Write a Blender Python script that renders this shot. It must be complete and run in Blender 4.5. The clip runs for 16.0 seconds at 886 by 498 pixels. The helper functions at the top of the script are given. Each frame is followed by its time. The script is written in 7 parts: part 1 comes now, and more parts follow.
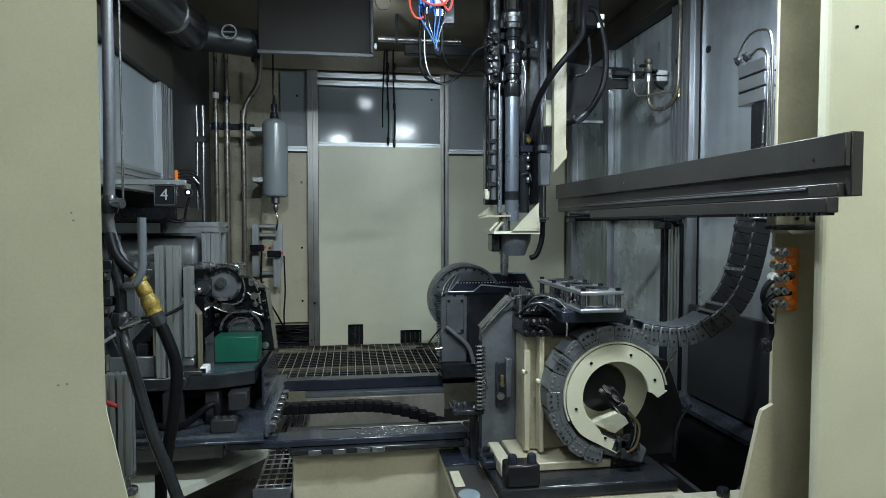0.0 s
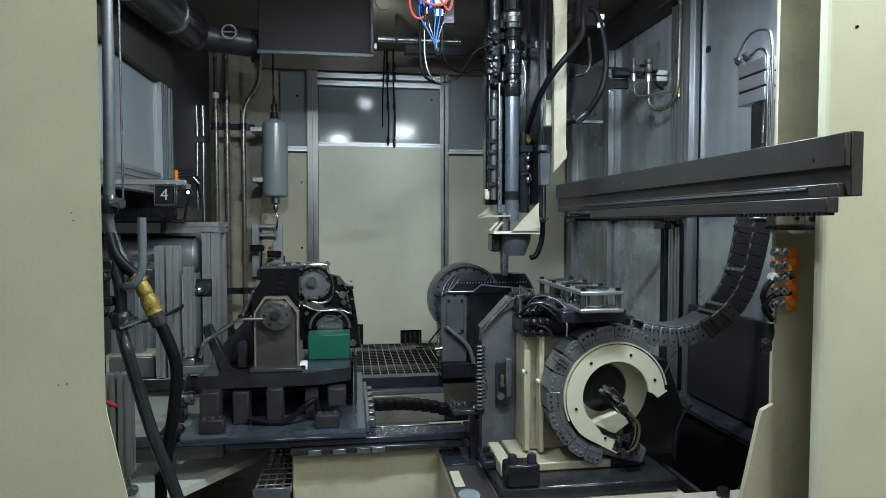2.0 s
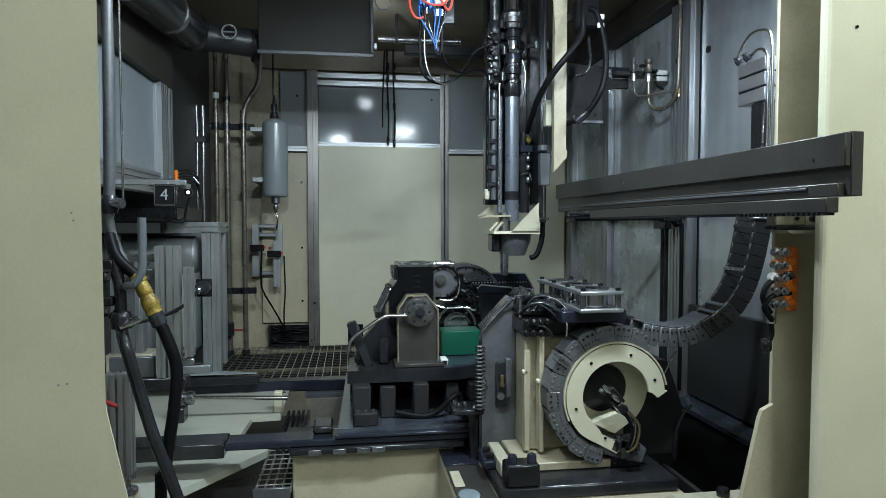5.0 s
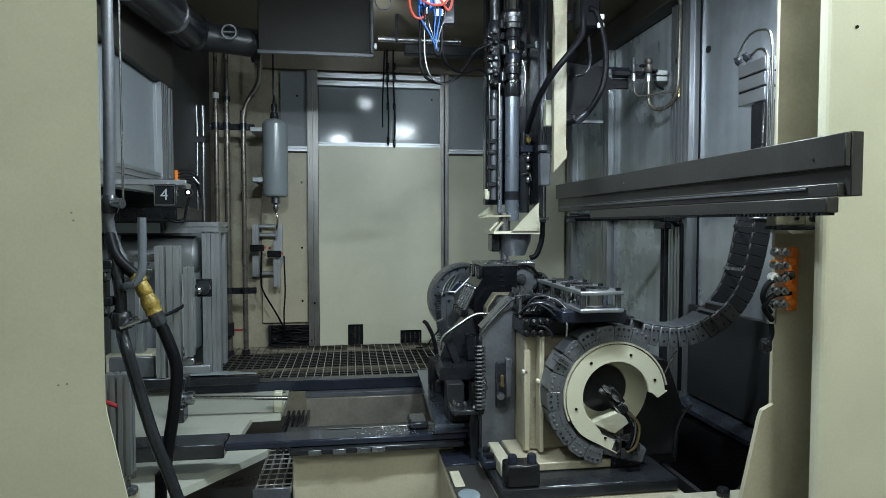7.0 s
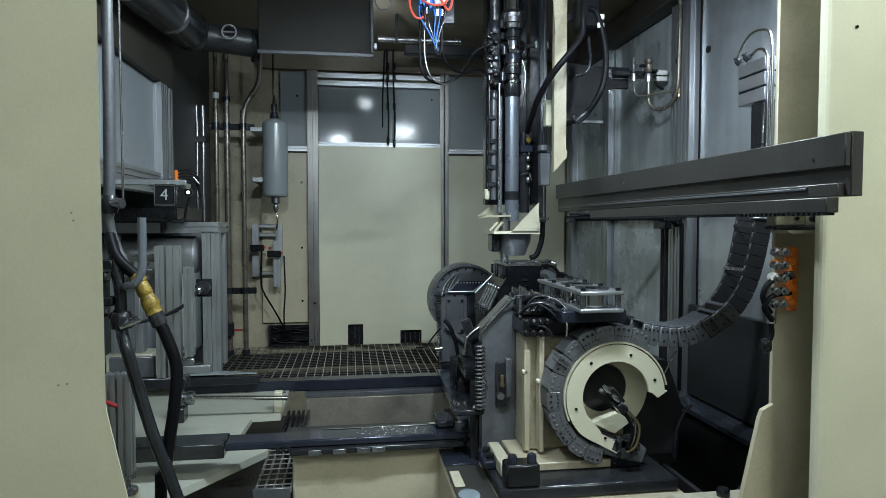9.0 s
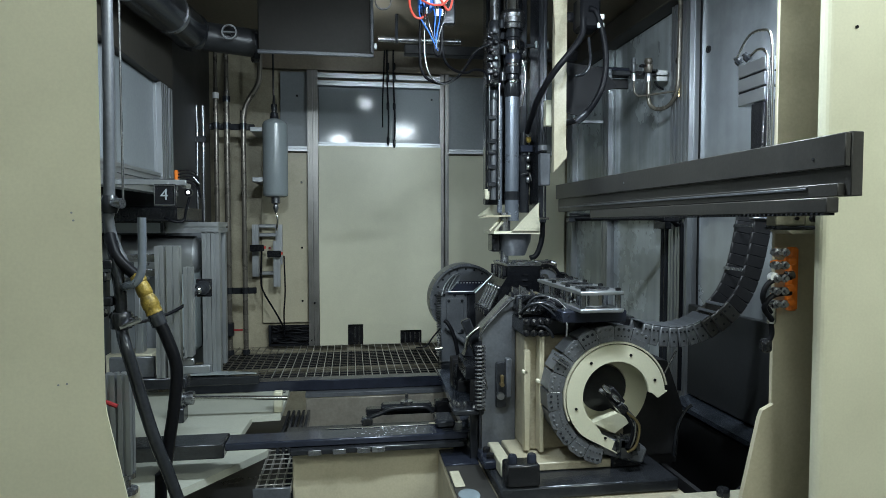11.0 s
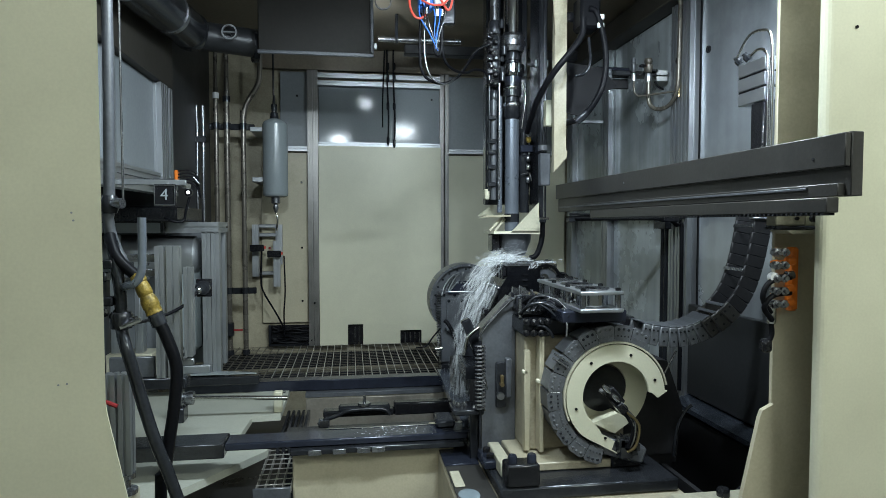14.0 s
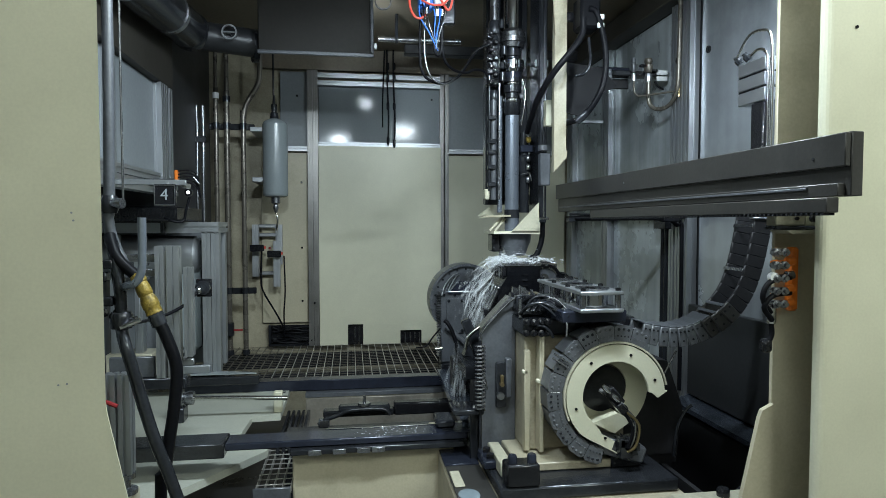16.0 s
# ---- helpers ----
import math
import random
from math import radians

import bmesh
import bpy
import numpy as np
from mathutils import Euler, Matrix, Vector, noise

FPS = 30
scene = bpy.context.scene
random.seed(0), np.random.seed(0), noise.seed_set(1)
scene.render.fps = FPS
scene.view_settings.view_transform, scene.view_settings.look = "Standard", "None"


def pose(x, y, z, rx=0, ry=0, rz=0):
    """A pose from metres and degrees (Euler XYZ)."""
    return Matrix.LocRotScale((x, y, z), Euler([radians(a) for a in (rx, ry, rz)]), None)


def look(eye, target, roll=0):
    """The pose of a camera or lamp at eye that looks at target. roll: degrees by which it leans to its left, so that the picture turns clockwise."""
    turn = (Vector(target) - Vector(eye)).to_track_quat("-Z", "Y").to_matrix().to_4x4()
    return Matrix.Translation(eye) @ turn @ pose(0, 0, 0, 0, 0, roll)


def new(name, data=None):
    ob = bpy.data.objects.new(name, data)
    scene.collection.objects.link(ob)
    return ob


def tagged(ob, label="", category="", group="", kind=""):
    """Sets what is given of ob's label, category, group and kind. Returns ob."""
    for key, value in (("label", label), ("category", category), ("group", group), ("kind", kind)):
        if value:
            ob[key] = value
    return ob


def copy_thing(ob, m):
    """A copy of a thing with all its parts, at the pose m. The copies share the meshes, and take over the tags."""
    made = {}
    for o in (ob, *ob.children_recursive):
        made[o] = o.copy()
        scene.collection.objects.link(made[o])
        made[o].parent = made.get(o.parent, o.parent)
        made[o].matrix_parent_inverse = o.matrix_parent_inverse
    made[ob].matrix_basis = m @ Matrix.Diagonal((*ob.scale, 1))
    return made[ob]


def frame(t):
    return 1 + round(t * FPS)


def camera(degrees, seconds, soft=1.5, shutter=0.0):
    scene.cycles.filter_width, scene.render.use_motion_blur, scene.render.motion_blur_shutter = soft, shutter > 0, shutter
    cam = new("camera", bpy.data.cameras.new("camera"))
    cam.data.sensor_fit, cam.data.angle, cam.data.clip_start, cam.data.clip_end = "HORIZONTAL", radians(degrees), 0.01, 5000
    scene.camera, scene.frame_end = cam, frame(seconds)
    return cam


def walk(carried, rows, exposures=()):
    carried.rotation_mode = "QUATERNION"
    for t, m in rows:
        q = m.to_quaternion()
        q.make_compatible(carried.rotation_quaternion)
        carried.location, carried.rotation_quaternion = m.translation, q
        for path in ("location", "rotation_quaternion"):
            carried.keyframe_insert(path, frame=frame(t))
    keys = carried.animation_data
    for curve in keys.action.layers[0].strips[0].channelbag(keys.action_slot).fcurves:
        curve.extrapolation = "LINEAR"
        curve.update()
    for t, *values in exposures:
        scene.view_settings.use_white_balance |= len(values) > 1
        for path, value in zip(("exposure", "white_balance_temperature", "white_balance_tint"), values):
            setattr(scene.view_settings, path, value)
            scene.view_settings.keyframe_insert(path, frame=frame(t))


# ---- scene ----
# ---------------------------------------------------------------- camera
cam = camera(70.95, 16.0, soft=0.85, shutter=0.6)
EYE = pose(0, 0, 1.55, 87.61, 0, -8.48)
walk(cam, [(0.0, EYE), (16.0, EYE)], exposures=[(0.0, 0.0), (9.0, 0.0), (12.3, 0.07), (16.0, 0.07)])

# ---------------------------------------------------------------- world
world = bpy.data.worlds.new("hall_air")
scene.world = world
world.use_nodes = True
world.node_tree.nodes["Background"].inputs[0].default_value = (0.55, 0.65, 0.75, 1)
world.node_tree.nodes["Background"].inputs[1].default_value = 0.05


def area(name, loc, target, sx, sy, power, color=(1, 1, 1)):
    d = bpy.data.lights.new(name, "AREA")
    d.shape, d.size, d.size_y, d.energy, d.color = "RECTANGLE", sx, sy, power, color
    ob = new(name, d)
    ob.matrix_world = look(loc, target)
    return ob


COOL = (0.90, 1.0, 0.93)
LAMPCOL = (0.855, 1.0, 1.10)
area("hall_light_a", (-1.3, -1.6, 4.3), (0.2, 2.6, 1.2), 2.4, 0.5, 5, COOL)
area("hall_light_b", (2.0, -0.4, 3.1), (1.3, 1.5, 1.9), 1.3, 0.5, 48, COOL)
area("hall_light_c", (0.3, -3.2, 3.9), (0.4, 3.0, 1.4), 2.0, 0.4, 17, COOL)
area("machine_light_a", (0.595, 1.45, 2.62), (0.35, 2.6, 0.5), 0.26, 0.05, 28, LAMPCOL)
area("machine_light_b", (1.36, 1.80, 2.42), (1.58, 2.9, 1.5), 0.10, 0.3, 11, LAMPCOL)
area("machine_light_c", (-0.13, 1.45, 2.50), (0.05, 3.2, 0.9), 0.14, 0.05, 15, LAMPCOL)
area("machine_light_d", (0.145, 3.30, 2.59), (0.10, 4.4, 2.25), 0.06, 0.05, 1.6, LAMPCOL)


# ---------------------------------------------------------------- materials
def material(name, color, rough=0.5, metal=0.0, vary=0.15, scale=6.0, fine=90.0, bump=0.05, spots=None,
             spot_amount=0.0, spot_scale=3.0, brushed=None, coat=0.0, rough_vary=0.15, spec=0.5, aniso=0.0):
    """Base colour with broad stains and fine grain, uneven gloss and fine relief, in metres."""
    m = bpy.data.materials.new(name)
    m.use_nodes = True
    t = m.node_tree
    n, l = t.nodes, t.links
    bsdf = n["Principled BSDF"]
    tc = n.new("ShaderNodeTexCoord")
    mp = n.new("ShaderNodeMapping")
    l.new(tc.outputs["Object"], mp.inputs[0])
    big = n.new("ShaderNodeTexNoise")
    big.inputs["Scale"].default_value, big.inputs["Detail"].default_value = scale, 6
    big.inputs["Roughness"].default_value = 0.65
    small = n.new("ShaderNodeTexNoise")
    small.inputs["Scale"].default_value, small.inputs["Detail"].default_value = fine, 3
    l.new(mp.outputs[0], big.inputs[0])
    if brushed:
        mp2 = n.new("ShaderNodeMapping")
        mp2.inputs["Scale"].default_value = brushed
        l.new(tc.outputs["Object"], mp2.inputs[0])
        l.new(mp2.outputs[0], small.inputs[0])
    else:
        l.new(mp.outputs[0], small.inputs[0])
    ramp = n.new("ShaderNodeMapRange")
    ramp.inputs[1].default_value, ramp.inputs[2].default_value = 0.3, 0.7
    ramp.inputs[3].default_value, ramp.inputs[4].default_value = 1 - vary, 1 + vary * 0.5
    l.new(big.outputs[0], ramp.inputs[0])
    ramp2 = n.new("ShaderNodeMapRange")
    ramp2.inputs[1].default_value, ramp2.inputs[2].default_value = 0.3, 0.7
    ramp2.inputs[3].default_value, ramp2.inputs[4].default_value = 1 - vary * 0.45, 1 + vary * 0.3
    l.new(small.outputs[0], ramp2.inputs[0])
    mul = n.new("ShaderNodeMath")
    mul.operation = "MULTIPLY"
    l.new(ramp.outputs[0], mul.inputs[0])
    l.new(ramp2.outputs[0], mul.inputs[1])
    info = n.new("ShaderNodeObjectInfo")
    rnd = n.new("ShaderNodeMapRange")
    rnd.inputs[3].default_value, rnd.inputs[4].default_value = 1 - vary * 0.35, 1 + vary * 0.2
    l.new(info.outputs["Random"], rnd.inputs[0])
    mul2 = n.new("ShaderNodeMath")
    mul2.operation = "MULTIPLY"
    l.new(mul.outputs[0], mul2.inputs[0])
    l.new(rnd.outputs[0], mul2.inputs[1])
    mix = n.new("ShaderNodeMix")
    mix.data_type, mix.blend_type = "RGBA", "MULTIPLY"
    mix.inputs[0].default_value = 1.0
    mix.inputs[6].default_value = (*color, 1)
    l.new(mul2.outputs[0], mix.inputs[7])
    out = mix.outputs[2]
    if spots:
        sp = n.new("ShaderNodeTexNoise")
        sp.inputs["Scale"].default_value, sp.inputs["Detail"].default_value = spot_scale, 8
        sp.inputs["Roughness"].default_value = 0.7
        l.new(mp.outputs[0], sp.inputs[0])
        r3 = n.new("ShaderNodeMapRange")
        r3.inputs[1].default_value, r3.inputs[2].default_value = 0.52, 0.72
        r3.inputs[4].default_value = spot_amount
        l.new(sp.outputs[0], r3.inputs[0])
        mx = n.new("ShaderNodeMix")
        mx.data_type = "RGBA"
        l.new(r3.outputs[0], mx.inputs[0])
        l.new(out, mx.inputs[6])
        mx.inputs[7].default_value = (*spots, 1)
        out = mx.outputs[2]
    l.new(out, bsdf.inputs["Base Color"])
    rr = n.new("ShaderNodeMapRange")
    rr.inputs[1].default_value, rr.inputs[2].default_value = 0.3, 0.7
    rr.inputs[3].default_value = max(0.03, rough - rough_vary * rough)
    rr.inputs[4].default_value = min(1, rough + rough_vary * rough)
    l.new(big.outputs[0], rr.inputs[0])
    l.new(rr.outputs[0], bsdf.inputs["Roughness"])
    bsdf.inputs["Specular IOR Level"].default_value = spec
    bsdf.inputs["Metallic"].default_value = metal
    if aniso:
        # upright brushing draws reflections out into vertical streaks
        up = n.new("ShaderNodeCombineXYZ")
        up.inputs[2].default_value = 1.0
        bsdf.inputs["Anisotropic"].default_value = aniso
        l.new(up.outputs[0], bsdf.inputs["Tangent"])
    bsdf.inputs["Coat Weight"].default_value = coat
    bsdf.inputs["Coat Roughness"].default_value = 0.12
    if bump:
        b = n.new("ShaderNodeBump")
        b.inputs["Strength"].default_value, b.inputs["Distance"].default_value = bump, 0.004
        l.new(small.outputs[0], b.inputs["Height"])
        l.new(b.outputs[0], bsdf.inputs["Normal"])
    return m


CREAM = material("cream_paint", (0.64, 0.63, 0.48), 0.42, 0, 0.08, 2.2, 160, 0.04, (0.50, 0.48, 0.36), 0.22, 4)
# Oily cream, also used to dim cream parts that the lamp overlights.
CREAM_DIRTY_DIMMED = material("cream_paint_oily_dimmed", (0.48, 0.46, 0.35), 0.36, 0, 0.2, 5, 120, 0.05, (0.13, 0.12, 0.085), 0.6, 8)
PLATE = material("pale_plate_paint", (0.47, 0.485, 0.415), 0.34, 0, 0.15, 3, 120, 0.04, (0.27, 0.28, 0.24), 0.4, 3)
# Stained cream, doubling as a darkened cream for overlit and shaded parts.
TAN = material("oil_stained_dimmed_cream_paint", (0.41, 0.372, 0.268), 0.34, 0, 0.25, 5, 120, 0.05, (0.10, 0.08, 0.055), 0.65, 6)
GREY = material("grey_panel_paint", (0.25, 0.275, 0.29), 0.10, 0.0, 0.10, 1.6, 100, 0.05, (0.16, 0.18, 0.19), 0.4, 2.5, spec=0.16)
# Upright colour streaks in both wall sheets imitate soft reflections.
GREY_WALL = material("grey_wall_sheet", (0.38, 0.41, 0.44), 0.24, 0.5, 0.30, 1.4, 40, 0.02, (0.17, 0.18, 0.195), 0.5, 2.0, brushed=(0.30, 0.30, 0.02), rough_vary=0.4, aniso=0.7)
# The pale base makes up for reflected light missing on the far panels.
STREAKED = material("reflection_streak_sheet", (0.64, 0.70, 0.735), 0.28, 0.35, 0.45, 1.2, 40, 0.02, (0.36, 0.37, 0.365), 0.4, 1.6, brushed=(0.42, 0.42, 0.012), rough_vary=0.35, aniso=0.85)
GREY_DULL = material("dull_grey_panel_paint", (0.25, 0.275, 0.29), 0.5, 0.0, 0.12, 1.6, 70, 0.04, (0.14, 0.155, 0.165), 0.4, 2.5)
DARK_SHEET = material("dark_duct_sheet", (0.034, 0.036, 0.039), 0.42, 0.3, 0.2, 3, 60, 0.04)
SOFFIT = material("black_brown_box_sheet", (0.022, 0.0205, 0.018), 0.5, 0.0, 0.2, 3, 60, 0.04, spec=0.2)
DARK_BROWN = material("dark_brown_sheet", (0.050, 0.046, 0.038), 0.5, 0, 0.25, 3, 60, 0.05, spec=0.25)
# Brown-stained cream that also carries the shade on the column recess.
CREAM_STAINED_SHADED = material("brown_stained_shaded_cream_paint", (0.49, 0.45, 0.325), 0.40, 0, 0.14, 1.6, 130, 0.04, (0.24, 0.205, 0.135), 0.65, 2.2)
OILY_TAN = material("oily_brown_edge_paint", (0.20, 0.178, 0.125), 0.32, 0, 0.3, 8, 120, 0.06, (0.05, 0.042, 0.03), 0.6, 12)
WET_STEEL = material("wet_bluish_steel", (0.17, 0.20, 0.255), 0.17, 0.75, 0.35, 9, 90, 0.10, (0.045, 0.052, 0.07), 0.7, 11, rough_vary=0.5)
PUDDLE = material("standing_coolant", (0.20, 0.25, 0.28), 0.06, 0, 0.1, 9, 60, 0.05)
BLACK_MATT = material("dull_black_plastic", (0.019, 0.019, 0.021), 0.55, 0, 0.3, 6, 80, 0.08, spec=0.3)
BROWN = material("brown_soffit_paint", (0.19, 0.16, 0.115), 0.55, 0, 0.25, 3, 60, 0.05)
ALU_DULL = material("oily_aluminium", (0.27, 0.262, 0.25), 0.38, 0.85, 0.2, 5, 120, 0.03, brushed=(220, 220, 6))
SKIRT = material("beige_skirt_sheet", (0.34, 0.315, 0.265), 0.30, 0.4, 0.25, 2.5, 60, 0.03, (0.10, 0.095, 0.085), 0.6, 3)
ALU = material("anodised_aluminium", (0.44, 0.46, 0.48), 0.40, 0.85, 0.10, 5, 120, 0.03, brushed=(220, 220, 6))
STEEL = material("ground_steel", (0.36, 0.37, 0.39), 0.26, 0.95, 0.25, 10, 120, 0.06, (0.06, 0.06, 0.07), 0.65, 14)
CHROME = material("hard_chrome", (0.66, 0.68, 0.72), 0.12, 1.0, 0.08, 9, 150, 0.02)
DARK_STEEL = material("oily_dark_steel", (0.032, 0.035, 0.041), 0.19, 0.4, 0.35, 9, 90, 0.22, (0.010, 0.010, 0.013), 0.6, 12, rough_vary=0.35)
BLUE_STEEL = material("blued_oily_steel", (0.034, 0.040, 0.060), 0.15, 0.4, 0.3, 7, 90, 0.08, (0.015, 0.017, 0.024), 0.7, 9, rough_vary=0.4)
BLACK = material("black_cast_iron", (0.013, 0.0135, 0.016), 0.15, 0.15, 0.3, 14, 110, 0.40, rough_vary=0.5)
CASTING = material("wet_black_casting", (0.005, 0.0055, 0.007), 0.16, 0.0, 0.3, 14, 60, 0.12, rough_vary=0.5, spec=0.28)
RUBBER = material("black_rubber_hose", (0.006, 0.0063, 0.008), 0.42, 0, 0.2, 12, 150, 0.05, spec=0.10)
CHAIN = material("grey_plastic_chain", (0.105, 0.112, 0.122), 0.36, 0, 0.3, 12, 150, 0.08, (0.20, 0.205, 0.205), 0.5, 30)
GREY_CAST = material("grey_cast_paint", (0.105, 0.113, 0.125), 0.32, 0.2, 0.25, 8, 100, 0.08, (0.04, 0.042, 0.048), 0.6, 9)
BEAM = material("brownish_grey_steel", (0.057, 0.0555, 0.052), 0.36, 0.3, 0.2, 5, 120, 0.06, (0.03, 0.03, 0.03), 0.6, 7)
MACHINED = material("machined_wet_casting", (0.56, 0.56, 0.62), 0.14, 1.0, 0.3, 22, 38, 0.7, (0.10, 0.10, 0.12), 0.55, 26, rough_vary=0.5)
ROD = material("blue_grey_sleeve", (0.18, 0.205, 0.245), 0.28, 0.5, 0.1, 6, 100, 0.03)
GREEN = material("green_plastic", (0.004, 0.078, 0.046), 0.36, 0, 0.2, 8, 120, 0.04, (0.045, 0.06, 0.052), 0.75, 6)
ORANGE = material("orange_anodised", (0.80, 0.20, 0.02), 0.38, 0.1, 0.1, 8, 120, 0.03)
YELLOW = material("yellow_brass_sleeve", (0.29, 0.205, 0.036), 0.38, 0.2, 0.5, 30, 200, 0.5, (0.035, 0.026, 0.012), 0.95, 38)
GOLD = material("brass_tube", (0.32, 0.25, 0.13), 0.30, 0.9, 0.1, 8, 120, 0.03)
STAINLESS = material("stainless_tube", (0.62, 0.62, 0.60), 0.20, 1.0, 0.1, 8, 120, 0.02)
PIPE = material("painted_pipe", (0.17, 0.155, 0.13), 0.28, 0.5, 0.25, 5, 100, 0.04)
VESSEL = material("grey_vessel_paint", (0.25, 0.285, 0.295), 0.20, 0.0, 0.06, 6, 100, 0.02)
RED = material("red_plastic", (0.26, 0.018, 0.02), 0.4, 0, 0.1)
RED_TUBE = material("red_air_tube", (0.60, 0.075, 0.05), 0.3, 0, 0.1)
BLUE = material("blue_plastic", (0.03, 0.16, 0.62), 0.35, 0, 0.1)
WHITE = material("white_plastic", (0.75, 0.76, 0.76), 0.4, 0, 0.05)
GALV = material("galvanised_grating", (0.60, 0.59, 0.55), 0.36, 0.6, 0.3, 10, 100, 0.05, (0.16, 0.15, 0.12), 0.55, 5)
PIT = material("oily_pit_floor", (0.05, 0.05, 0.05), 0.30, 0.1, 0.3, 6, 60, 0.1)
CONCRETE = material("hall_floor_paint", (0.22, 0.23, 0.23), 0.45, 0, 0.2, 2, 60, 0.05)
HALLWALL = material("hall_wall_paint", (0.68, 0.69, 0.66), 0.6, 0, 0.1, 1, 60, 0.03)


def glow(name, color, strength):
    m = bpy.data.materials.new(name)
    m.use_nodes = True
    b = m.node_tree.nodes["Principled BSDF"]
    b.inputs["Base Color"].default_value = (*color, 1)
    b.inputs["Emission Color"].default_value = (*color, 1)
    b.inputs["Emission Strength"].default_value = strength
    return m


LAMP = glow("lit_lamp_tube", (0.93, 1.0, 0.98), 11.0)
LED = glow("lit_sensor_led", (0.95, 1.0, 1.0), 2.5)


# ---------------------------------------------------------------- mesh building
class G:
    """Vertices and faces of one mesh, in world metres."""

    def __init__(self):
        self.v, self.f, self.s = [], [], []

    def add(self, vs, fs, smooth=False):
        o = len(self.v)
        self.v += [tuple(p) for p in vs]
        self.f += [[i + o for i in q] for q in fs]
        self.s += [smooth] * len(fs)
        return self

    def box(self, x0, x1, y0, y1, z0, z1, c=0.003, m=None):
        c = min(c, 0.45 * abs(x1 - x0), 0.45 * abs(y1 - y0), 0.45 * abs(z1 - z0))
        lo, hi = (min(x0, x1), min(y0, y1), min(z0, z1)), (max(x0, x1), max(y0, y1), max(z0, z1))
        vs, idx = [], {}
        for sx in (0, 1):
            for sy in (0, 1):
                for sz in (0, 1):
                    s = (sx, sy, sz)
                    for a in range(3):
                        p = []
                        for k in range(3):
                            e = hi[k] if s[k] else lo[k]
                            p.append(e if k == a else e + (-c if s[k] else c))
                        idx[s, a] = len(vs)
                        vs.append(Vector(p))
        fs = []
        for a in range(3):
            b, d = (a + 1) % 3, (a + 2) % 3
            for sa in (0, 1):
                q = []
                for sb, sd in ((0, 0), (1, 0), (1, 1), (0, 1)):
                    s = [0, 0, 0]
                    s[a], s[b], s[d] = sa, sb, sd
                    q.append(idx[tuple(s), a])
                fs.append(q if sa else q[::-1])
            for sb in (0, 1):
                for sd in (0, 1):
                    s0, s1 = [0, 0, 0], [0, 0, 0]
                    s0[b] = s1[b] = sb
                    s0[d] = s1[d] = sd
                    s1[a] = 1
                    fs.append([idx[tuple(s0), b], idx[tuple(s1), b], idx[tuple(s1), d], idx[tuple(s0), d]])
        for sx in (0, 1):
            for sy in (0, 1):
                for sz in (0, 1):
                    fs.append([idx[(sx, sy, sz), a] for a in range(3)])
        if m is not None:
            vs = [m @ p for p in vs]
        return self.add(vs, fs)

    def cyl(self, p0, p1, r, r2=None, n=20, caps=True):
        return self.rod(p0, p1, [(0, r), (1, r if r2 is None else r2)], n, caps)

    def rod(self, p0, p1, steps, n=20, caps=True):
        """A turned part along p0-p1: steps of (length share, radius)."""
        p0, p1 = Vector(p0), Vector(p1)
        q = (p1 - p0).to_track_quat("Z", "Y")
        ring = [q @ Vector((math.cos(2 * math.pi * i / n), math.sin(2 * math.pi * i / n), 0)) for i in range(n)]
        vs = [p0.lerp(p1, a) + d * r for a, r in steps for d in ring]
        k = len(steps)
        fs = [[j * n + i, j * n + (i + 1) % n, (j + 1) * n + (i + 1) % n, (j + 1) * n + i] for j in range(k - 1) for i in range(n)]
        if caps:
            fs += [list(range(n))[::-1], [(k - 1) * n + i for i in range(n)]]
        return self.add(vs, fs, True)

    def tube(self, pts, r, n=10, smooth=4):
        pts = [Vector(p) for p in pts]
        if smooth > 1 and len(pts) > 2:
            e = [2 * pts[0] - pts[1]] + pts + [2 * pts[-1] - pts[-2]]
            out = []
            for i in range(1, len(e) - 2):
                for k in range(smooth):
                    u = k / smooth
                    a, b, c, d = e[i - 1:i + 3]
                    out.append(0.5 * (2 * b + (c - a) * u + (2 * a - 5 * b + 4 * c - d) * u * u + (3 * b - a - 3 * c + d) * u ** 3))
            pts = out + [pts[-1]]
        vs, up = [], None
        for i, p in enumerate(pts):
            d = (pts[min(i + 1, len(pts) - 1)] - pts[max(i - 1, 0)]).normalized()
            if up is None:
                up = d.orthogonal().normalized()
            up = (up - d * up.dot(d)).normalized()
            w = d.cross(up)
            vs += [p + r * (up * math.cos(2 * math.pi * k / n) + w * math.sin(2 * math.pi * k / n)) for k in range(n)]
        fs = [[i * n + k, i * n + (k + 1) % n, (i + 1) * n + (k + 1) % n, (i + 1) * n + k] for i in range(len(pts) - 1) for k in range(n)]
        o = len(pts) * n - n
        return self.add(vs, fs + [list(range(n))[::-1], [o + i for i in range(n)]], True)

    def prism(self, poly, a0, a1, axis="y"):
        """A polygon pushed from a0 to a1: along y from (x, z), along x from (y, z), along z from (x, y)."""
        def at(p, a):
            return {"y": (p[0], a, p[1]), "x": (a, p[0], p[1]), "z": (p[0], p[1], a)}[axis]
        n = len(poly)
        vs = [at(p, a0) for p in poly] + [at(p, a1) for p in poly]
        fs = [list(range(n))[::-1], [n + i for i in range(n)]] + [[i, (i + 1) % n, n + (i + 1) % n, n + i] for i in range(n)]
        return self.add(vs, fs)

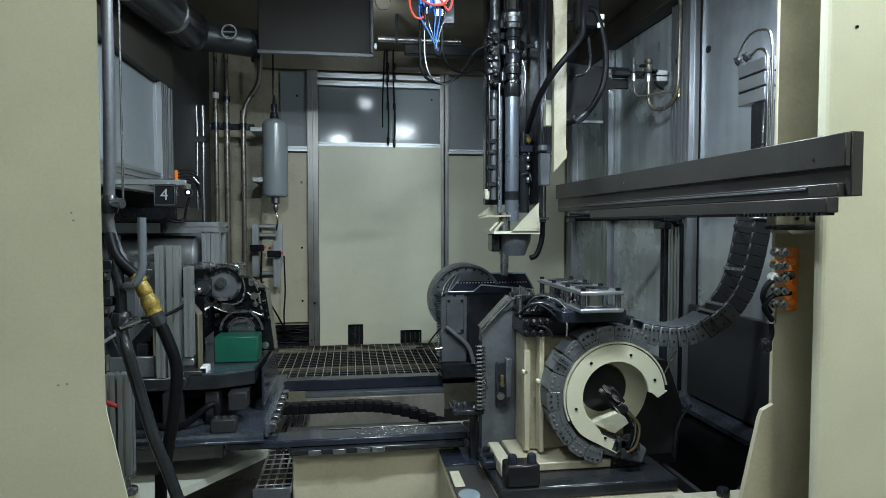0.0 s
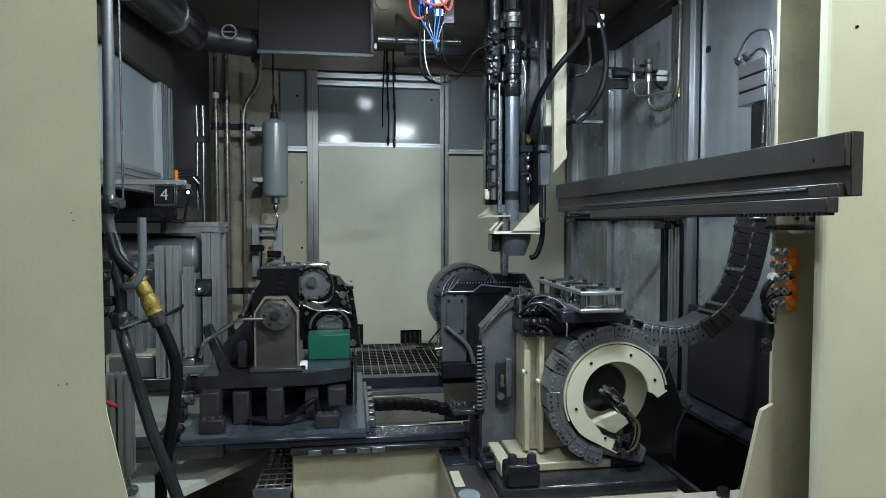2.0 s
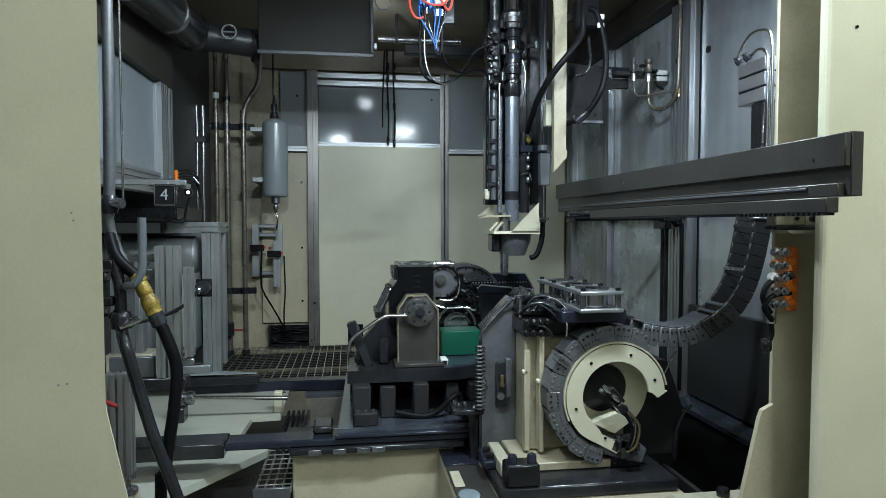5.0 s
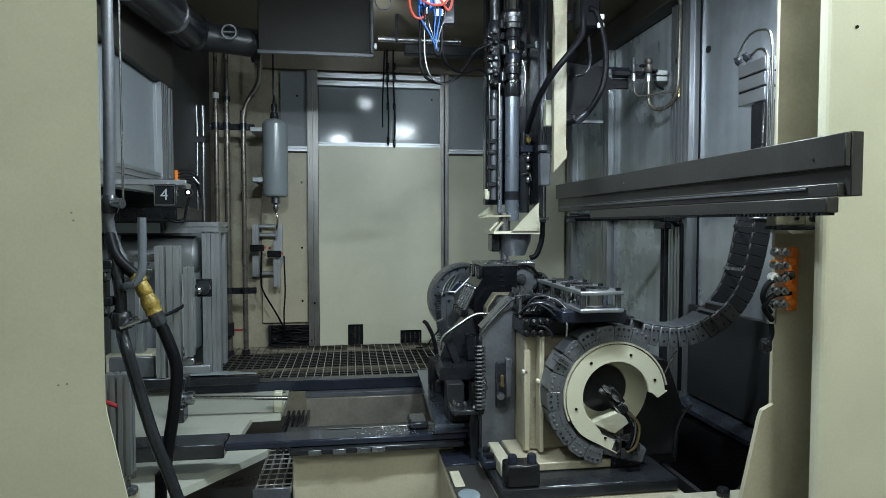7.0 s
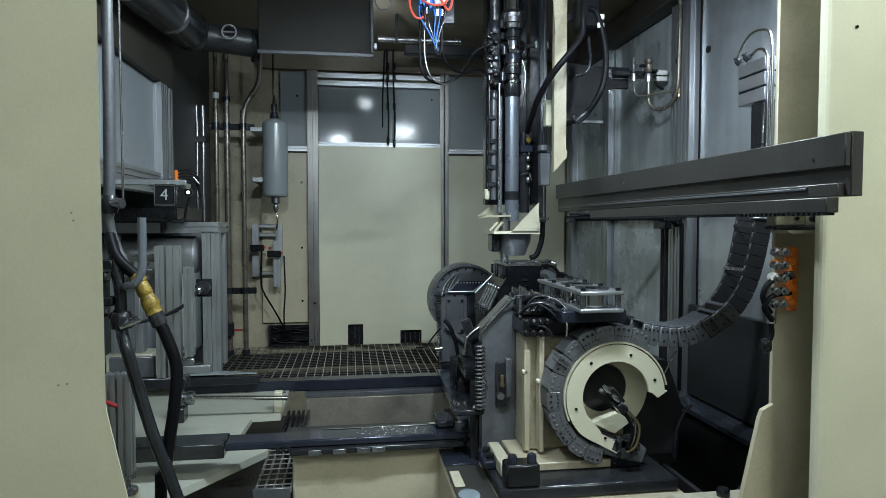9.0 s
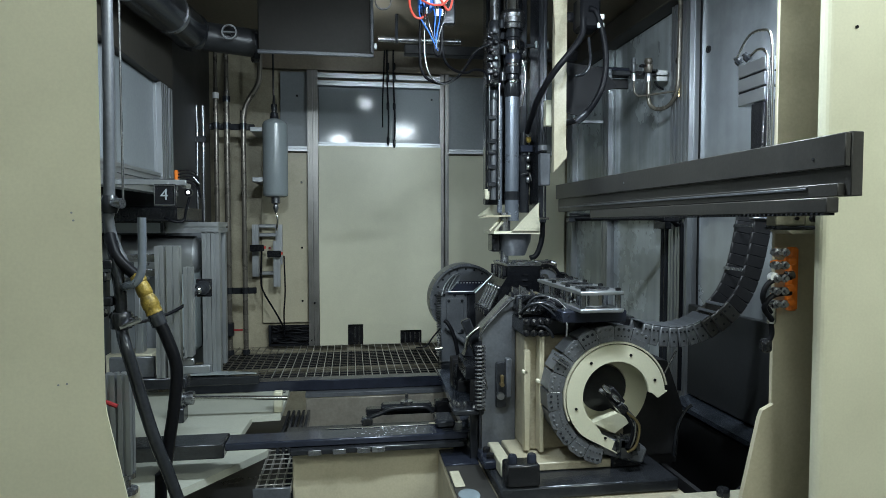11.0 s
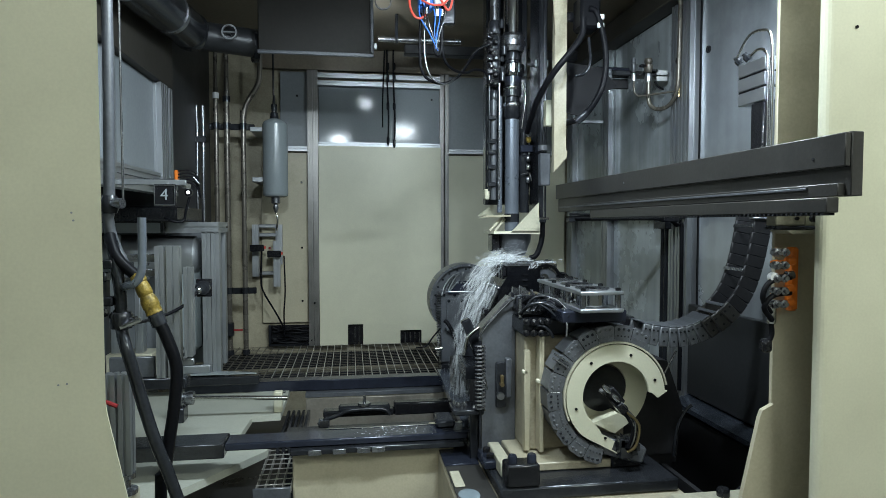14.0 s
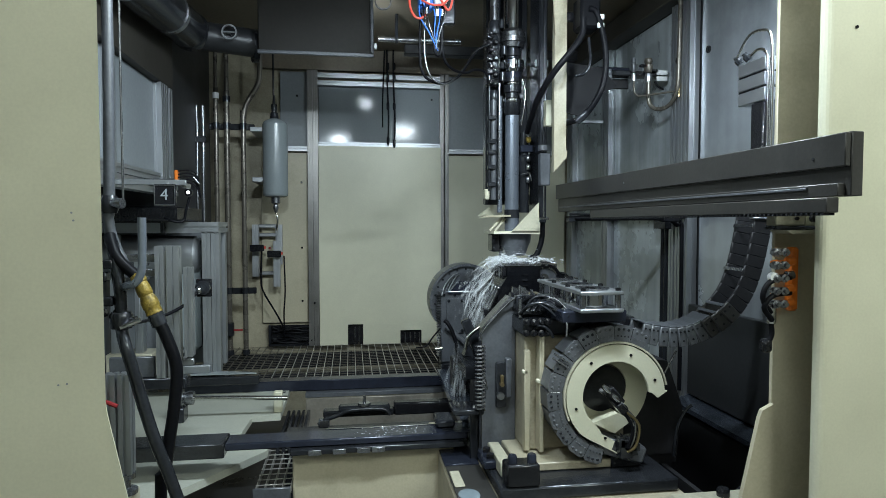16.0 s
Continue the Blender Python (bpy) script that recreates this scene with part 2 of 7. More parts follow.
    def ring(self, c, r0, r1, y0, y1, a0=0.0, a1=360.0, n=48):
        """A flat ring or arc about the y axis through c = (x, z), angles in degrees from +x to +z."""
        k = max(3, int(n * abs(a1 - a0) / 360))
        for i in range(k):
            u, w = radians(a0 + (a1 - a0) * i / k), radians(a0 + (a1 - a0) * (i + 1) / k)
            def pt(r, a, y):
                return (c[0] + r * math.cos(a), y, c[1] + r * math.sin(a))
            for ra, rb, ya, yb in ((r0, r1, y0, y0), (r0, r1, y1, y1), (r0, r0, y0, y1), (r1, r1, y0, y1)):
                self.add([pt(ra, u, ya), pt(ra, w, ya), pt(rb, w, yb), pt(rb, u, yb)], [[0, 1, 2, 3]], ra == rb)
        if abs(a1 - a0) < 359:
            for a in (radians(a0), radians(a1)):
                self.add([pt(r0, a, y0), pt(r1, a, y0), pt(r1, a, y1), pt(r0, a, y1)], [[0, 1, 2, 3]])
        return self

    def sphere(self, c, r, n=10, squash=(1, 1, 1)):
        c = Vector(c)
        vs = [c + Vector((0, 0, -r * squash[2]))]
        for i in range(1, n):
            for k in range(n * 2):
                a, b = math.pi * i / n - math.pi / 2, math.pi * k / n
                vs.append(c + Vector((squash[0] * r * math.cos(a) * math.cos(b), squash[1] * r * math.cos(a) * math.sin(b), squash[2] * r * math.sin(a))))
        vs.append(c + Vector((0, 0, r * squash[2])))
        m = n * 2
        fs = [[0, 1 + (k + 1) % m, 1 + k] for k in range(m)]
        for i in range(n - 2):
            fs += [[1 + i * m + k, 1 + i * m + (k + 1) % m, 1 + (i + 1) * m + (k + 1) % m, 1 + (i + 1) * m + k] for k in range(m)]
        fs += [[len(vs) - 1, 1 + (n - 2) * m + k, 1 + (n - 2) * m + (k + 1) % m] for k in range(m)]
        return self.add(vs, fs, True)

    def mesh(self, name, mat, origin):
        me = bpy.data.meshes.new(name)
        o = Vector(origin)
        me.from_pydata([Vector(p) - o for p in self.v], [], self.f)
        me.polygons.foreach_set("use_smooth", self.s)
        me.materials.append(mat)
        b = bmesh.new()
        b.from_mesh(me)
        bmesh.ops.recalc_face_normals(b, faces=b.faces)
        b.to_mesh(me)
        b.free()
        me.set_sharp_from_angle(angle=radians(38))
        return me


def turned(self, x, y, z):
    """Lays what was built about the y axis flat, at x, y, z."""
    self.v = [(p[0] + x, p[2] + y, p[1] + z) for p in self.v]
    return self


G.turned = turned


BASE = {}


def thing(name, label, category, at, group="", kind=""):
    """An Empty at the thing's base, which carries its parts."""
    ob = new(name)
    ob.empty_display_size = 0.05
    ob.location = at
    BASE[ob.name] = Vector(at)
    return tagged(ob, label, category, group, kind)


def part(name, g, mat, parent, label=""):
    """One mesh under a thing or a part; g is in world metres."""
    o = BASE[parent.name]
    ob = new(name, g.mesh(name, mat, o))
    ob.parent = parent
    BASE[ob.name] = o
    return tagged(ob, label)


def solid(name, g, mat, label, category, group="", kind=""):
    """A thing, or a piece of the setting, of one mesh, with its origin at its base."""
    xs = np.array([tuple(p) for p in g.v])
    lo, hi = xs.min(0), xs.max(0)
    o = Vector(((lo[0] + hi[0]) / 2, (lo[1] + hi[1]) / 2, lo[2]))
    ob = new(name, g.mesh(name, mat, o))
    ob.location = o
    BASE[ob.name] = o
    return tagged(ob, label, category, group, kind)


def bolt(g, p, r, h, axis="z"):
    """A hexagon socket head on a surface."""
    p = Vector(p)
    d = {"z": Vector((0, 0, 1)), "y": Vector((0, -1, 0)), "x": Vector((-1, 0, 0))}[axis]
    g.cyl(p - d * 0.002, p + d * h, r, n=10)
    g.cyl(p + d * h, p + d * (h + 0.001), r * 0.55, n=6)
    return g


def profile(g, p0, p1, w, d, groove=0.008):
    """A slotted aluminium extrusion along p0-p1 (an axis), w by d across, grooves along its faces."""
    p0, p1 = Vector(p0), Vector(p1)
    ax = max(range(3), key=lambda k: abs((p1 - p0)[k]))
    o = [k for k in range(3) if k != ax]
    h, e = groove * 0.55, groove
    a, b = w / 2, d / 2
    poly = [(-a, -b), (-h, -b), (-h, -b + e), (h, -b + e), (h, -b), (a, -b), (a, -h), (a - e, -h), (a - e, h), (a, h),
            (a, b), (h, b), (h, b - e), (-h, b - e), (-h, b), (-a, b), (-a, h), (-a + e, h), (-a + e, -h), (-a, -h)]
    poly = [(p0[o[0]] + s, p0[o[1]] + t) for s, t in poly]
    return g.prism(poly, p0[ax], p1[ax], "xyz"[ax])


# ---------------------------------------------------------------- the hall round the machine
def structure(name, g, mat, label):
    return solid(name, g, mat, label, name.split("_")[0], kind="structure")


structure("floor", G().box(-5, 5, -5, 6, -0.1, 0.0), CONCRETE, "grey painted factory floor around the machine")
structure("wall_south", G().box(-5, 5, -5.1, -5, 0, 5), HALLWALL, "plain pale factory hall wall")
structure("wall_west", G().box(-5.1, -5, -5, 6, 0, 5), HALLWALL, "plain pale factory hall wall")
structure("wall_east", G().box(5, 5.1, -5, 6, 0, 5), HALLWALL, "plain pale factory hall wall")
structure("wall_far", G().box(-5, 5, 6, 6.1, 0, 5), HALLWALL, "plain pale factory hall wall")
structure("ceiling", G().box(-5.1, 5.1, -5.1, 6.1, 5, 5.1), HALLWALL, "plain pale factory hall ceiling")
structure("machine_floor", G().box(-1.32, 1.66, 1.35, 4.48, 0.02, 0.20), PIT, "dark oily sump floor under the machine")
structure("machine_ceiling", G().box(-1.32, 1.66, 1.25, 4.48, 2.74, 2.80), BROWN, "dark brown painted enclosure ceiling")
structure("front_header", G().box(-2.2, 2.6, 1.18, 1.36, 2.47, 3.2, 0.01), CREAM, "cream painted header beam of the machine front")


def back_wall():
    structure("wall_back", G().box(-1.32, 1.66, 4.42, 4.48, 0.02, 2.74), TAN, "cream sheet metal back wall of the enclosure")
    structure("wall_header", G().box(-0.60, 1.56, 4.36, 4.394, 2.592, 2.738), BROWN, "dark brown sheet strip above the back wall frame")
    g = G().box(-0.212, 0.632, 4.40, 4.419, 2.08, 2.49)
    structure("panel_upper", g, GREY, "glossy grey painted sheet panel above the access door")
    structure("panel_upper_left", G().box(-0.47, -0.285, 4.40, 4.419, 2.06, 2.585), GREY_DULL, "dull grey painted sheet panel")
    structure("panel_upper_right", G().box(0.68, 1.56, 4.40, 4.419, 2.06, 2.585), GREY_DULL, "dull grey painted sheet panel")
    structure("panel_lower_right", G().box(0.685, 1.56, 4.395, 4.419, 0.70, 2.03), CREAM, "cream painted lower sheet panel")
    structure("panel_lower_left", G().box(-0.60, -0.29, 4.395, 4.419, 0.86, 2.035), CREAM_STAINED_SHADED, "cream painted lower sheet panel")
    fr = thing("wall_frame", "slotted aluminium frame of the back wall", "frame", (0.2, 4.38, 0.7), kind="structure")
    for x, z1 in ((-0.268, 2.59), (-0.232, 2.59), (0.645, 2.59), (0.672, 2.59)):
        part("upright", profile(G(), (x, 4.375, 0.70), (x, 4.375, z1), 0.034, 0.05), ALU_DULL, fr)
    for x0, x1, z in ((-0.215, 0.628, 2.558), (-0.215, 0.628, 2.506), (-0.46, -0.288, 2.055), (0.692, 1.55, 2.055), (-0.215, 0.628, 2.09)):
        part("crossbar", profile(G(), (x0, 4.375, z), (x1, 4.375, z), 0.045, 0.032), ALU, fr)
    d = thing("access_door", "tall cream painted sheet metal access door", "door", (0.21, 4.36, 0.70), kind="structure")
    g = G()
    x0, x1, z1 = -0.212, 0.632, 2.078
    for a, b, c, e in ((x0, x1, 0.845, z1), (x0, -0.02, 0.70, 0.845), (0.085, 0.345, 0.70, 0.845), (0.495, x1, 0.70, 0.845)):
        g.box(a, b, 4.345, 4.372, c, e, 0.0005)
    g.box(0.345, 0.495, 4.345, 4.372, 0.796, 0.845, 0.0005)
    part("leaf", g, CREAM, d)
    part("cutout_backing", G().box(-0.03, 0.50, 4.374, 4.38, 0.70, 0.85), BLACK, d, "black opening behind the door cutouts")
    for x in (0.025, 0.052, 0.376, 0.412, 0.445, 0.475):
        part("slat", G().box(x, x + 0.008, 4.352, 4.37, 0.70, 0.83 if x < 0.2 else 0.78), STEEL, d)
    for x, z, y in ((-0.355, 2.42, 4.397), (0.575, 2.42, 4.397), (-0.33, 1.83, 4.393), (-0.33, 1.38, 4.393), (-0.33, 1.01, 4.393), (-0.245, 1.0, 4.345)):
        solid("bolt_head", G().cyl((x, y + 0.004, z), (x, y - 0.004, z), 0.007, n=12), BLACK, "small black bolt head on a sheet panel", "bolt", "wall bolts")
    n = thing("cable_niche", "dark niche full of loose black cables", "niche", (-0.38, 4.38, 0.72))
    part("backing", G().box(-0.545, -0.22, 4.386, 4.392, 0.72, 0.845), BLACK, n)
    part("edge", G().box(-0.56, -0.545, 4.37, 4.392, 0.71, 0.85).box(-0.56, -0.22, 4.37, 4.392, 0.70, 0.715), DARK_STEEL, n)
    rng = random.Random(4)
    for i in range(9):
        z = 0.73 + rng.random() * 0.09
        pts = [(-0.53 + k * 0.07, 4.375 - rng.random() * 0.02, z + rng.uniform(-0.018, 0.018)) for k in range(5)]
        part("cable", G().tube(pts, 0.006, 8), RUBBER, n)


def right_wall():
    structure("wall_right", G().box(1.62, 1.68, 1.36, 4.48, 0.02, 2.74), DARK_SHEET, "grey outer sheet wall of the enclosure")
    for y0, y1 in ((3.74, 4.39), (2.90, 3.62), (1.55, 2.68)):
        structure("panel_right", G().box(1.60, 1.619, y0, y1, 0.72, 2.60), GREY_WALL if y0 < 2 else STREAKED, "grey sheet wall panel with reflection streaks in its colour")
        structure("panel_right_low", G().box(1.60, 1.619, y0, y1, 0.22, 0.66), DARK_SHEET, "dark lower sheet wall panel")
    structure("wall_lining", G().box(1.565, 1.598, 1.56, 2.70, 0.75, 1.17), DARK_SHEET, "dark sheet panel over the lower wall")
    fr = thing("side_frame", "slotted aluminium frame of the side wall", "frame", (1.58, 3.0, 0.3), kind="structure")
    for y in (4.33, 4.27, 3.70, 3.65, 2.86, 2.80, 2.735):
        part("upright", profile(G(), (1.585, y, 0.25), (1.585, y, 2.64), 0.05, 0.045), ALU, fr)
    part("top_rail", G().box(1.50, 1.60, 1.5, 4.4, 2.60, 2.72, 0.006), DARK_BROWN, fr, "dark sheet metal top rail")
    part("mid_rail", G().box(1.555, 1.60, 2.85, 4.35, 1.565, 1.60).box(1.53, 1.60, 2.86, 2.98, 1.52, 1.60), DARK_STEEL, fr, "dark steel rail")
    part("ledge", G().prism([(1.598, 0.745), (1.50, 0.715), (1.50, 0.695), (1.598, 0.68)], 1.7, 2.72, "y"), WET_STEEL, fr, "blue-grey drip ledge along the wall")
    for y in (2.93, 2.965):
        part("conduit", G().cyl((1.575, y, 0.5), (1.575, y, 1.56), 0.012), DARK_STEEL, fr)
    part("wall_bolt", bolt(bolt(G(), (1.565, 2.82, 2.33), 0.016, 0.008, "x"), (1.598, 2.62, 2.33), 0.016, 0.006, "x"), BLACK, fr)


def left_wall():
    structure("wall_left", G().box(-1.36, -1.30, 1.36, 4.48, 0.02, 2.74), GREY_WALL, "grey sheet side wall of the enclosure")
    fr = thing("side_panel_frame", "aluminium framed grey sheet panel at the loading side", "panel", (-0.92, 2.8, 1.72), kind="structure")
    part("sheet", G().box(-0.925, -0.91, 2.1, 3.22, 1.78, 2.213), GREY_DULL, fr)
    part("upper_sheet", G().box(-0.925, -0.872, 2.1, 3.30, 2.2145, 2.738, 0.003), DARK_BROWN, fr, "dark brown upper sheet")
    for y in (2.14, 2.50, 3.13, 3.19, 3.27):
        part("upright", profile(G(), (-0.895, y, 1.74), (-0.895, y, 2.213), 0.045, 0.045), ALU, fr)
    part("bottom_bar", profile(G(), (-0.885, 2.1, 1.71), (-0.885, 3.3, 1.71), 0.06, 0.05), ALU, fr)
    part("upper_bar", profile(G(), (-0.90, 2.1, 1.765), (-0.90, 3.3, 1.765), 0.04, 0.04), ALU, fr)
    part("return_sheet", G().box(-1.30, -0.93, 3.27, 3.29, 1.55, 2.72), DARK_SHEET, fr)
    part("side_sheet", G().box(-0.945, -0.93, 3.30, 4.40, 1.5, 2.72), DARK_SHEET, fr)


def front_columns():
    c = thing("left_column", "cream painted front column of the machine frame", "column", (-1.2, 1.27, 0))
    part("shaft", G().prism([(-2.2, 1.294), (-0.478, 1.294), (-0.4805, 1.30), (-0.56, 1.43), (-2.2, 1.43)], 0, 2.46, "z"), CREAM, c)
    part("foot_gusset", G().prism([(-0.48, 1.20), (-0.476, 1.17), (-0.40, 0.80), (-0.30, 0), (-0.6, 0)], 1.2955, 1.299), CREAM, c)
    g = G()
    for x, z in ((-0.51, 1.57), (-0.507, 1.555), (-0.54, 1.235), (-0.525, 1.237)):
        g.cyl((x * 1.043, 1.296, z), (x * 1.043, 1.2925, z), 0.002, n=8)
    part("chip", g, GREY_DULL, c, "small chips in the paint")
    c = thing("right_column", "cream painted front column with rounded edge", "column", (1.6, 1.45, 0))
    g = G()
    r, cx, cy = 0.018, 1.128 + 0.018, 1.35 + 0.018
    poly = [(cx - r * math.sin(a * math.pi / 8), cy - r * math.cos(a * math.pi / 8)) for a in range(9)]
    poly += [(2.6, 1.386), (2.6, 1.35)]
    vs = [(x, y, z) for z in (0, 2.46) for x, y in poly]
    m = len(poly)
    for i in range(m):
        q = [i, (i + 1) % m, m + (i + 1) % m, m + i]
        g.add([vs[k] for k in q], [[0, 1, 2, 3]])
    g.add(vs[:m], [list(range(m))]).add(vs[m:], [list(range(m))])
    part("front_plate", g, CREAM, c)
    # Same cream as the front plate, with the recess shade put into its colour.
    part("recess", G().box(1.113, 2.6, 1.50, 1.512, 0, 2.46, 0.002), CREAM_STAINED_SHADED, c)
    part("foot", G().prism([(1.103, 1.066), (1.109, 1.07), (1.11, 0.84), (1.11, 0), (0.86, 0), (1.018, 0.80), (1.070, 1.034), (1.078, 1.054)], 1.485, 1.499), CREAM_STAINED_SHADED, c)
    part("bracket", G().box(1.085, 1.17, 1.46, 1.499, 1.543, 1.585), CREAM_DIRTY_DIMMED, c)
    part("bracket_end", G().box(1.171, 1.235, 1.462, 1.499, 1.543, 1.582), CREAM, c)
    part("bracket_shelf", G().box(1.08, 1.24, 1.45, 1.499, 1.533, 1.542), DARK_STEEL, c)
    part("lower_shelf", G().prism([(1.095, 1.532), (1.245, 1.532), (1.22, 1.522), (1.11, 1.522)], 1.43, 1.499), CREAM_DIRTY_DIMMED, c)
    part("bracket_bolt", bolt(G(), (1.143, 1.46, 1.562), 0.005, 0.006, "y"), BLACK, c)
    part("bracket_nut", bolt(G(), (1.192, 1.462, 1.562), 0.011, 0.012, "y"), BLACK, c)
    part("plug", G().cyl((1.205, 1.352, 2.02), (1.205, 1.347, 2.02), 0.004, n=10), BLACK, c)


back_wall()
right_wall()
left_wall()
front_columns()


# ---------------------------------------------------------------- bed, rails and walkway
def bed():
    structure("bed_front", G().box(-0.222, 0.40, 2.37, 2.52, 0.2, 0.688, 0.01), CREAM_STAINED_SHADED, "cream painted machine bed below the slide rail")
    structure("bed_right", G().box(0.335, 1.10, 1.86, 2.75, 0.2, 0.655, 0.01), TAN, "cream painted machine bed below the fixture")
    structure("bed_block", G().box(0.98, 1.3, 1.55, 1.80, 0.2, 0.70, 0.01), CREAM_DIRTY_DIMMED, "cream painted bed block with a bolt")
    structure("catch_plate", G().prism([(-1.25, 2.20), (-0.66, 2.215), (-0.35, 2.64), (-0.35, 2.70), (-1.25, 2.70)], 0.57, 0.60, "z"), PLATE, "cream drip plate with a slanted edge")
    structure("shelf_plate", G().prism([(-1.25, 2.70), (-0.46, 2.70), (-0.45, 2.92), (-0.325, 2.93), (-0.325, 3.42), (-1.25, 3.42)], 0.635, 0.662, "z"), PLATE, "cream slide plate with a cut corner")
    r = thing("slide_rail", "oily dark steel slide rail over the bed", "rail", (0.0, 2.38, 0.635), kind="structure")
    part("rail_body", G().box(-0.461, 0.445, 2.335, 2.44, 0.714, 0.742, 0.005), BLUE_STEEL, r)
    part("rail_shelf", G().box(-0.225, 0.43, 2.315, 2.46, 0.690, 0.713, 0.004), DARK_STEEL, r)
    # Stainless strip stands in for the highlight along the rail's back edge.
    part("wiper_edge", G().box(-0.10, 0.44, 2.4405, 2.447, 0.735, 0.7445, 0.001), STAINLESS, r, "bright strip for the highlight along the rail")
    part("cover", G().box(-0.86, -0.4625, 2.335, 2.46, 0.688, 0.743, 0.004), DARK_STEEL, r, "black bellows cover at the end of the rail")
    for x in (-0.16, -0.07, 0.02, 0.075):
        part("tag", G().box(x, x + 0.05, 2.307, 2.314, 0.690, 0.711, 0.002), STEEL, r)
    part("rear_rail", G().box(-0.3, 1.05, 2.86, 2.95, 0.20, 0.595, 0.006), DARK_STEEL, r)
    c = thing("channel_beam", "dark steel channel along the grating edge", "beam", (-0.2, 3.4, 0.6), kind="structure")
    part("channel", G().box(-0.93, 0.50, 3.35, 3.43, 0.655, 0.712, 0.005), BLUE_STEEL, c)
    part("lip", G().box(-0.24, 0.50, 3.31, 3.40, 0.628, 0.652, 0.003), GREY_CAST, c)
    part("front_sheet", G().box(-0.235, 0.50, 3.30, 3.315, 0.25, 0.626), SKIRT, c, "grey sheet skirt below the grating")
    part("left_bar", G().box(-1.25, -0.47, 3.27, 3.345, 0.722, 0.765, 0.005), DARK_STEEL, c)
    g = thing("walkway_grating", "galvanised steel bar grating in the enclosure", "grating", (0.0, 3.9, 0.68), kind="structure")
    base = G().box(-0.0018, 0.0018, 3.432, 4.34, 0.701, 0.709, 0.0005).mesh("bar", GALV, g.location)
    dirty = G().box(-0.0018, 0.0018, 3.432, 4.34, 0.701, 0.709, 0.0005).mesh("bar", PIPE, g.location)
    for i in range(42):
        ob = new("bar", dirty if i < 11 else base)
        ob.parent, ob.location = g, (-0.93 + i * 0.0455, 0, 0)
    cross = G().box(-0.94, 0.98, -0.0018, 0.0018, 0.706, 0.7085, 0.0004).mesh("cross_bar", PIPE, (0, 0, 0.68))
    for i in range(20):
        ob = new("cross_bar", cross)
        ob.parent, ob.location = g, (0, 3.45 + i * 0.0455 - 3.9, 0)
    part("support", G().box(-0.94, 0.98, 3.60, 3.62, 0.60, 0.695).box(-0.94, 0.98, 4.15, 4.17, 0.60, 0.695), DARK_STEEL, g)
    s = thing("step_grating", "small galvanised step grating beside the bed", "grating", (-0.33, 2.4, 0.5), kind="structure")
    for i in range(5):
        part("bar", G().box(-0.357 + i * 0.032, -0.3545 + i * 0.032, 2.36, 2.82, 0.535, 0.56, 0.0005), GALV, s)
    for i in range(9):
        part("cross_bar", G().box(-0.36, -0.228, 2.39 + i * 0.052, 2.3925 + i * 0.052, 0.555, 0.559, 0.0005), GALV, s)
    part("edge", G().box(-0.365, -0.228, 2.345, 2.358, 0.515, 0.562), GREY_CAST, s)
    rb = thing("ribbed_cover", "dark ribbed way cover behind the rail", "cover", (-0.27, 3.0, 0.45))
    for i in range(5):
        part("rib", G().box(-0.325 + i * 0.025, -0.31 + i * 0.025, 2.72, 3.25, 0.54, 0.585), DARK_STEEL, rb)

    rng = random.Random(12)
    g = G()
    for i in range(70):
        r = rng.uniform(0.0008, 0.0020)
        g.sphere((rng.gauss(0.17, 0.08), rng.uniform(2.335, 2.435), 0.7425), r, 4, (1.4, 1.4, 0.6))
    g.v = [(min(max(q[0], -0.4), 0.44), q[1], q[2]) for q in g.v]
    solid("coolant_drops", g, WHITE, "clear coolant drops lying on the dark slide rail", "coolant", kind="stuff")


bed()


# ---------------------------------------------------------------- shuttle with the engine block
def disc_y(g, x, y, z, r, h, n=28):
    return g.cyl((x, y, z), (x, y - h, z), r, n=n)


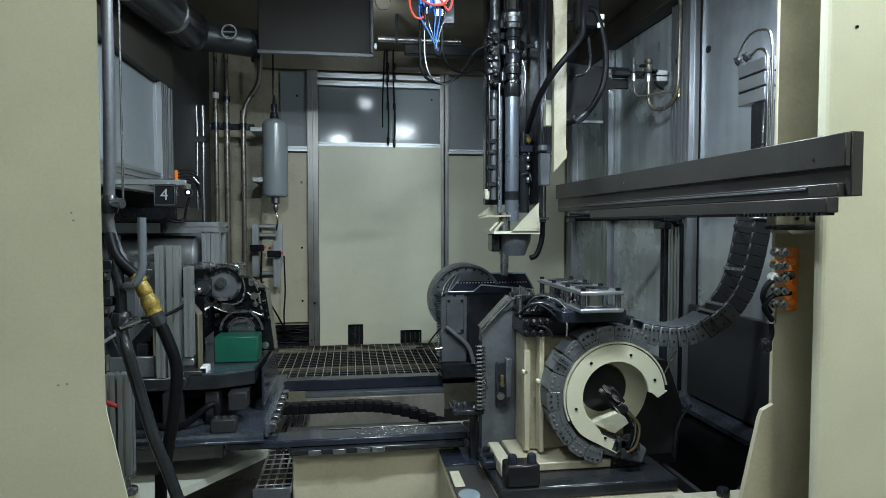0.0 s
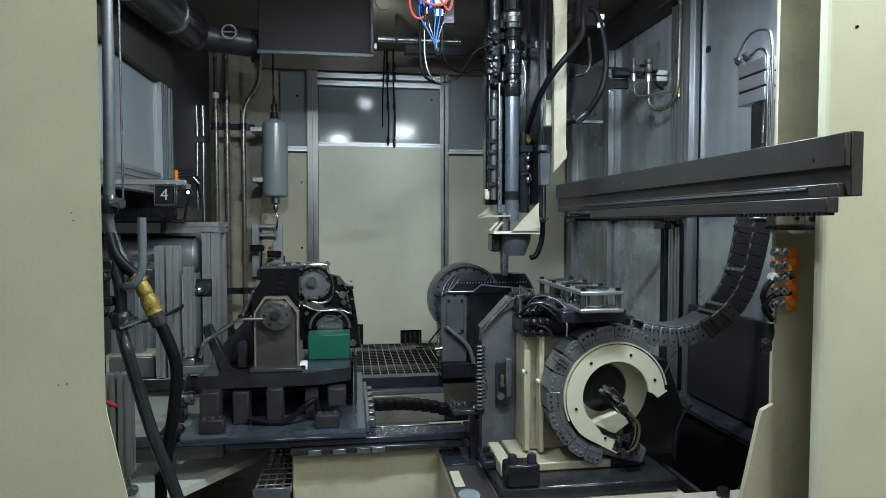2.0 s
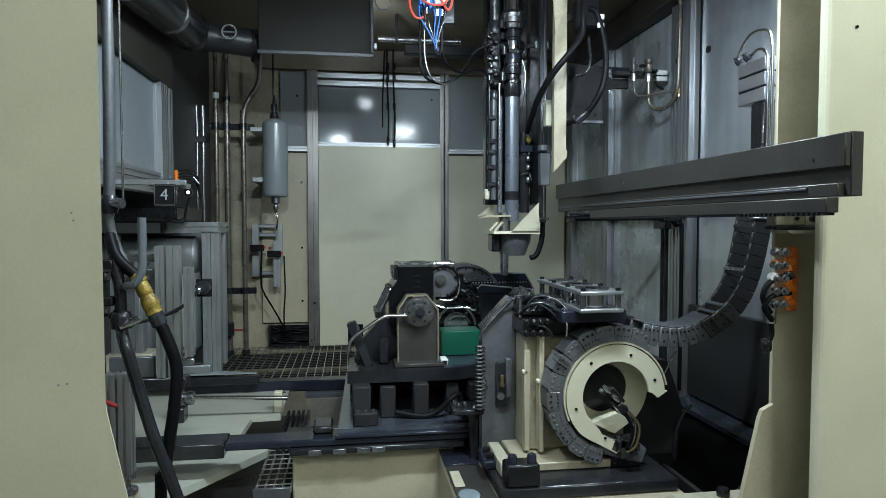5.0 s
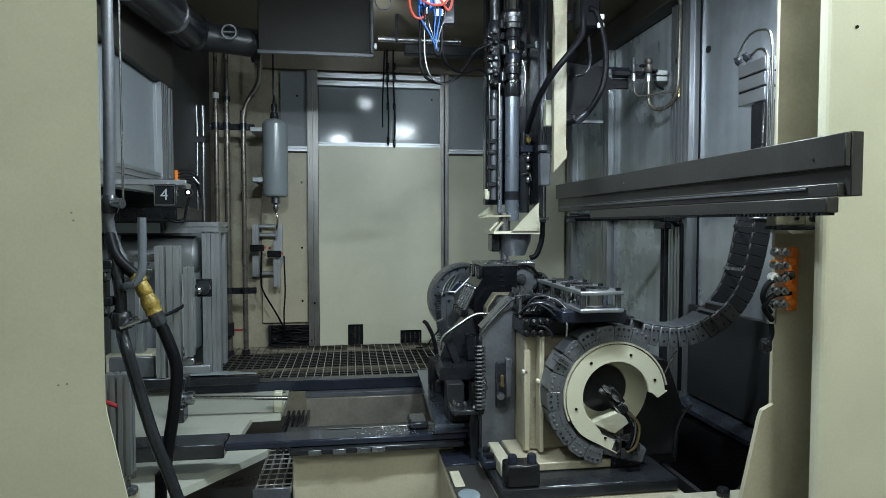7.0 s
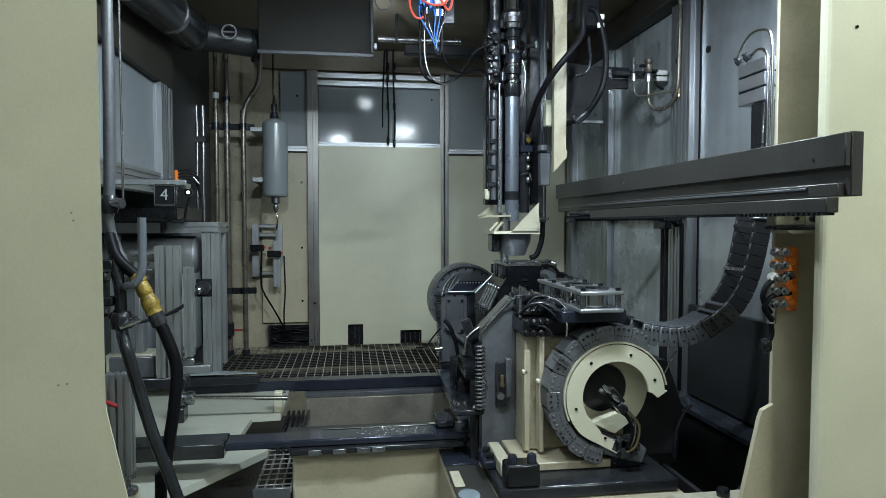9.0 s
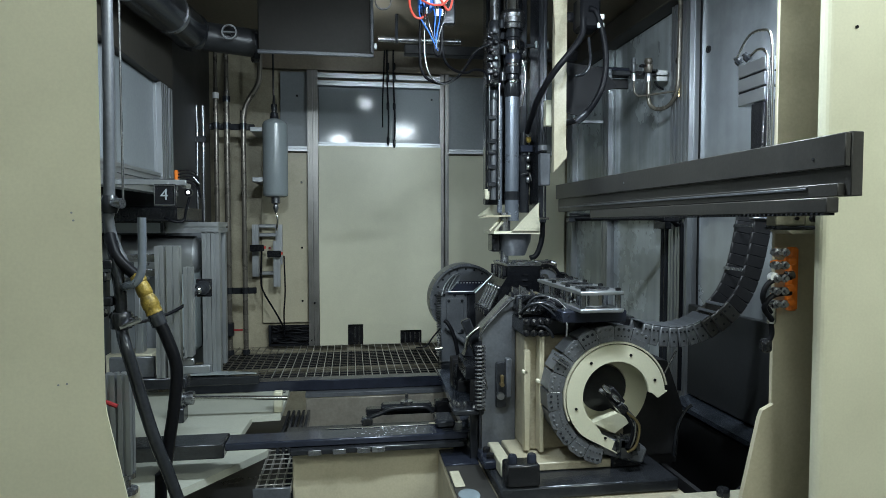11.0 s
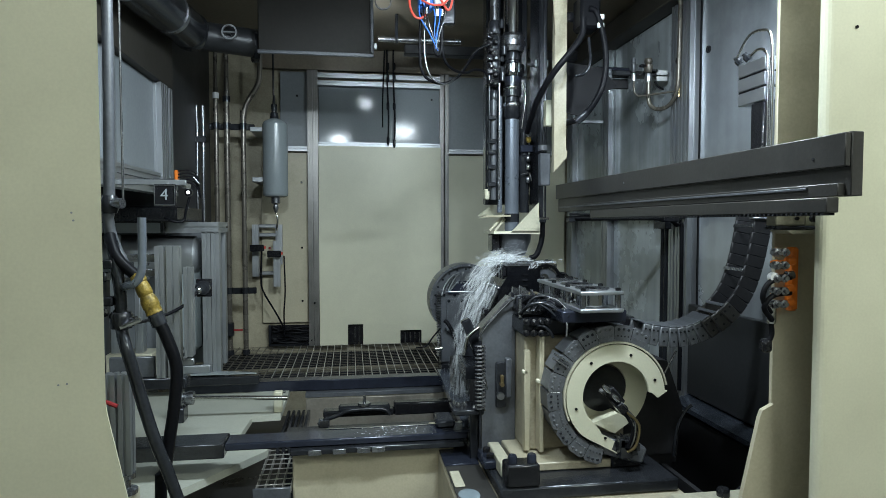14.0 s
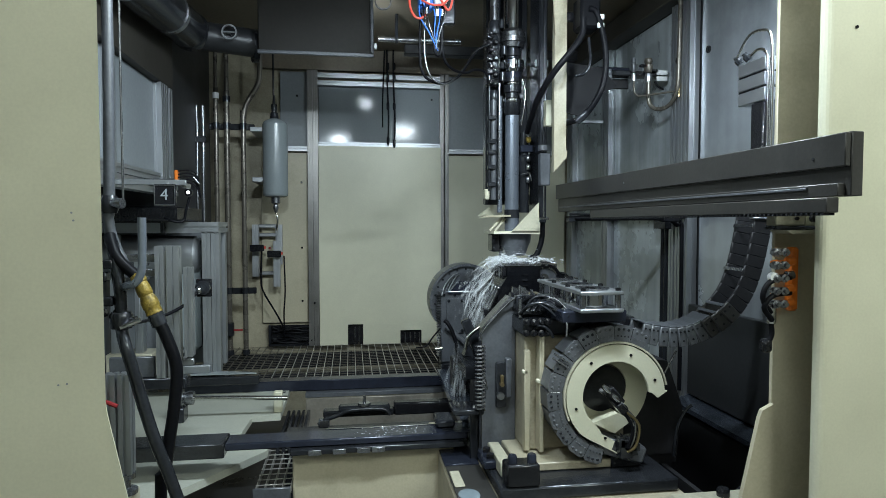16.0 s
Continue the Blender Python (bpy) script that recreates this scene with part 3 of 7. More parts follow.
def engine_block(parent):
    b = part("engine_block", G().prism([(-0.072, 1.362), (0.078, 1.362), (0.078, 1.08), (-0.10, 1.08), (-0.115, 1.13), (-0.112, 1.255), (-0.072, 1.315)], 2.64, 2.89)
             .prism([(0.079, 1.352), (0.19, 1.352), (0.20, 1.30), (0.235, 1.30), (0.30, 1.25), (0.318, 1.13), (0.335, 0.99), (0.079, 0.99)], 2.80, 2.92), CASTING, parent, "dark machined cast iron engine block")
    part("deck", G().prism([(-0.074, 2.637), (0.08, 2.637), (0.10, 2.80), (0.20, 2.80), (0.20, 2.90), (-0.074, 2.90)], 1.3625, 1.372, "z"), STEEL, b, "grey machined cylinder deck")
    for i in range(2):
        part("bore_rim", G().ring((0, 0), 0.040, 0.046, 0, 0.004, n=28).turned(0.004 + i * 0.03, 2.71 + i * 0.112, 1.3722), CHROME, b)
        part("bore", G().cyl((0.004 + i * 0.03, 2.71 + i * 0.112, 1.3715), (0.004 + i * 0.03, 2.71 + i * 0.112, 1.3728), 0.039, n=28), BLACK, b)
    for x, y in ((-0.06, 2.65), (-0.06, 2.76), (-0.06, 2.88), (0.066, 2.65), (0.075, 2.78), (0.12, 2.86), (0.185, 2.82), (0.185, 2.885)):
        part("deck_dowel", G().cyl((x, y, 1.371), (x, y, 1.376), 0.007, n=10), CHROME, b)
    for i in range(6):
        part("face_notch", G().box(-0.005, 0.02, 2.634, 2.64, 1.20 + i * 0.024, 1.207 + i * 0.024, 0.001), BLACK, b)
    f = part("timing_face", G().prism([(0.07, 1.372), (0.192, 1.370), (0.198, 1.325), (0.245, 1.315), (0.272, 1.27), (0.285, 1.20), (0.30, 1.13), (0.25, 1.16), (0.14, 1.16), (0.075, 1.195), (0.065, 1.25)], 2.775, 2.80), CASTING, b, "machined timing cover face")
    part("pump_flange", disc_y(G(), 0.135, 2.775, 1.285, 0.068, 0.02), GREY_CAST, f)
    # Broken chrome arcs stand in for white highlights on the pump rim.
    for a0, a1 in ((25, 75), (100, 140), (215, 262), (300, 345)):
        part("pump_lip", G().ring((0.135, 1.285), 0.058, 0.069, 2.748, 2.755, a0, a1, 40), CHROME, f)
    for a in range(20, 360, 45):
        part("flange_bolt", disc_y(G(), 0.135 + 0.061 * math.cos(radians(a)), 2.752, 1.285 + 0.061 * math.sin(radians(a)), 0.0055, 0.008, 10), STEEL if a % 2 else BLACK, f)
    part("pump_hood", G().ring((0.135, 1.285), 0.066, 0.077, 2.738, 2.776, 12, 170, 40), CASTING, f)
    # Chrome tubes along the contours imitate the wet casting's bright edge highlights.
    for pts in ([(0.075, 1.366), (0.13, 1.368), (0.188, 1.364), (0.196, 1.325), (0.24, 1.312), (0.268, 1.268), (0.281, 1.20), (0.292, 1.145)],
                [(0.285, 1.15), (0.25, 1.165), (0.195, 1.166), (0.14, 1.167), (0.08, 1.198), (0.071, 1.25), (0.076, 1.30)],
                [(0.205, 1.32), (0.215, 1.27), (0.205, 1.22), (0.17, 1.20), (0.12, 1.205)],
                [(0.225, 1.25), (0.255, 1.225), (0.262, 1.19)]):
        part("machined_rib", G().tube([(x, 2.772, z) for x, z in pts], 0.0052, 8), CHROME, f)
    for x, z in ((0.19, 1.358), (0.24, 1.305), (0.275, 1.25), (0.288, 1.17), (0.24, 1.168), (0.15, 1.172), (0.085, 1.20), (0.08, 1.35)):
        part("screw_boss", disc_y(G(), x, 2.775, z, 0.0085, 0.008, 12), CHROME, f)
    part("pump_recess", disc_y(G(), 0.135, 2.754, 1.285, 0.052, 0.003), GREY_CAST, f)
    part("machined_strip", G().prism([(0.10, 1.366), (0.19, 1.366), (0.185, 1.348), (0.11, 1.345)], 2.766, 2.775), MACHINED, f)
    part("machined_strip", G().prism([(0.075, 1.20), (0.10, 1.235), (0.112, 1.23), (0.125, 1.205), (0.20, 1.178), (0.19, 1.168), (0.13, 1.172)], 2.766, 2.775), CHROME, f)
    part("pump_boss", disc_y(disc_y(G(), 0.125, 2.751, 1.297, 0.022, 0.018), 0.125, 2.733, 1.297, 0.012, 0.006), STEEL, f)
    part("bright_rib", G().prism([(0.10, 1.370), (0.118, 1.370), (0.095, 1.335), (0.085, 1.332)], 2.762, 2.775), CHROME, f)
    part("crank_arch", G().ring((0.20, 1.085), 0.082, 0.092, 2.77, 2.80, 0, 180, 40), STEEL, b)
    part("main_cap", G().prism([(0.14, 1.07), (0.26, 1.07), (0.245, 1.12), (0.22, 1.135), (0.18, 1.135), (0.155, 1.12)], 2.775, 2.79), STEEL, b)
    for r in (0.034, 0.056):
        part("seal_lip", G().ring((0.20, 1.085), r, r + 0.005, 2.766, 2.775, 15, 165, 40), CHROME if r < 0.05 else STEEL, b)
    part("crank_recess", G().ring((0.20, 1.085), 0.0, 0.074, 2.793, 2.80, 0, 180, 40), BLACK, b)
    for x, z, r in ((0.045, 1.21, 0.017), (0.255, 1.235, 0.016), (0.262, 1.20, 0.012), (0.30, 1.02, 0.016), (0.245, 1.29, 0.012), (0.062, 1.17, 0.012), (0.10, 1.155, 0.010), (0.06, 1.325, 0.018)):
        part("bolt_boss", G().cyl((x, 2.80, z), (x, 2.765, z), r, n=16).ring((x, z), r * 0.5, r * 0.95, 2.761, 2.765, n=16), CHROME if r > 0.014 else MACHINED, b)
    rng = random.Random(2)
    for i in range(26):
        a, z = rng.uniform(0.08, 0.30), rng.uniform(1.10, 1.30)
        s = rng.uniform(0.006, 0.014)
        part("cast_rib", G().box(a, a + s * rng.uniform(1, 2.4), 2.76, 2.80, z, z + s, 0.002), MACHINED if i % 4 == 0 else CASTING, b)
    for i in range(5):
        y = 2.665 + i * 0.048
        part("side_stud", G().cyl((-0.155, y, 1.16), (-0.105, y, 1.262), 0.010, n=10).sphere((-0.107, y, 1.262), 0.012, 6), STEEL, b)
        part("stud_foot", G().box(-0.172, -0.138, y - 0.017, y + 0.017, 1.145, 1.172, 0.004), BLACK, b)
    for i in range(5):
        part("deck_lug", G().box(-0.092, -0.0725, 2.65 + i * 0.052, 2.672 + i * 0.052, 1.315 - 0.012 * (i % 2), 1.358, 0.003), STEEL if i % 2 else BLACK, b)
    return b


def shuttle():
    s = thing("shuttle_fixture", "dark steel shuttle fixture carrying an engine block", "fixture", (0, 2.6, 0.742))
    part("base_plate", G().prism([(-0.325, 2.34), (0.345, 2.34), (0.345, 3.24), (-0.298, 3.24)], 0.744, 0.775, "z"), WET_STEEL, s)
    part("base_rail", G().box(-0.40, 0.345, 2.36, 2.44, 0.7425, 0.7435).box(-0.42, -0.346, 2.38, 2.50, 0.7445, 0.775, 0.008), DARK_STEEL, s)
    part("table", G().prism([(-0.29, 2.46), (0.15, 2.46), (0.29, 2.52), (0.30, 3.15), (-0.12, 3.15), (-0.22, 2.82), (-0.28, 2.70)], 0.915, 0.965, "z"), DARK_STEEL, s)
    part("table_top", G().prism([(0.10, 2.475), (0.155, 2.47), (0.285, 2.525), (0.295, 3.1), (0.10, 3.1)], 0.9655, 0.973, "z"), WET_STEEL, s, "wet bluish steel table top")
    for x0, x1, y0, z0, z1 in ((-0.27, -0.20, 2.40, 0.776, 0.915), (-0.16, -0.10, 2.45, 0.776, 0.90), (-0.03, 0.03, 2.42, 0.776, 0.914), (0.11, 0.16, 2.48, 0.776, 0.90), (0.20, 0.27, 2.45, 0.83, 0.90), (-0.05, 0.30, 2.85, 0.776, 0.914), (-0.28, -0.051, 2.85, 0.776, 0.914)):
        part("pillar", G().box(x0, x1, y0, y0 + 0.08, z0, z1, 0.004), BLACK_MATT, s)
    for x, y in ((-0.22, 2.38), (0.20, 2.38), (-0.22, 2.80), (0.20, 2.80)):
        c = part("clamp_block", G().box(x - 0.045, x + 0.045, y - 0.025, y + 0.03, 0.776, 0.825, 0.004), BLACK_MATT, s)
        g = G()
        for dx in (-0.028, 0, 0.028):
            bolt(g, (x + dx, y, 0.825), 0.010, 0.008)
        part("clamp_bolt", g, STEEL, c)
    part("hose_link", G().tube([(-0.10, 2.44, 0.80), (0.0, 2.42, 0.785), (0.06, 2.42, 0.80), (0.12, 2.42, 0.85), (0.155, 2.44, 0.86), (0.165, 2.44, 0.79)], 0.012), RUBBER, s)
    b = part("end_bracket", G().prism([(-0.082, 0.967), (0.078, 0.967), (0.078, 1.19), (0.035, 1.25), (-0.045, 1.25), (-0.082, 1.20)], 2.53, 2.57), BEAM, s, "grey end bracket with pale worn edges")
    for q in ([(-0.086, 0.982), (-0.081, 0.982), (-0.081, 1.198), (-0.086, 1.198)], [(0.0785, 0.982), (0.084, 0.982), (0.084, 1.195), (0.0785, 1.195)], [(0.084, 1.195), (0.038, 1.256), (0.033, 1.2505), (0.0785, 1.193)], [(-0.086, 1.198), (-0.048, 1.256), (-0.043, 1.2505), (-0.081, 1.196)], [(-0.048, 1.256), (0.038, 1.256), (0.033, 1.2505), (-0.043, 1.2505)]):
        part("bracket_edge", G().prism(q, 2.517, 2.575), OILY_TAN, b)
    part("bracket_foot", G().box(-0.10, 0.10, 2.48, 2.60, 0.966, 0.982), BEAM, b)
    h = part("clamp_hub", disc_y(disc_y(G(), 0.0, 2.53, 1.19, 0.062, 0.025), 0.0, 2.505, 1.19, 0.05, 0.02), STEEL, s)
    part("hub_ring", G().ring((0.0, 1.19), 0.018, 0.030, 2.472, 2.486, n=28), STEEL, h)
    for a in range(0, 360, 60):
        part("hub_screw", disc_y(G(), 0.042 * math.cos(radians(a)), 2.486, 1.19 + 0.042 * math.sin(radians(a)), 0.005, 0.004, 8), DARK_STEEL, h)
    part("hub_spindle", disc_y(disc_y(G(), 0.0, 2.478, 1.19, 0.02, 0.02), 0.0, 2.458, 1.19, 0.01, 0.01), DARK_STEEL, h)
    part("grab_bar", G().tube([(-0.285, 2.5, 1.03), (-0.27, 2.5, 1.085), (-0.21, 2.5, 1.13), (-0.14, 2.5, 1.172), (-0.08, 2.5, 1.175), (-0.03, 2.5, 1.175)], 0.008), STAINLESS, s)
    part("left_arm", G().prism([(-0.26, 0.967), (-0.23, 1.05), (-0.15, 1.14), (-0.08, 1.14), (-0.08, 0.967)], 2.66, 2.72), DARK_STEEL, s)
    part("left_lever", G().box(-0.02, 0.02, -0.02, 0.02, 0, 0.2, 0.006, pose(-0.20, 2.56, 0.96, 0, -22, 0)), DARK_STEEL, s)
    part("locator", G().box(-0.16, -0.12, 2.56, 2.62, 0.967, 1.08, 0.006), DARK_STEEL, s)
    part("green_stop", G().box(0.112, 0.287, 2.64, 2.76, 0.975, 1.082, 0.004), GREEN, s, "green plastic locating block")
    part("white_pad", G().box(0.09, 0.118, 2.49, 2.55, 0.967, 0.995), WHITE, s)
    part("pad_slot", G().box(0.093, 0.113, 2.484, 2.492, 0.972, 0.988, 0.001), BLACK, s)
    part("side_comb", G().box(0.3455, 0.362, 2.36, 2.94, 0.75, 0.80, 0.003), WET_STEEL, s)
    for i in range(6):
        part("comb_tooth", G().box(0.35, 0.385, 2.40 + i * 0.09, 2.44 + i * 0.09, 0.755, 0.79, 0.003), STEEL, s)
    part("side_shield", G().box(0.305, 0.315, 2.60, 3.1, 0.80, 0.96), BLUE_STEEL, s)
    part("rear_guard", G().prism([(-0.031, 1.29), (-0.125, 1.196), (-0.118, 0.966), (-0.021, 0.966)], 3.08, 3.095), BEAM, s, "brownish grey sheet guard behind the block")
    part("guard_edge", G().cyl((-0.029, 3.079, 1.293), (-0.127, 3.079, 1.197), 0.0045, n=8), ALU, s)
    part("side_hose", G().tube([(-0.21, 3.05, 0.775), (-0.218, 3.05, 0.88), (-0.238, 3.05, 0.98), (-0.268, 3.06, 1.045), (-0.285, 3.07, 1.06)], 0.010, 10), RUBBER, s)
    part("valve_box", G().box(-0.275, -0.215, 2.80, 2.86, 0.776, 0.90, 0.006), BLACK, s)
    part("front_lip", G().box(-0.335, 0.35, 2.318, 2.339, 0.7445, 0.757, 0.003), BLUE_STEEL, s)
    engine_block(s)
    return s


SHUTTLE = shuttle()


# ---------------------------------------------------------------- honing fixture and cable drum
def fixture_stand():
    f = thing("fixture_stand", "cream and grey steel fixture stand on the bed", "stand", (0.75, 2.3, 0.656))
    part("base_plate", G().box(0.47, 1.08, 1.90, 2.60, 0.657, 0.70, 0.006), DARK_STEEL, f)
    part("base_riser", G().box(0.56, 1.0, 2.02, 2.33, 0.701, 0.73, 0.004), TAN, f)
    part("cover_plate", G().prism([(0.485, 0.70), (0.485, 1.16), (0.59, 1.268), (0.612, 1.268), (0.612, 0.70)], 2.26, 2.31), GREY_CAST, f, "grey steel guard plate with a cut corner")
    part("plate_edge", G().prism([(0.479, 1.16), (0.588, 1.276), (0.594, 1.268), (0.486, 1.153)], 2.25, 2.315), STEEL, f)
    # Tan carries the brown shade on the body as well as oil.
    part("body", G().box(0.615, 1.0, 2.14, 2.325, 0.731, 1.15, 0.008), TAN, f)
    part("rib", G().box(0.606, 0.628, 2.11, 2.139, 0.74, 1.10, 0.003), CREAM_STAINED_SHADED, f)
    part("rib", G().box(0.655, 0.672, 2.09, 2.139, 0.74, 1.155, 0.003), CREAM_STAINED_SHADED, f)
    part("edge_tab", G().box(0.60, 0.62, 2.11, 2.13, 1.015, 1.03), CREAM, f)
    part("edge_tab", G().box(0.645, 0.67, 2.09, 2.11, 0.985, 1.0), CREAM, f)
    lb = part("latch_block", G().box(0.535, 0.575, 2.245, 2.26, 0.86, 1.03, 0.003), DARK_STEEL, f)
    part("latch_bar", G().box(0.570, 0.592, 2.23, 2.26, 0.90, 1.045, 0.003), GREY_CAST, lb)
    part("latch_knob", disc_y(G(), 0.551, 2.245, 0.905, 0.014, 0.012), STEEL, lb)
    part("latch_valve", disc_y(G(), 0.555, 2.245, 0.95, 0.008, 0.02).box(0.549, 0.563, 2.23, 2.245, 0.955, 0.985), GOLD, lb)
    part("top_slab", G().box(0.60, 0.97, 2.11, 2.44, 1.151, 1.212, 0.008), DARK_STEEL, f)
    part("upper_slab", G().box(0.70, 0.93, 1.99, 2.44, 1.2135, 1.254, 0.004), BLUE_STEEL, f)
    part("slide_body", G().box(0.60, 0.695, 2.15, 2.44, 1.213, 1.245, 0.01), BLACK, f)
    part("side_lug", G().box(0.97, 1.03, 2.12, 2.25, 1.14, 1.21, 0.01), BLACK, f)
    rng = random.Random(8)
    for i in range(22):
        x, y = rng.uniform(0.60, 0.68), rng.uniform(2.14, 2.38)
        s = rng.uniform(0.012, 0.03)
        part("valve", G().box(x, x + s, y, y + s * 1.6, 1.21, 1.235 + rng.uniform(0, 0.05), 0.004), DARK_STEEL if i % 3 else BLACK, f)
    for i in range(12):
        x, y = rng.uniform(0.60, 0.69), rng.uniform(2.12, 2.36)
        part("fitting", G().cyl((x, y, 1.21), (x, y, 1.265 + rng.uniform(0, 0.03)), rng.uniform(0.004, 0.009), n=10), STEEL, f)
    part("feed_hose", G().tube([(0.61, 2.13, 1.24), (0.64, 2.12, 1.285), (0.70, 2.12, 1.285), (0.74, 2.05, 1.23)], 0.005), DARK_STEEL, f)
    part("guard_wire", G().tube([(0.50, 2.245, 0.93), (0.475, 2.245, 1.09), (0.485, 2.245, 1.15), (0.59, 2.24, 1.262), (0.64, 2.2, 1.285), (0.685, 2.1, 1.268), (0.715, 2.0, 1.225), (0.715, 1.985, 1.17)], 0.004), STEEL, f)
    for i, pts in enumerate(([(0.60, 2.15, 1.225), (0.62, 2.10, 1.262), (0.66, 2.09, 1.270), (0.70, 2.06, 1.255), (0.725, 1.99, 1.235)],
                             [(0.61, 2.2, 1.25), (0.645, 2.15, 1.285), (0.69, 2.12, 1.28), (0.72, 2.05, 1.262)],
                             [(0.63, 2.12, 1.16), (0.65, 2.09, 1.19), (0.68, 2.08, 1.18), (0.70, 2.08, 1.15)])):
        part("hydraulic_hose", G().tube(pts, 0.006), RUBBER if i % 2 else DARK_STEEL, f)
    for i in range(8):
        x, z = 0.605 + 0.026 * (i % 4), 1.165 + 0.04 * (i // 4)
        part("hydraulic_port", G().rod((x, 2.11, z), (x, 2.075 - 0.008 * (i % 3), z), [(0, 0.009), (0.4, 0.012), (0.6, 0.012), (0.65, 0.006), (1, 0.006)], 10), BLACK, f)
    for k in range(4):
        x = 0.607 + 0.022 * k
        part("pressure_line", G().tube([(x, 2.135, 1.235), (x + 0.012, 2.105, 1.262 + 0.006 * k), (x + 0.04, 2.09, 1.268 + 0.005 * k), (x + 0.07, 2.06, 1.25), (x + 0.085, 2.03, 1.232)], 0.0032, 8), STEEL if k % 2 else DARK_STEEL, f)
    for x, y in ((0.62, 2.36), (0.66, 2.40), (0.64, 2.30)):
        part("clamp_finger", G().prism([(x, 1.21), (x + 0.03, 1.21), (x + 0.035, 1.29), (x + 0.01, 1.30)], y, y + 0.02), STEEL, f)
    t = thing("torque_plate", "bright steel torque plates with three bores on pillars", "plate", (0.815, 2.17, 1.254))
    y0, y1, x0, x1 = 1.93, 2.41, 0.742, 0.892
    for z in (1.255, 1.313):
        g = G()
        g.box(x0, x1, y0, y0 + 0.035, z, z + 0.013, 0.003).box(x0, x1, y1 - 0.035, y1, z, z + 0.013, 0.003)
        g.box(x0, x0 + 0.034, y0 + 0.035, y1 - 0.035, z, z + 0.013, 0.001).box(x1 - 0.034, x1, y0 + 0.035, y1 - 0.035, z, z + 0.013, 0.001)
        for i in range(2):
            g.box(x0 + 0.034, x1 - 0.034, 2.082 + i * 0.147, 2.11 + i * 0.147, z, z + 0.013, 0.001)
        part("plate", g, ALU, t)
    for i in range(3):
        y = 2.022 + i * 0.147
        part("liner", G().cyl((0.817, y, 1.255), (0.817, y, 1.325), 0.054, n=32, caps=False).cyl((0.817, y, 1.255), (0.817, y, 1.325), 0.046, n=32, caps=False), CHROME, t)
        part("liner_rim", G().ring((0, 0), 0.043, 0.058, 0, 0.004, n=32).turned(0.817, y, 1.3265), STEEL, t)
    for x in (0.757, 0.878):
        for i in range(4):
            y = 1.948 + i * 0.148
            part("spacer", G().cyl((x, y, 1.268), (x, y, 1.313), 0.010, n=12), STEEL, t)
            part("plate_bolt", bolt(G(), (x, y, 1.326), 0.009, 0.009), BLACK, t)


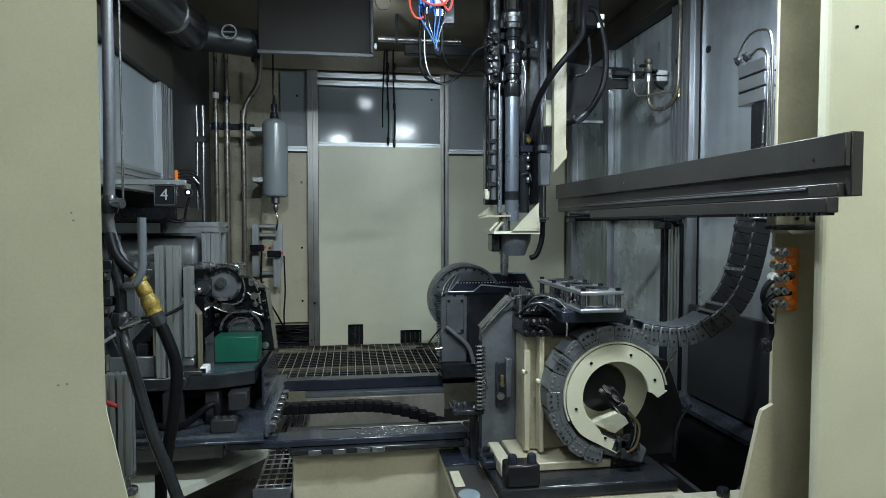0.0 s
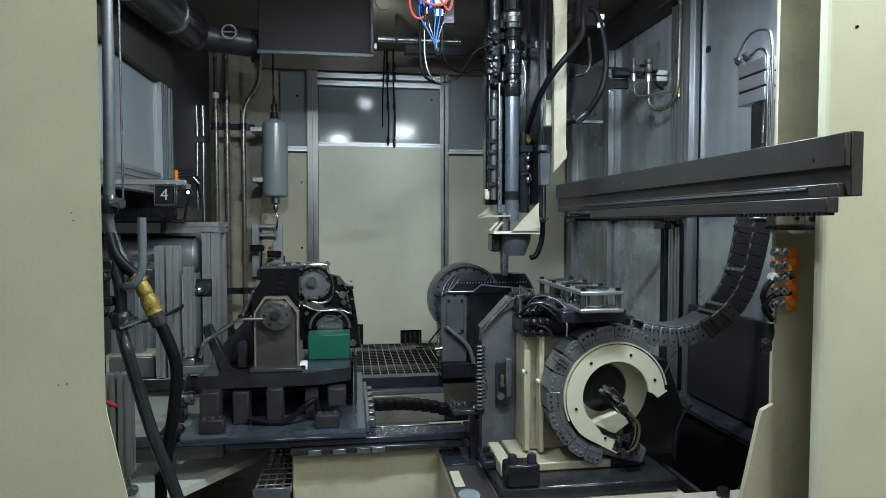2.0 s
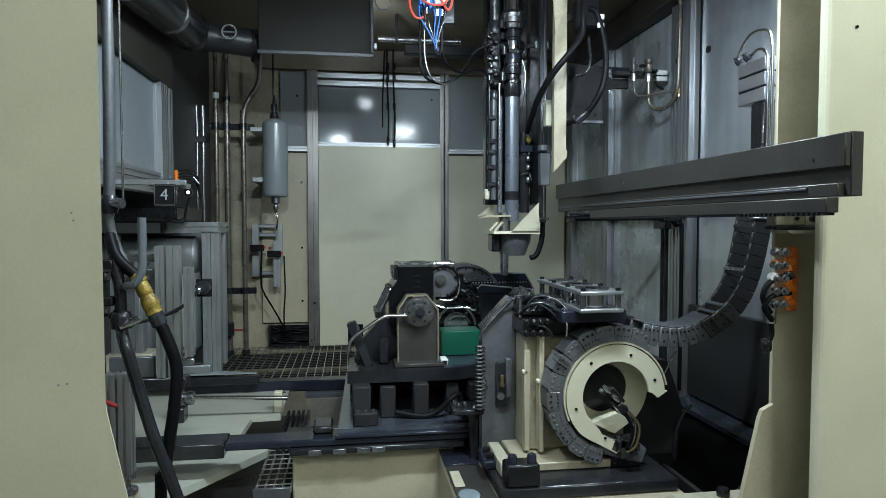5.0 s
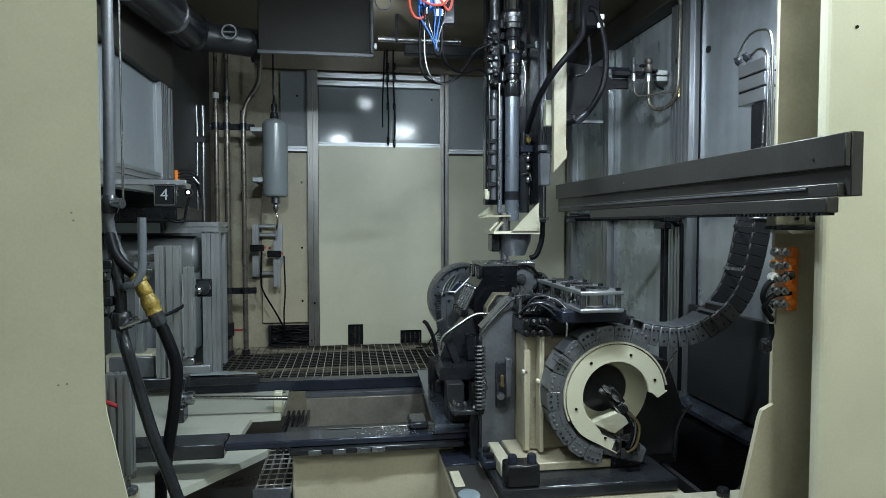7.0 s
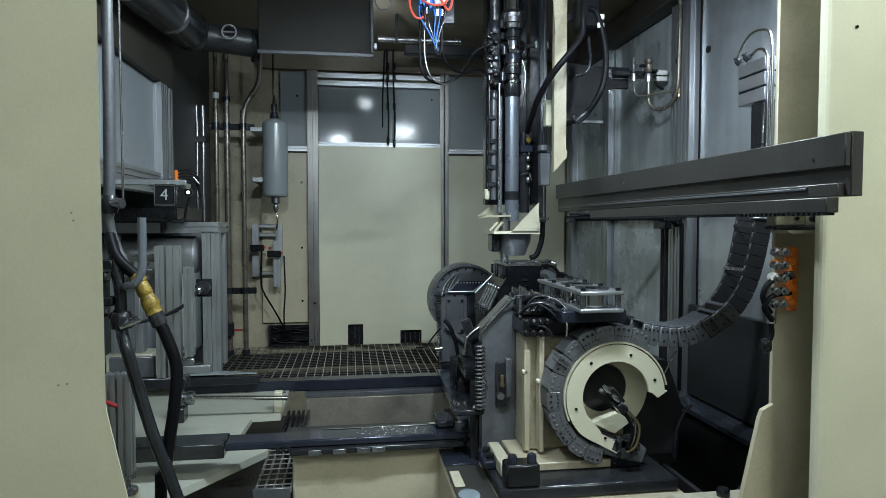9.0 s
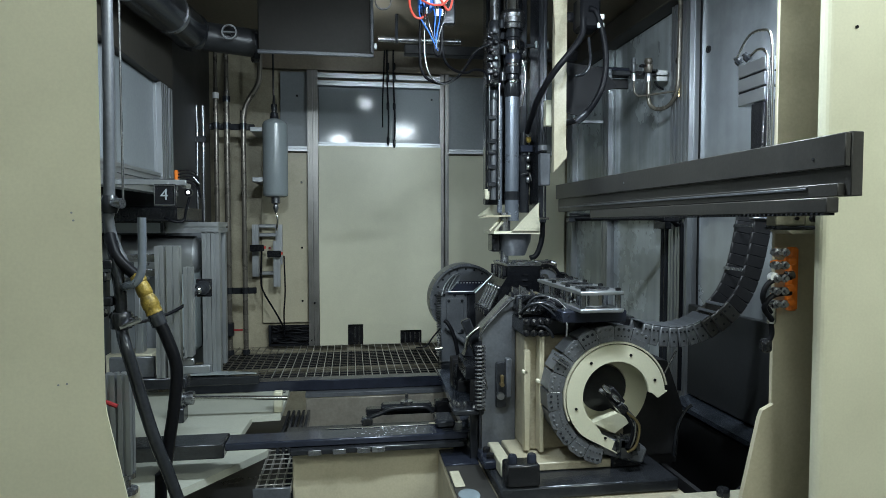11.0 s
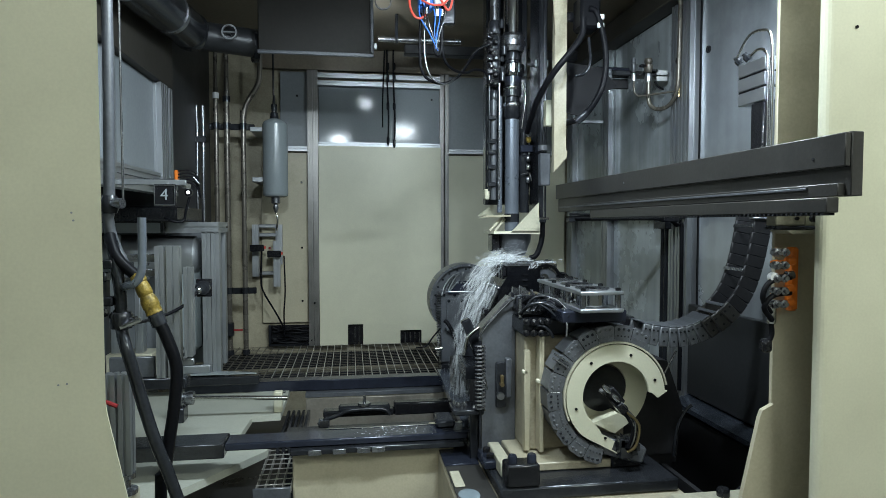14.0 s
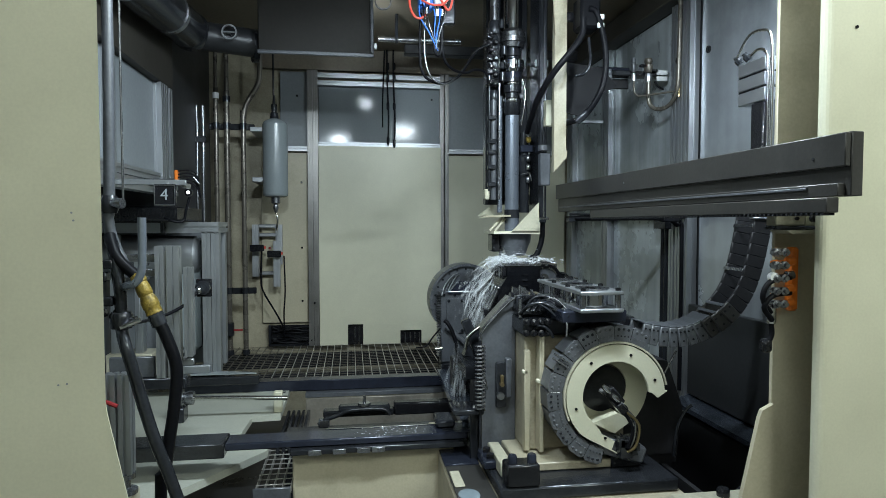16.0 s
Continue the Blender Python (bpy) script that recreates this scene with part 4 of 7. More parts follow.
def cable_drum():
    cx, cy, cz = 0.894, 2.0, 0.960
    d = thing("cable_drum", "cream C-shaped cable drum wrapped in a plastic chain", "drum", (cx, cy, 0.701))
    part("front_ring", G().ring((cx, cz), 0.119, 0.177, cy - 0.012, cy, 4, 229, 72).prism([(cx + 0.1187, cz + 0.0083), (cx + 0.1766, cz + 0.0123), (cx + 0.187, cz + 0.011), (cx + 0.152, cz - 0.012), (cx + 0.131, cz + 0.006)], cy - 0.0119, cy), CREAM, d)
    part("rim_gap", G().ring((cx, cz), 0.1775, 0.1805, cy - 0.006, cy + 0.004, 10, 215, 60), BLACK, d)
    part("rim_strip", G().ring((cx, cz), 0.181, 0.187, cy - 0.014, cy + 0.02, 10, 205, 60), CREAM_DIRTY_DIMMED, d)
    part("ring_tail", G().prism([(cx - 0.116, cz - 0.1336), (cx + 0.054, cz - 0.226), (cx - 0.014, cz - 0.185), (cx - 0.004, cz - 0.156), (cx - 0.028, cz - 0.141), (cx - 0.05, cz - 0.131), (cx - 0.055, cz - 0.118), (cx - 0.078, cz - 0.0898)], cy - 0.0125, cy), CREAM, d)
    part("drum_shell", G().ring((cx, cz), 0.170, 0.176, cy, cy + 0.12, 4, 250, 72), CREAM, d)
    part("back_disc", G().ring((cx, cz), 0.088, 0.169, cy + 0.10, cy + 0.112, -48, 285, 60), CREAM, d)
    part("bore", G().cyl((cx + 0.004, cy + 0.105, cz - 0.008), (cx + 0.004, cy + 0.15, cz - 0.008), 0.087, n=32), DARK_STEEL, d)
    part("lower_bracket", G().prism([(cx - 0.07, cz - 0.10), (cx + 0.02, cz - 0.07), (cx + 0.07, cz - 0.10), (cx + 0.01, cz - 0.14)], cy + 0.02, cy + 0.08), CREAM, d)
    g = G()
    for a in (70, 128, 195, 255, 20, 285):
        x, z = cx + 0.148 * math.cos(radians(a)), cz + 0.148 * math.sin(radians(a))
        g.cyl((x, cy - 0.012, z), (x, cy - 0.015, z), 0.005, n=10)
    part("ring_bolt", g, BLACK, d)
    n, lo, hi = 12, 58.0, 258.0
    for i in range(n):
        a0, a1 = lo + (hi - lo) * i / n + 0.35, lo + (hi - lo) * (i + 1) / n - 0.35

        def at(r, a, c=(cx, cz)):
            return (c[0] + r * math.cos(radians(a)), c[1] + r * math.sin(radians(a)))
        mid = (a0 + a1) / 2
        k = part("chain_link", G().prism([at(0.190, a0), at(0.235, a0), at(0.243, a0 + 2.5), at(0.243, a1 - 2.5), at(0.235, a1), at(0.190, a1)], cy - 0.006, cy + 0.008)
                 .prism([at(0.186, a0 + 0.8), at(0.238, a0 + 0.8), at(0.238, a1 - 0.8), at(0.186, a1 - 0.8)], cy + 0.009, cy + 0.10), CHAIN, d)
        pins = G()
        for da, r, w in ((-4.5, 0.228, 0.0046), (0, 0.230, 0.0046), (4.5, 0.228, 0.0046), (-5.2, 0.206, 0.0026), (-1.8, 0.205, 0.0026), (1.8, 0.205, 0.0026), (5.2, 0.206, 0.0026)):
            x, z = at(r, mid + da)
            pins.rod((x, cy - 0.004, z), (x, cy - 0.0095, z), [(0, w * 1.2), (0.5, w * 1.1), (1, w * 0.6)], 8)
        part("link_pins", pins, DARK_STEEL if i % 2 else CHAIN, k)
        x0, z0 = at(0.196, a1 + 0.35)
        x1, z1 = at(0.236, a1 + 0.35)
        part("link_seam", G().cyl((x0, cy - 0.004, z0), (x1, cy - 0.004, z1), 0.0016, n=6), STEEL if i in (2, 6) else BLACK, k)
    part("chain_clip", G().cyl((0.668, cy - 0.012, 1.098), (0.722, cy - 0.012, 1.064), 0.004, n=8).cyl((0.673, cy - 0.012, 1.112), (0.727, cy - 0.012, 1.078), 0.003, n=8), STEEL, d)
    part("chain_tail", G().box(-0.09, 0.09, 0, 0.10, -0.03, 0.03, 0.008, pose(cx + 0.03, cy, 0.765, 0, 17, 0)), CHAIN, d)
    part("hub_arm", G().tube([(cx - 0.06, 1.99, 0.985), (cx - 0.02, 1.97, 0.955), (cx + 0.03, 1.96, 0.91), (cx + 0.055, 1.96, 0.875), (cx + 0.05, 1.96, 0.82), (cx + 0.04, 1.965, 0.79)], 0.0075), STEEL, d, "bent steel feed tube in the drum")
    part("hub_valve", G().box(-0.02, 0.02, -0.015, 0.015, -0.035, 0.035, 0.004, pose(cx - 0.02, 1.965, 0.965, 0, -40, 0)).box(-0.013, 0.013, -0.02, 0.02, -0.02, 0.02, 0.004, pose(cx + 0.0, 1.955, 0.93, 0, -40, 0)), BLACK, d)
    for u in (-0.02, 0.012, 0.04):
        part("valve_stem", G().rod((cx - 0.045 + u, 1.945, 0.99 - u), (cx - 0.02 + u, 1.945, 0.965 - u), [(0, 0.005), (0.3, 0.008), (0.7, 0.008), (1, 0.005)], 10), CHROME, d)
    part("feed_line", G().tube([(cx + 0.02, 1.955, 0.915), (cx + 0.065, 1.95, 0.87), (cx + 0.055, 1.95, 0.80), (cx + 0.03, 1.96, 0.775)], 0.005), GOLD, d)
    part("feed_line", G().tube([(cx - 0.05, 1.955, 0.975), (cx, 1.95, 0.93), (cx + 0.04, 1.945, 0.86), (cx + 0.03, 1.955, 0.79)], 0.006), RUBBER, d)
    g = G()
    rng = random.Random(3)
    for i in range(12):
        g.box(*sorted((cx + rng.uniform(0.0, 0.08), cx + rng.uniform(0.0, 0.08))), 1.96, 2.0, *sorted((rng.uniform(0.75, 0.83), rng.uniform(0.75, 0.83))), 0.003)
    part("tail_clamp", g, DARK_STEEL, d)
    # chain that rises from the drum to the beam
    ends = [Vector((x, 0, z)) for x, z in ((0.93, 1.186), (0.99, 1.172), (1.05, 1.160), (1.11, 1.158), (1.165, 1.172), (1.225, 1.207), (1.285, 1.262), (1.328, 1.325), (1.354, 1.40), (1.372, 1.475), (1.386, 1.555), (1.394, 1.64), (1.40, 1.72))]
    pts = []
    for a, b, q, r in zip(ends, ends[1:], ends[2:], ends[3:]):
        for k in range(2):
            u = k / 2
            pts.append(0.5 * (2 * b + (q - a) * u + (2 * a - 5 * b + 4 * q - r) * u * u + (3 * b - a - 3 * q + r) * u ** 3))
    c = thing("cable_chain", "black plastic cable chain rising in a curve", "cable chain", (1.2, 2.0, 1.15))
    for i, (p, q) in enumerate(zip(pts, pts[1:])):
        a = math.degrees(math.atan2(q.z - p.z, q.x - p.x))
        m = pose((p.x + q.x) / 2, 1.995 - 0.07 * min(1, max(0, (p.x - 1.02) / 0.22)), (p.z + q.z) / 2, 0, -a, 0)
        w = (q - p).length * 1.04
        look_of = CHAIN if p.x < 1.17 else BEAM if p.x < 1.26 else BLACK_MATT
        k = part("link", G().box(-w / 2, w / 2, 0, 0.012, -0.034, 0.034, 0.003, m), look_of, c)
        part("far_plate", G().box(-w / 2, w / 2, 0.098, 0.11, -0.034, 0.034, 0.003, m), look_of, k)
        if p.x < 1.24 or i % 4 == 1:
            part("crosspiece", G().box(-0.006 if p.x > 1.2 else -w * 0.45, 0.006 if p.x > 1.2 else w * 0.45, 0.002, 0.108, 0.0345, 0.038, 0.001, m), GREY_CAST if p.x < 1.3 else STEEL, k)
        if p.x < 1.26:
            for u, v in ((-0.25, 0.018), (0.25, 0.018), (0.0, -0.014)):
                part("pin", G().rod(m @ Vector((u * w, 0.002, v)), m @ Vector((u * w, -0.003, v)), [(0, 0.0045), (1, 0.003)], 8), DARK_STEEL, k)
    part("top_anchor", G().box(1.345, 1.43, 1.92, 1.95, 1.562, 1.570, 0.002), STEEL, c)


fixture_stand()
cable_drum()


# ---------------------------------------------------------------- beam and spindle
def beam():
    b = thing("guide_beam", "long dark grey steel guide beam with a slot", "beam", (1.03, 2.0, 1.57))
    part("web", G().box(1.024, 1.052, 1.15, 2.98, 1.606, 1.740, 0.002), BEAM, b)
    part("upper_flange", G().box(1.010, 1.0235, 1.152, 2.98, 1.668, 1.738, 0.002), BEAM, b)
    part("lower_flange", G().box(1.006, 1.0235, 1.165, 2.60, 1.606, 1.634, 0.002), BEAM, b)
    part("guide_strip", G().box(1.000, 1.006, 1.25, 2.9, 1.622, 1.628, 0.001), GREY_CAST, b, "polished guide strip")
    part("rack_rail", G().box(0.985, 1.015, 1.17, 2.47, 1.572, 1.604, 0.002), BEAM, b)
    g = G()
    for i in range(83):
        y = 1.18 + i * 0.0155
        g.box(0.986, 1.014, y, y + 0.008, 1.566, 1.573, 0.001)
    part("rack_teeth", g, DARK_STEEL, b)
    g = G()
    for y, z in ((1.24, 1.69), (1.36, 1.67), (2.2, 1.70)):
        g.cyl((1.011, y, z), (1.008, y, z), 0.003, n=10)
    part("grease_point", g, STEEL, b)


beam()


def spindle():
    x, y = 0.765, 2.90
    s = thing("honing_spindle", "chrome honing spindle with collars and a grey sleeve", "spindle", (x, y, 1.40))
    part("ram", G().cyl((x, y, 2.50), (x, y, 3.0), 0.046, n=28), CHROME, s)
    part("ram_collar", G().rod((x, y, 2.46), (x, y, 2.545), [(0, 0.050), (0.25, 0.056), (0.3, 0.062), (0.55, 0.062), (0.6, 0.056), (0.8, 0.060), (1, 0.052)], 28), STEEL, s)
    part("neck", G().rod((x, y, 2.40), (x, y, 2.462), [(0, 0.036), (0.3, 0.036), (0.35, 0.042), (0.7, 0.042), (0.75, 0.034), (1, 0.034)], 24), DARK_STEEL, s)
    part("drive_collar", G().rod((x, y, 2.345), (x, y, 2.405), [(0, 0.048), (0.2, 0.052), (0.25, 0.057), (0.9, 0.057), (1, 0.050)], 28), CHROME, s)
    part("blue_seal", G().cyl((x, y, 2.318), (x, y, 2.346), 0.044, n=24), BLUE_STEEL, s)
    part("joint", G().rod((x, y, 2.145), (x, y, 2.318), [(0, 0.034), (0.08, 0.040), (0.4, 0.040), (0.42, 0.033), (0.6, 0.033), (0.62, 0.042), (1, 0.042)], 24), DARK_STEEL, s)
    # Two chrome rings stand in for sharp highlights on the dark joint.
    part("joint_ring", G().rod((x, y, 2.205), (x, y, 2.225), [(0, 0.041), (0.2, 0.043), (0.8, 0.043), (1, 0.041)], 24), CHROME, s)
    part("joint_ring", G().rod((x, y, 2.285), (x, y, 2.30), [(0, 0.043), (0.2, 0.045), (0.8, 0.045), (1, 0.043)], 24), CHROME, s)
    part("sleeve", G().cyl((x, y, 1.56), (x, y, 2.145), 0.034, n=28), ROD, s)
    part("sleeve_band", G().cyl((x, y, 1.66), (x, y, 1.70), 0.036, n=28), DARK_STEEL, s)
    for i in range(5):
        a = radians(200 + i * 35)
        part("collar_screw", G().cyl((x + 0.058 * math.cos(a), y + 0.058 * math.sin(a), 2.37), (x + 0.062 * math.cos(a), y + 0.062 * math.sin(a), 2.37), 0.006, n=8), BLACK, s)
    for dz in (2.425, 2.375):
        part("collar_key", G().box(x - 0.075, x - 0.045, y - 0.03, y + 0.0, dz - 0.016, dz + 0.016, 0.004), DARK_STEEL, s)
    part("feed_tube", G().tube([(x + 0.035, y - 0.05, 2.31), (x + 0.05, y - 0.05, 2.25), (x + 0.045, y - 0.05, 2.18), (x + 0.035, y - 0.04, 2.10)], 0.004), STAINLESS, s)
    part("honing_tool", G().rod((x - 0.035, y, 1.30), (x - 0.035, y, 1.60), [(0, 0.016), (0.1, 0.02), (0.5, 0.02), (0.52, 0.028), (1, 0.028)], 16), STEEL, s)
    t = thing("spindle_tab", "small grey sensor flag beside the spindle", "flag", (0.86, 2.86, 2.36))
    part("flag_plate", G().box(0.86, 0.925, 2.84, 2.86, 2.365, 2.40, 0.003), VESSEL, t)
    part("flag_arm", G().box(0.82, 0.862, 2.845, 2.86, 2.37, 2.385, 0.002), DARK_STEEL, t)

    h = thing("honing_unit", "dark spindle head with gauge rods and a cream bracket", "machine head", (0.77, 2.9, 1.42))
    # gauge rods beside the spindle
    part("gauge_rod", G().rod((0.672, 2.88, 2.20), (0.672, 2.88, 2.735), [(0, 0.014), (0.3, 0.014), (0.31, 0.020), (1, 0.020)], 20), STEEL, h)
    for z0, z1, r in ((2.43, 2.49, 0.030), (2.36, 2.42, 0.026), (2.27, 2.33, 0.026), (2.22, 2.26, 0.03), (2.12, 2.17, 0.0255)):
        part("gauge_collar", G().rod((0.672, 2.88, z0), (0.672, 2.88, z1), [(0, r * 0.9), (0.2, r), (0.8, r), (1, r * 0.85)], 18), DARK_STEEL if r > 0.025 else STEEL, h)
    part("back_column", G().box(0.655, 0.862, 2.98, 3.05, 1.64, 2.70, 0.006), DARK_STEEL, h)
    part("valve_body", G().box(0.632, 0.70, 2.86, 2.93, 2.19, 2.46, 0.008), BLACK, h)
    for i in range(7):
        z = 2.20 + i * 0.037
        part("side_port", G().rod((0.648 + 0.022 * (i % 2), 2.86, z), (0.648 + 0.022 * (i % 2), 2.83, z), [(0, 0.010), (0.4, 0.013), (0.7, 0.013), (1, 0.007)], 10), STEEL if i == 3 else BLACK, h)
    part("gauge_pipe", G().cyl((0.668, 2.87, 1.66), (0.668, 2.87, 2.13), 0.014, n=16), GREY_CAST, h)
    part("gauge_pipe", G().cyl((0.705, 2.90, 1.60), (0.705, 2.90, 2.15), 0.012, n=16), ROD, h)
    part("gauge_pipe", G().cyl((0.645, 2.86, 1.70), (0.645, 2.86, 2.25), 0.005, n=12), DARK_STEEL, h)
    part("gauge_pipe", G().cyl((0.69, 2.85, 1.66), (0.69, 2.85, 2.20), 0.005, n=12), STEEL, h)
    for z in (1.72, 1.80, 1.92, 2.03, 1.87):
        part("rod_clip", G().box(0.636, 0.676, 2.845, 2.87, z, z + 0.022, 0.004), DARK_STEEL, h)
    part("foot_clip", G().box(0.625, 0.648, 2.86, 2.90, 1.66, 1.71, 0.004), CREAM_DIRTY_DIMMED, h)
    for zz in (2.30, 2.24, 2.40):
        part("side_valve", G().box(0.628, 0.66, 2.84, 2.88, zz, zz + 0.03, 0.004), BLACK, h)
    for zz, xx in ((2.21, 0.705), (2.33, 0.712), (2.45, 0.70)):
        part("coupling", G().cyl((xx, 2.85, zz), (xx, 2.85, zz + 0.04), 0.013, n=14), DARK_STEEL, h)
    # actuator to the right of the sleeve
    part("actuator", G().rod((0.825, 2.9, 1.60), (0.825, 2.9, 1.98), [(0, 0.024), (0.5, 0.024), (0.52, 0.03), (0.7, 0.03), (0.72, 0.02), (1, 0.02)], 20), DARK_STEEL, h)
    for z, m in ((1.93, YELLOW), (1.955, STEEL), (1.84, STEEL), (1.80, STAINLESS), (1.74, STEEL), (1.985, STAINLESS)):
        part("actuator_fitting", G().rod((0.835, 2.865, z), (0.835, 2.865, z + 0.03), [(0, 0.008), (0.3, 0.013), (0.7, 0.013), (1, 0.006)], 12), m, h)
    part("actuator_body", G().box(0.80, 0.86, 2.87, 2.92, 1.885, 1.92, 0.004), BLUE_STEEL, h)
    part("air_line", G().tube([(0.80, 2.86, 1.78), (0.84, 2.86, 1.785), (0.85, 2.86, 1.75)], 0.0025), STEEL, h)
    # guide column
    part("guide_back", G().box(0.865, 0.905, 2.80, 2.95, 1.55, 2.735, 0.004), DARK_STEEL, h)
    for xx in (0.865, 0.882):
        part("guide_rod", G().cyl((xx, 2.775, 1.86), (xx, 2.775, 2.735), 0.0028, n=10), DARK_STEEL, h)
    part("guide_pad", G().box(0.868, 0.905, 2.70, 2.74, 1.985, 2.10), CREAM, h)
    part("guide_collar", G().cyl((0.873, 2.76, 1.88), (0.873, 2.76, 1.905), 0.022, n=16), GREY_CAST, h)
    part("guide_block", G().box(0.85, 0.897, 2.72, 2.76, 1.72, 1.865, 0.004), GREY_CAST, h)
    part("guide_foot", G().cyl((0.873, 2.74, 1.58), (0.873, 2.74, 1.73), 0.004, n=10).box(0.85, 0.895, 2.73, 2.75, 1.565, 1.575, 0.002), STAINLESS, h)
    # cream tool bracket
    # Gusset, fins and lip are coloured darker to offset the close lamp.
    b = part("tool_bracket", G().prism([(0.735, 1.505), (0.875, 1.505), (0.875, 1.645), (0.868, 1.645)], 2.80, 2.812), CREAM_DIRTY_DIMMED, h, "cream painted gusset bracket, its colour dimmed for the near lamp")
    part("bracket_floor", G().prism([(0.875, 2.80), (0.875, 3.05), (0.66, 3.05), (0.635, 2.90), (0.655, 2.80)], 1.500, 1.512, "z"), CREAM, b)
    part("bracket_lip", G().prism([(0.60, 1.575), (0.63, 1.586), (0.745, 1.588), (0.745, 1.580), (0.63, 1.576)], 2.84, 2.90), TAN, b)
    part("bracket_fin", G().cyl((0.640, 2.83, 1.512), (0.735, 2.92, 1.590), 0.006, n=8), CREAM_DIRTY_DIMMED, b)
    part("bracket_fin", G().cyl((0.665, 2.83, 1.512), (0.755, 2.92, 1.590), 0.006, n=8), CREAM_DIRTY_DIMMED, b)
    part("back_gusset", G().prism([(0.62, 1.585), (0.69, 1.64), (0.70, 1.64), (0.70, 1.585)], 3.0, 3.012), CREAM, b)
    part("nose", G().rod((0.775, 2.92, 1.395), (0.775, 2.92, 1.50), [(0, 0.060), (0.4, 0.075), (0.6, 0.085), (1, 0.09)], 24), GREY_CAST, h)
    part("nose_guide", G().box(0.66, 0.70, 2.86, 2.95, 1.415, 1.50, 0.006), BLACK, h)
    part("nose_hose", G().tube([(0.90, 2.84, 1.56), (0.895, 2.84, 1.47), (0.87, 2.84, 1.40), (0.84, 2.84, 1.385)], 0.013), RUBBER, h)
    part("top_plate", G().box(0.60, 0.95, 2.78, 3.05, 2.70, 2.738), DARK_STEEL, h)
    c = thing("cream_upright", "cream painted upright plate with a slanted foot", "upright", (0.89, 2.6, 1.77))
    # Tan tones this cream plate down under the strong lamp nearby.
    part("plate", G().prism([(0.872, 2.738), (0.872, 1.770), (0.876, 1.773), (0.930, 1.835), (0.933, 1.86), (0.926, 1.87), (0.926, 2.738)], 2.60, 2.63), TAN, c)
    part("joint_cover", G().prism([(0.872, 2.36), (0.905, 2.44), (0.905, 2.52), (0.86, 2.52)], 2.59, 2.5995), TAN, c)
    return s, t


SPINDLE, TAB = spindle()


def hoses_above():
    h = thing("energy_hose", "black corrugated energy hoses beside the spindle", "hose", (0.9, 2.4, 2.0))
    part("main_hose", G().tube([(0.96, 2.50, 2.40), (0.955, 2.50, 2.33), (0.90, 2.50, 2.25), (0.845, 2.52, 2.18), (0.81, 2.6, 2.10), (0.80, 2.7, 2.02), (0.81, 2.8, 1.97)], 0.0135, 12), RUBBER, h)
    part("loop_hose", G().tube([(0.985, 2.50, 2.44), (1.02, 2.50, 2.42), (1.055, 2.50, 2.30), (1.06, 2.50, 2.19), (1.035, 2.50, 2.09), (0.985, 2.54, 2.005), (0.94, 2.60, 1.985), (0.91, 2.66, 1.985)], 0.0125, 12), RUBBER, h)
    part("elbow", G().rod((0.945, 2.53, 1.975), (0.985, 2.51, 2.015), [(0, 0.014), (0.5, 0.019), (0.6, 0.016), (1, 0.016)], 14), DARK_STEEL, h)
    part("junction", G().box(0.95, 1.04, 2.5, 2.6, 2.36, 2.50, 0.012), RUBBER, h)
    for z in (2.36, 2.395):
        part("junction_tag", G().box(1.02, 1.05, 2.49, 2.50, z, z + 0.022), WHITE, h)
    part("thin_hose", G().tube([(0.93, 2.5, 2.16), (0.965, 2.48, 2.17), (0.985, 2.48, 2.22), (0.985, 2.5, 2.32)], 0.006), DARK_STEEL, h)
    part("bracket_arm", G().box(0.905, 1.10, 2.61, 2.63, 1.985, 2.000), GREY_CAST, h)
    part("drip_sheet", G().prism([(0.945, 2.27), (1.13, 2.25), (1.20, 2.17), (1.09, 2.11), (1.03, 2.03), (0.945, 2.05)], 2.70, 2.712), RUBBER, h, "dull black sheet behind the hoses")
    part("hanger_plate", G().box(0.885, 0.915, 2.64, 2.68, 1.98, 2.738, 0.004), DARK_STEEL, h)
    part("hanger_arm", G().box(0.915, 1.03, 2.61, 2.63, 2.42, 2.46, 0.004), BLACK, h)

    v = thing("valve_rail", "black valve rail with brass U-shaped hose on the wall", "valve", (1.45, 2.98, 2.2))
    part("rail", G().box(1.24, 1.60, 2.97, 3.03, 2.285, 2.312, 0.004), BLACK, v)
    part("rear_rail", G().box(1.24, 1.42, 3.04, 3.08, 2.315, 2.345, 0.004), BLUE_STEEL, v)
    part("drop_plate", G().box(1.24, 1.41, 3.03, 3.05, 2.235, 2.284, 0.003), BLACK_MATT, v)
    for x, z, r in ((1.275, 2.24, 0.012), (1.40, 2.30, 0.013), (1.478, 2.30, 0.022)):
        part("valve", G().rod((x, 2.955, z), (x, 2.955, z + 0.07), [(0, r * 0.7), (0.25, r), (0.55, r), (0.6, r * 0.7), (0.75, r * 0.95), (1, r * 0.8)], 14), GREY_CAST if r < 0.02 else PIPE, v)
        part("valve_nut", G().rod((x, 2.955, z - 0.045), (x, 2.955, z - 0.005), [(0, r * 0.8), (0.5, r * 0.9), (1, r * 0.7)], 8), ALU, v)
    part("hand_lever", G().box(1.43, 1.47, 2.94, 2.96, 2.325, 2.338, 0.003), BLACK, v)
    part("hand_lever", G().box(1.49, 1.525, 2.94, 2.96, 2.305, 2.318, 0.003), BLACK, v)
    for z in (2.262, 2.293):
        part("label_plate", G().box(1.525, 1.583, 2.955, 2.966, z, z + 0.024), WHITE, v)
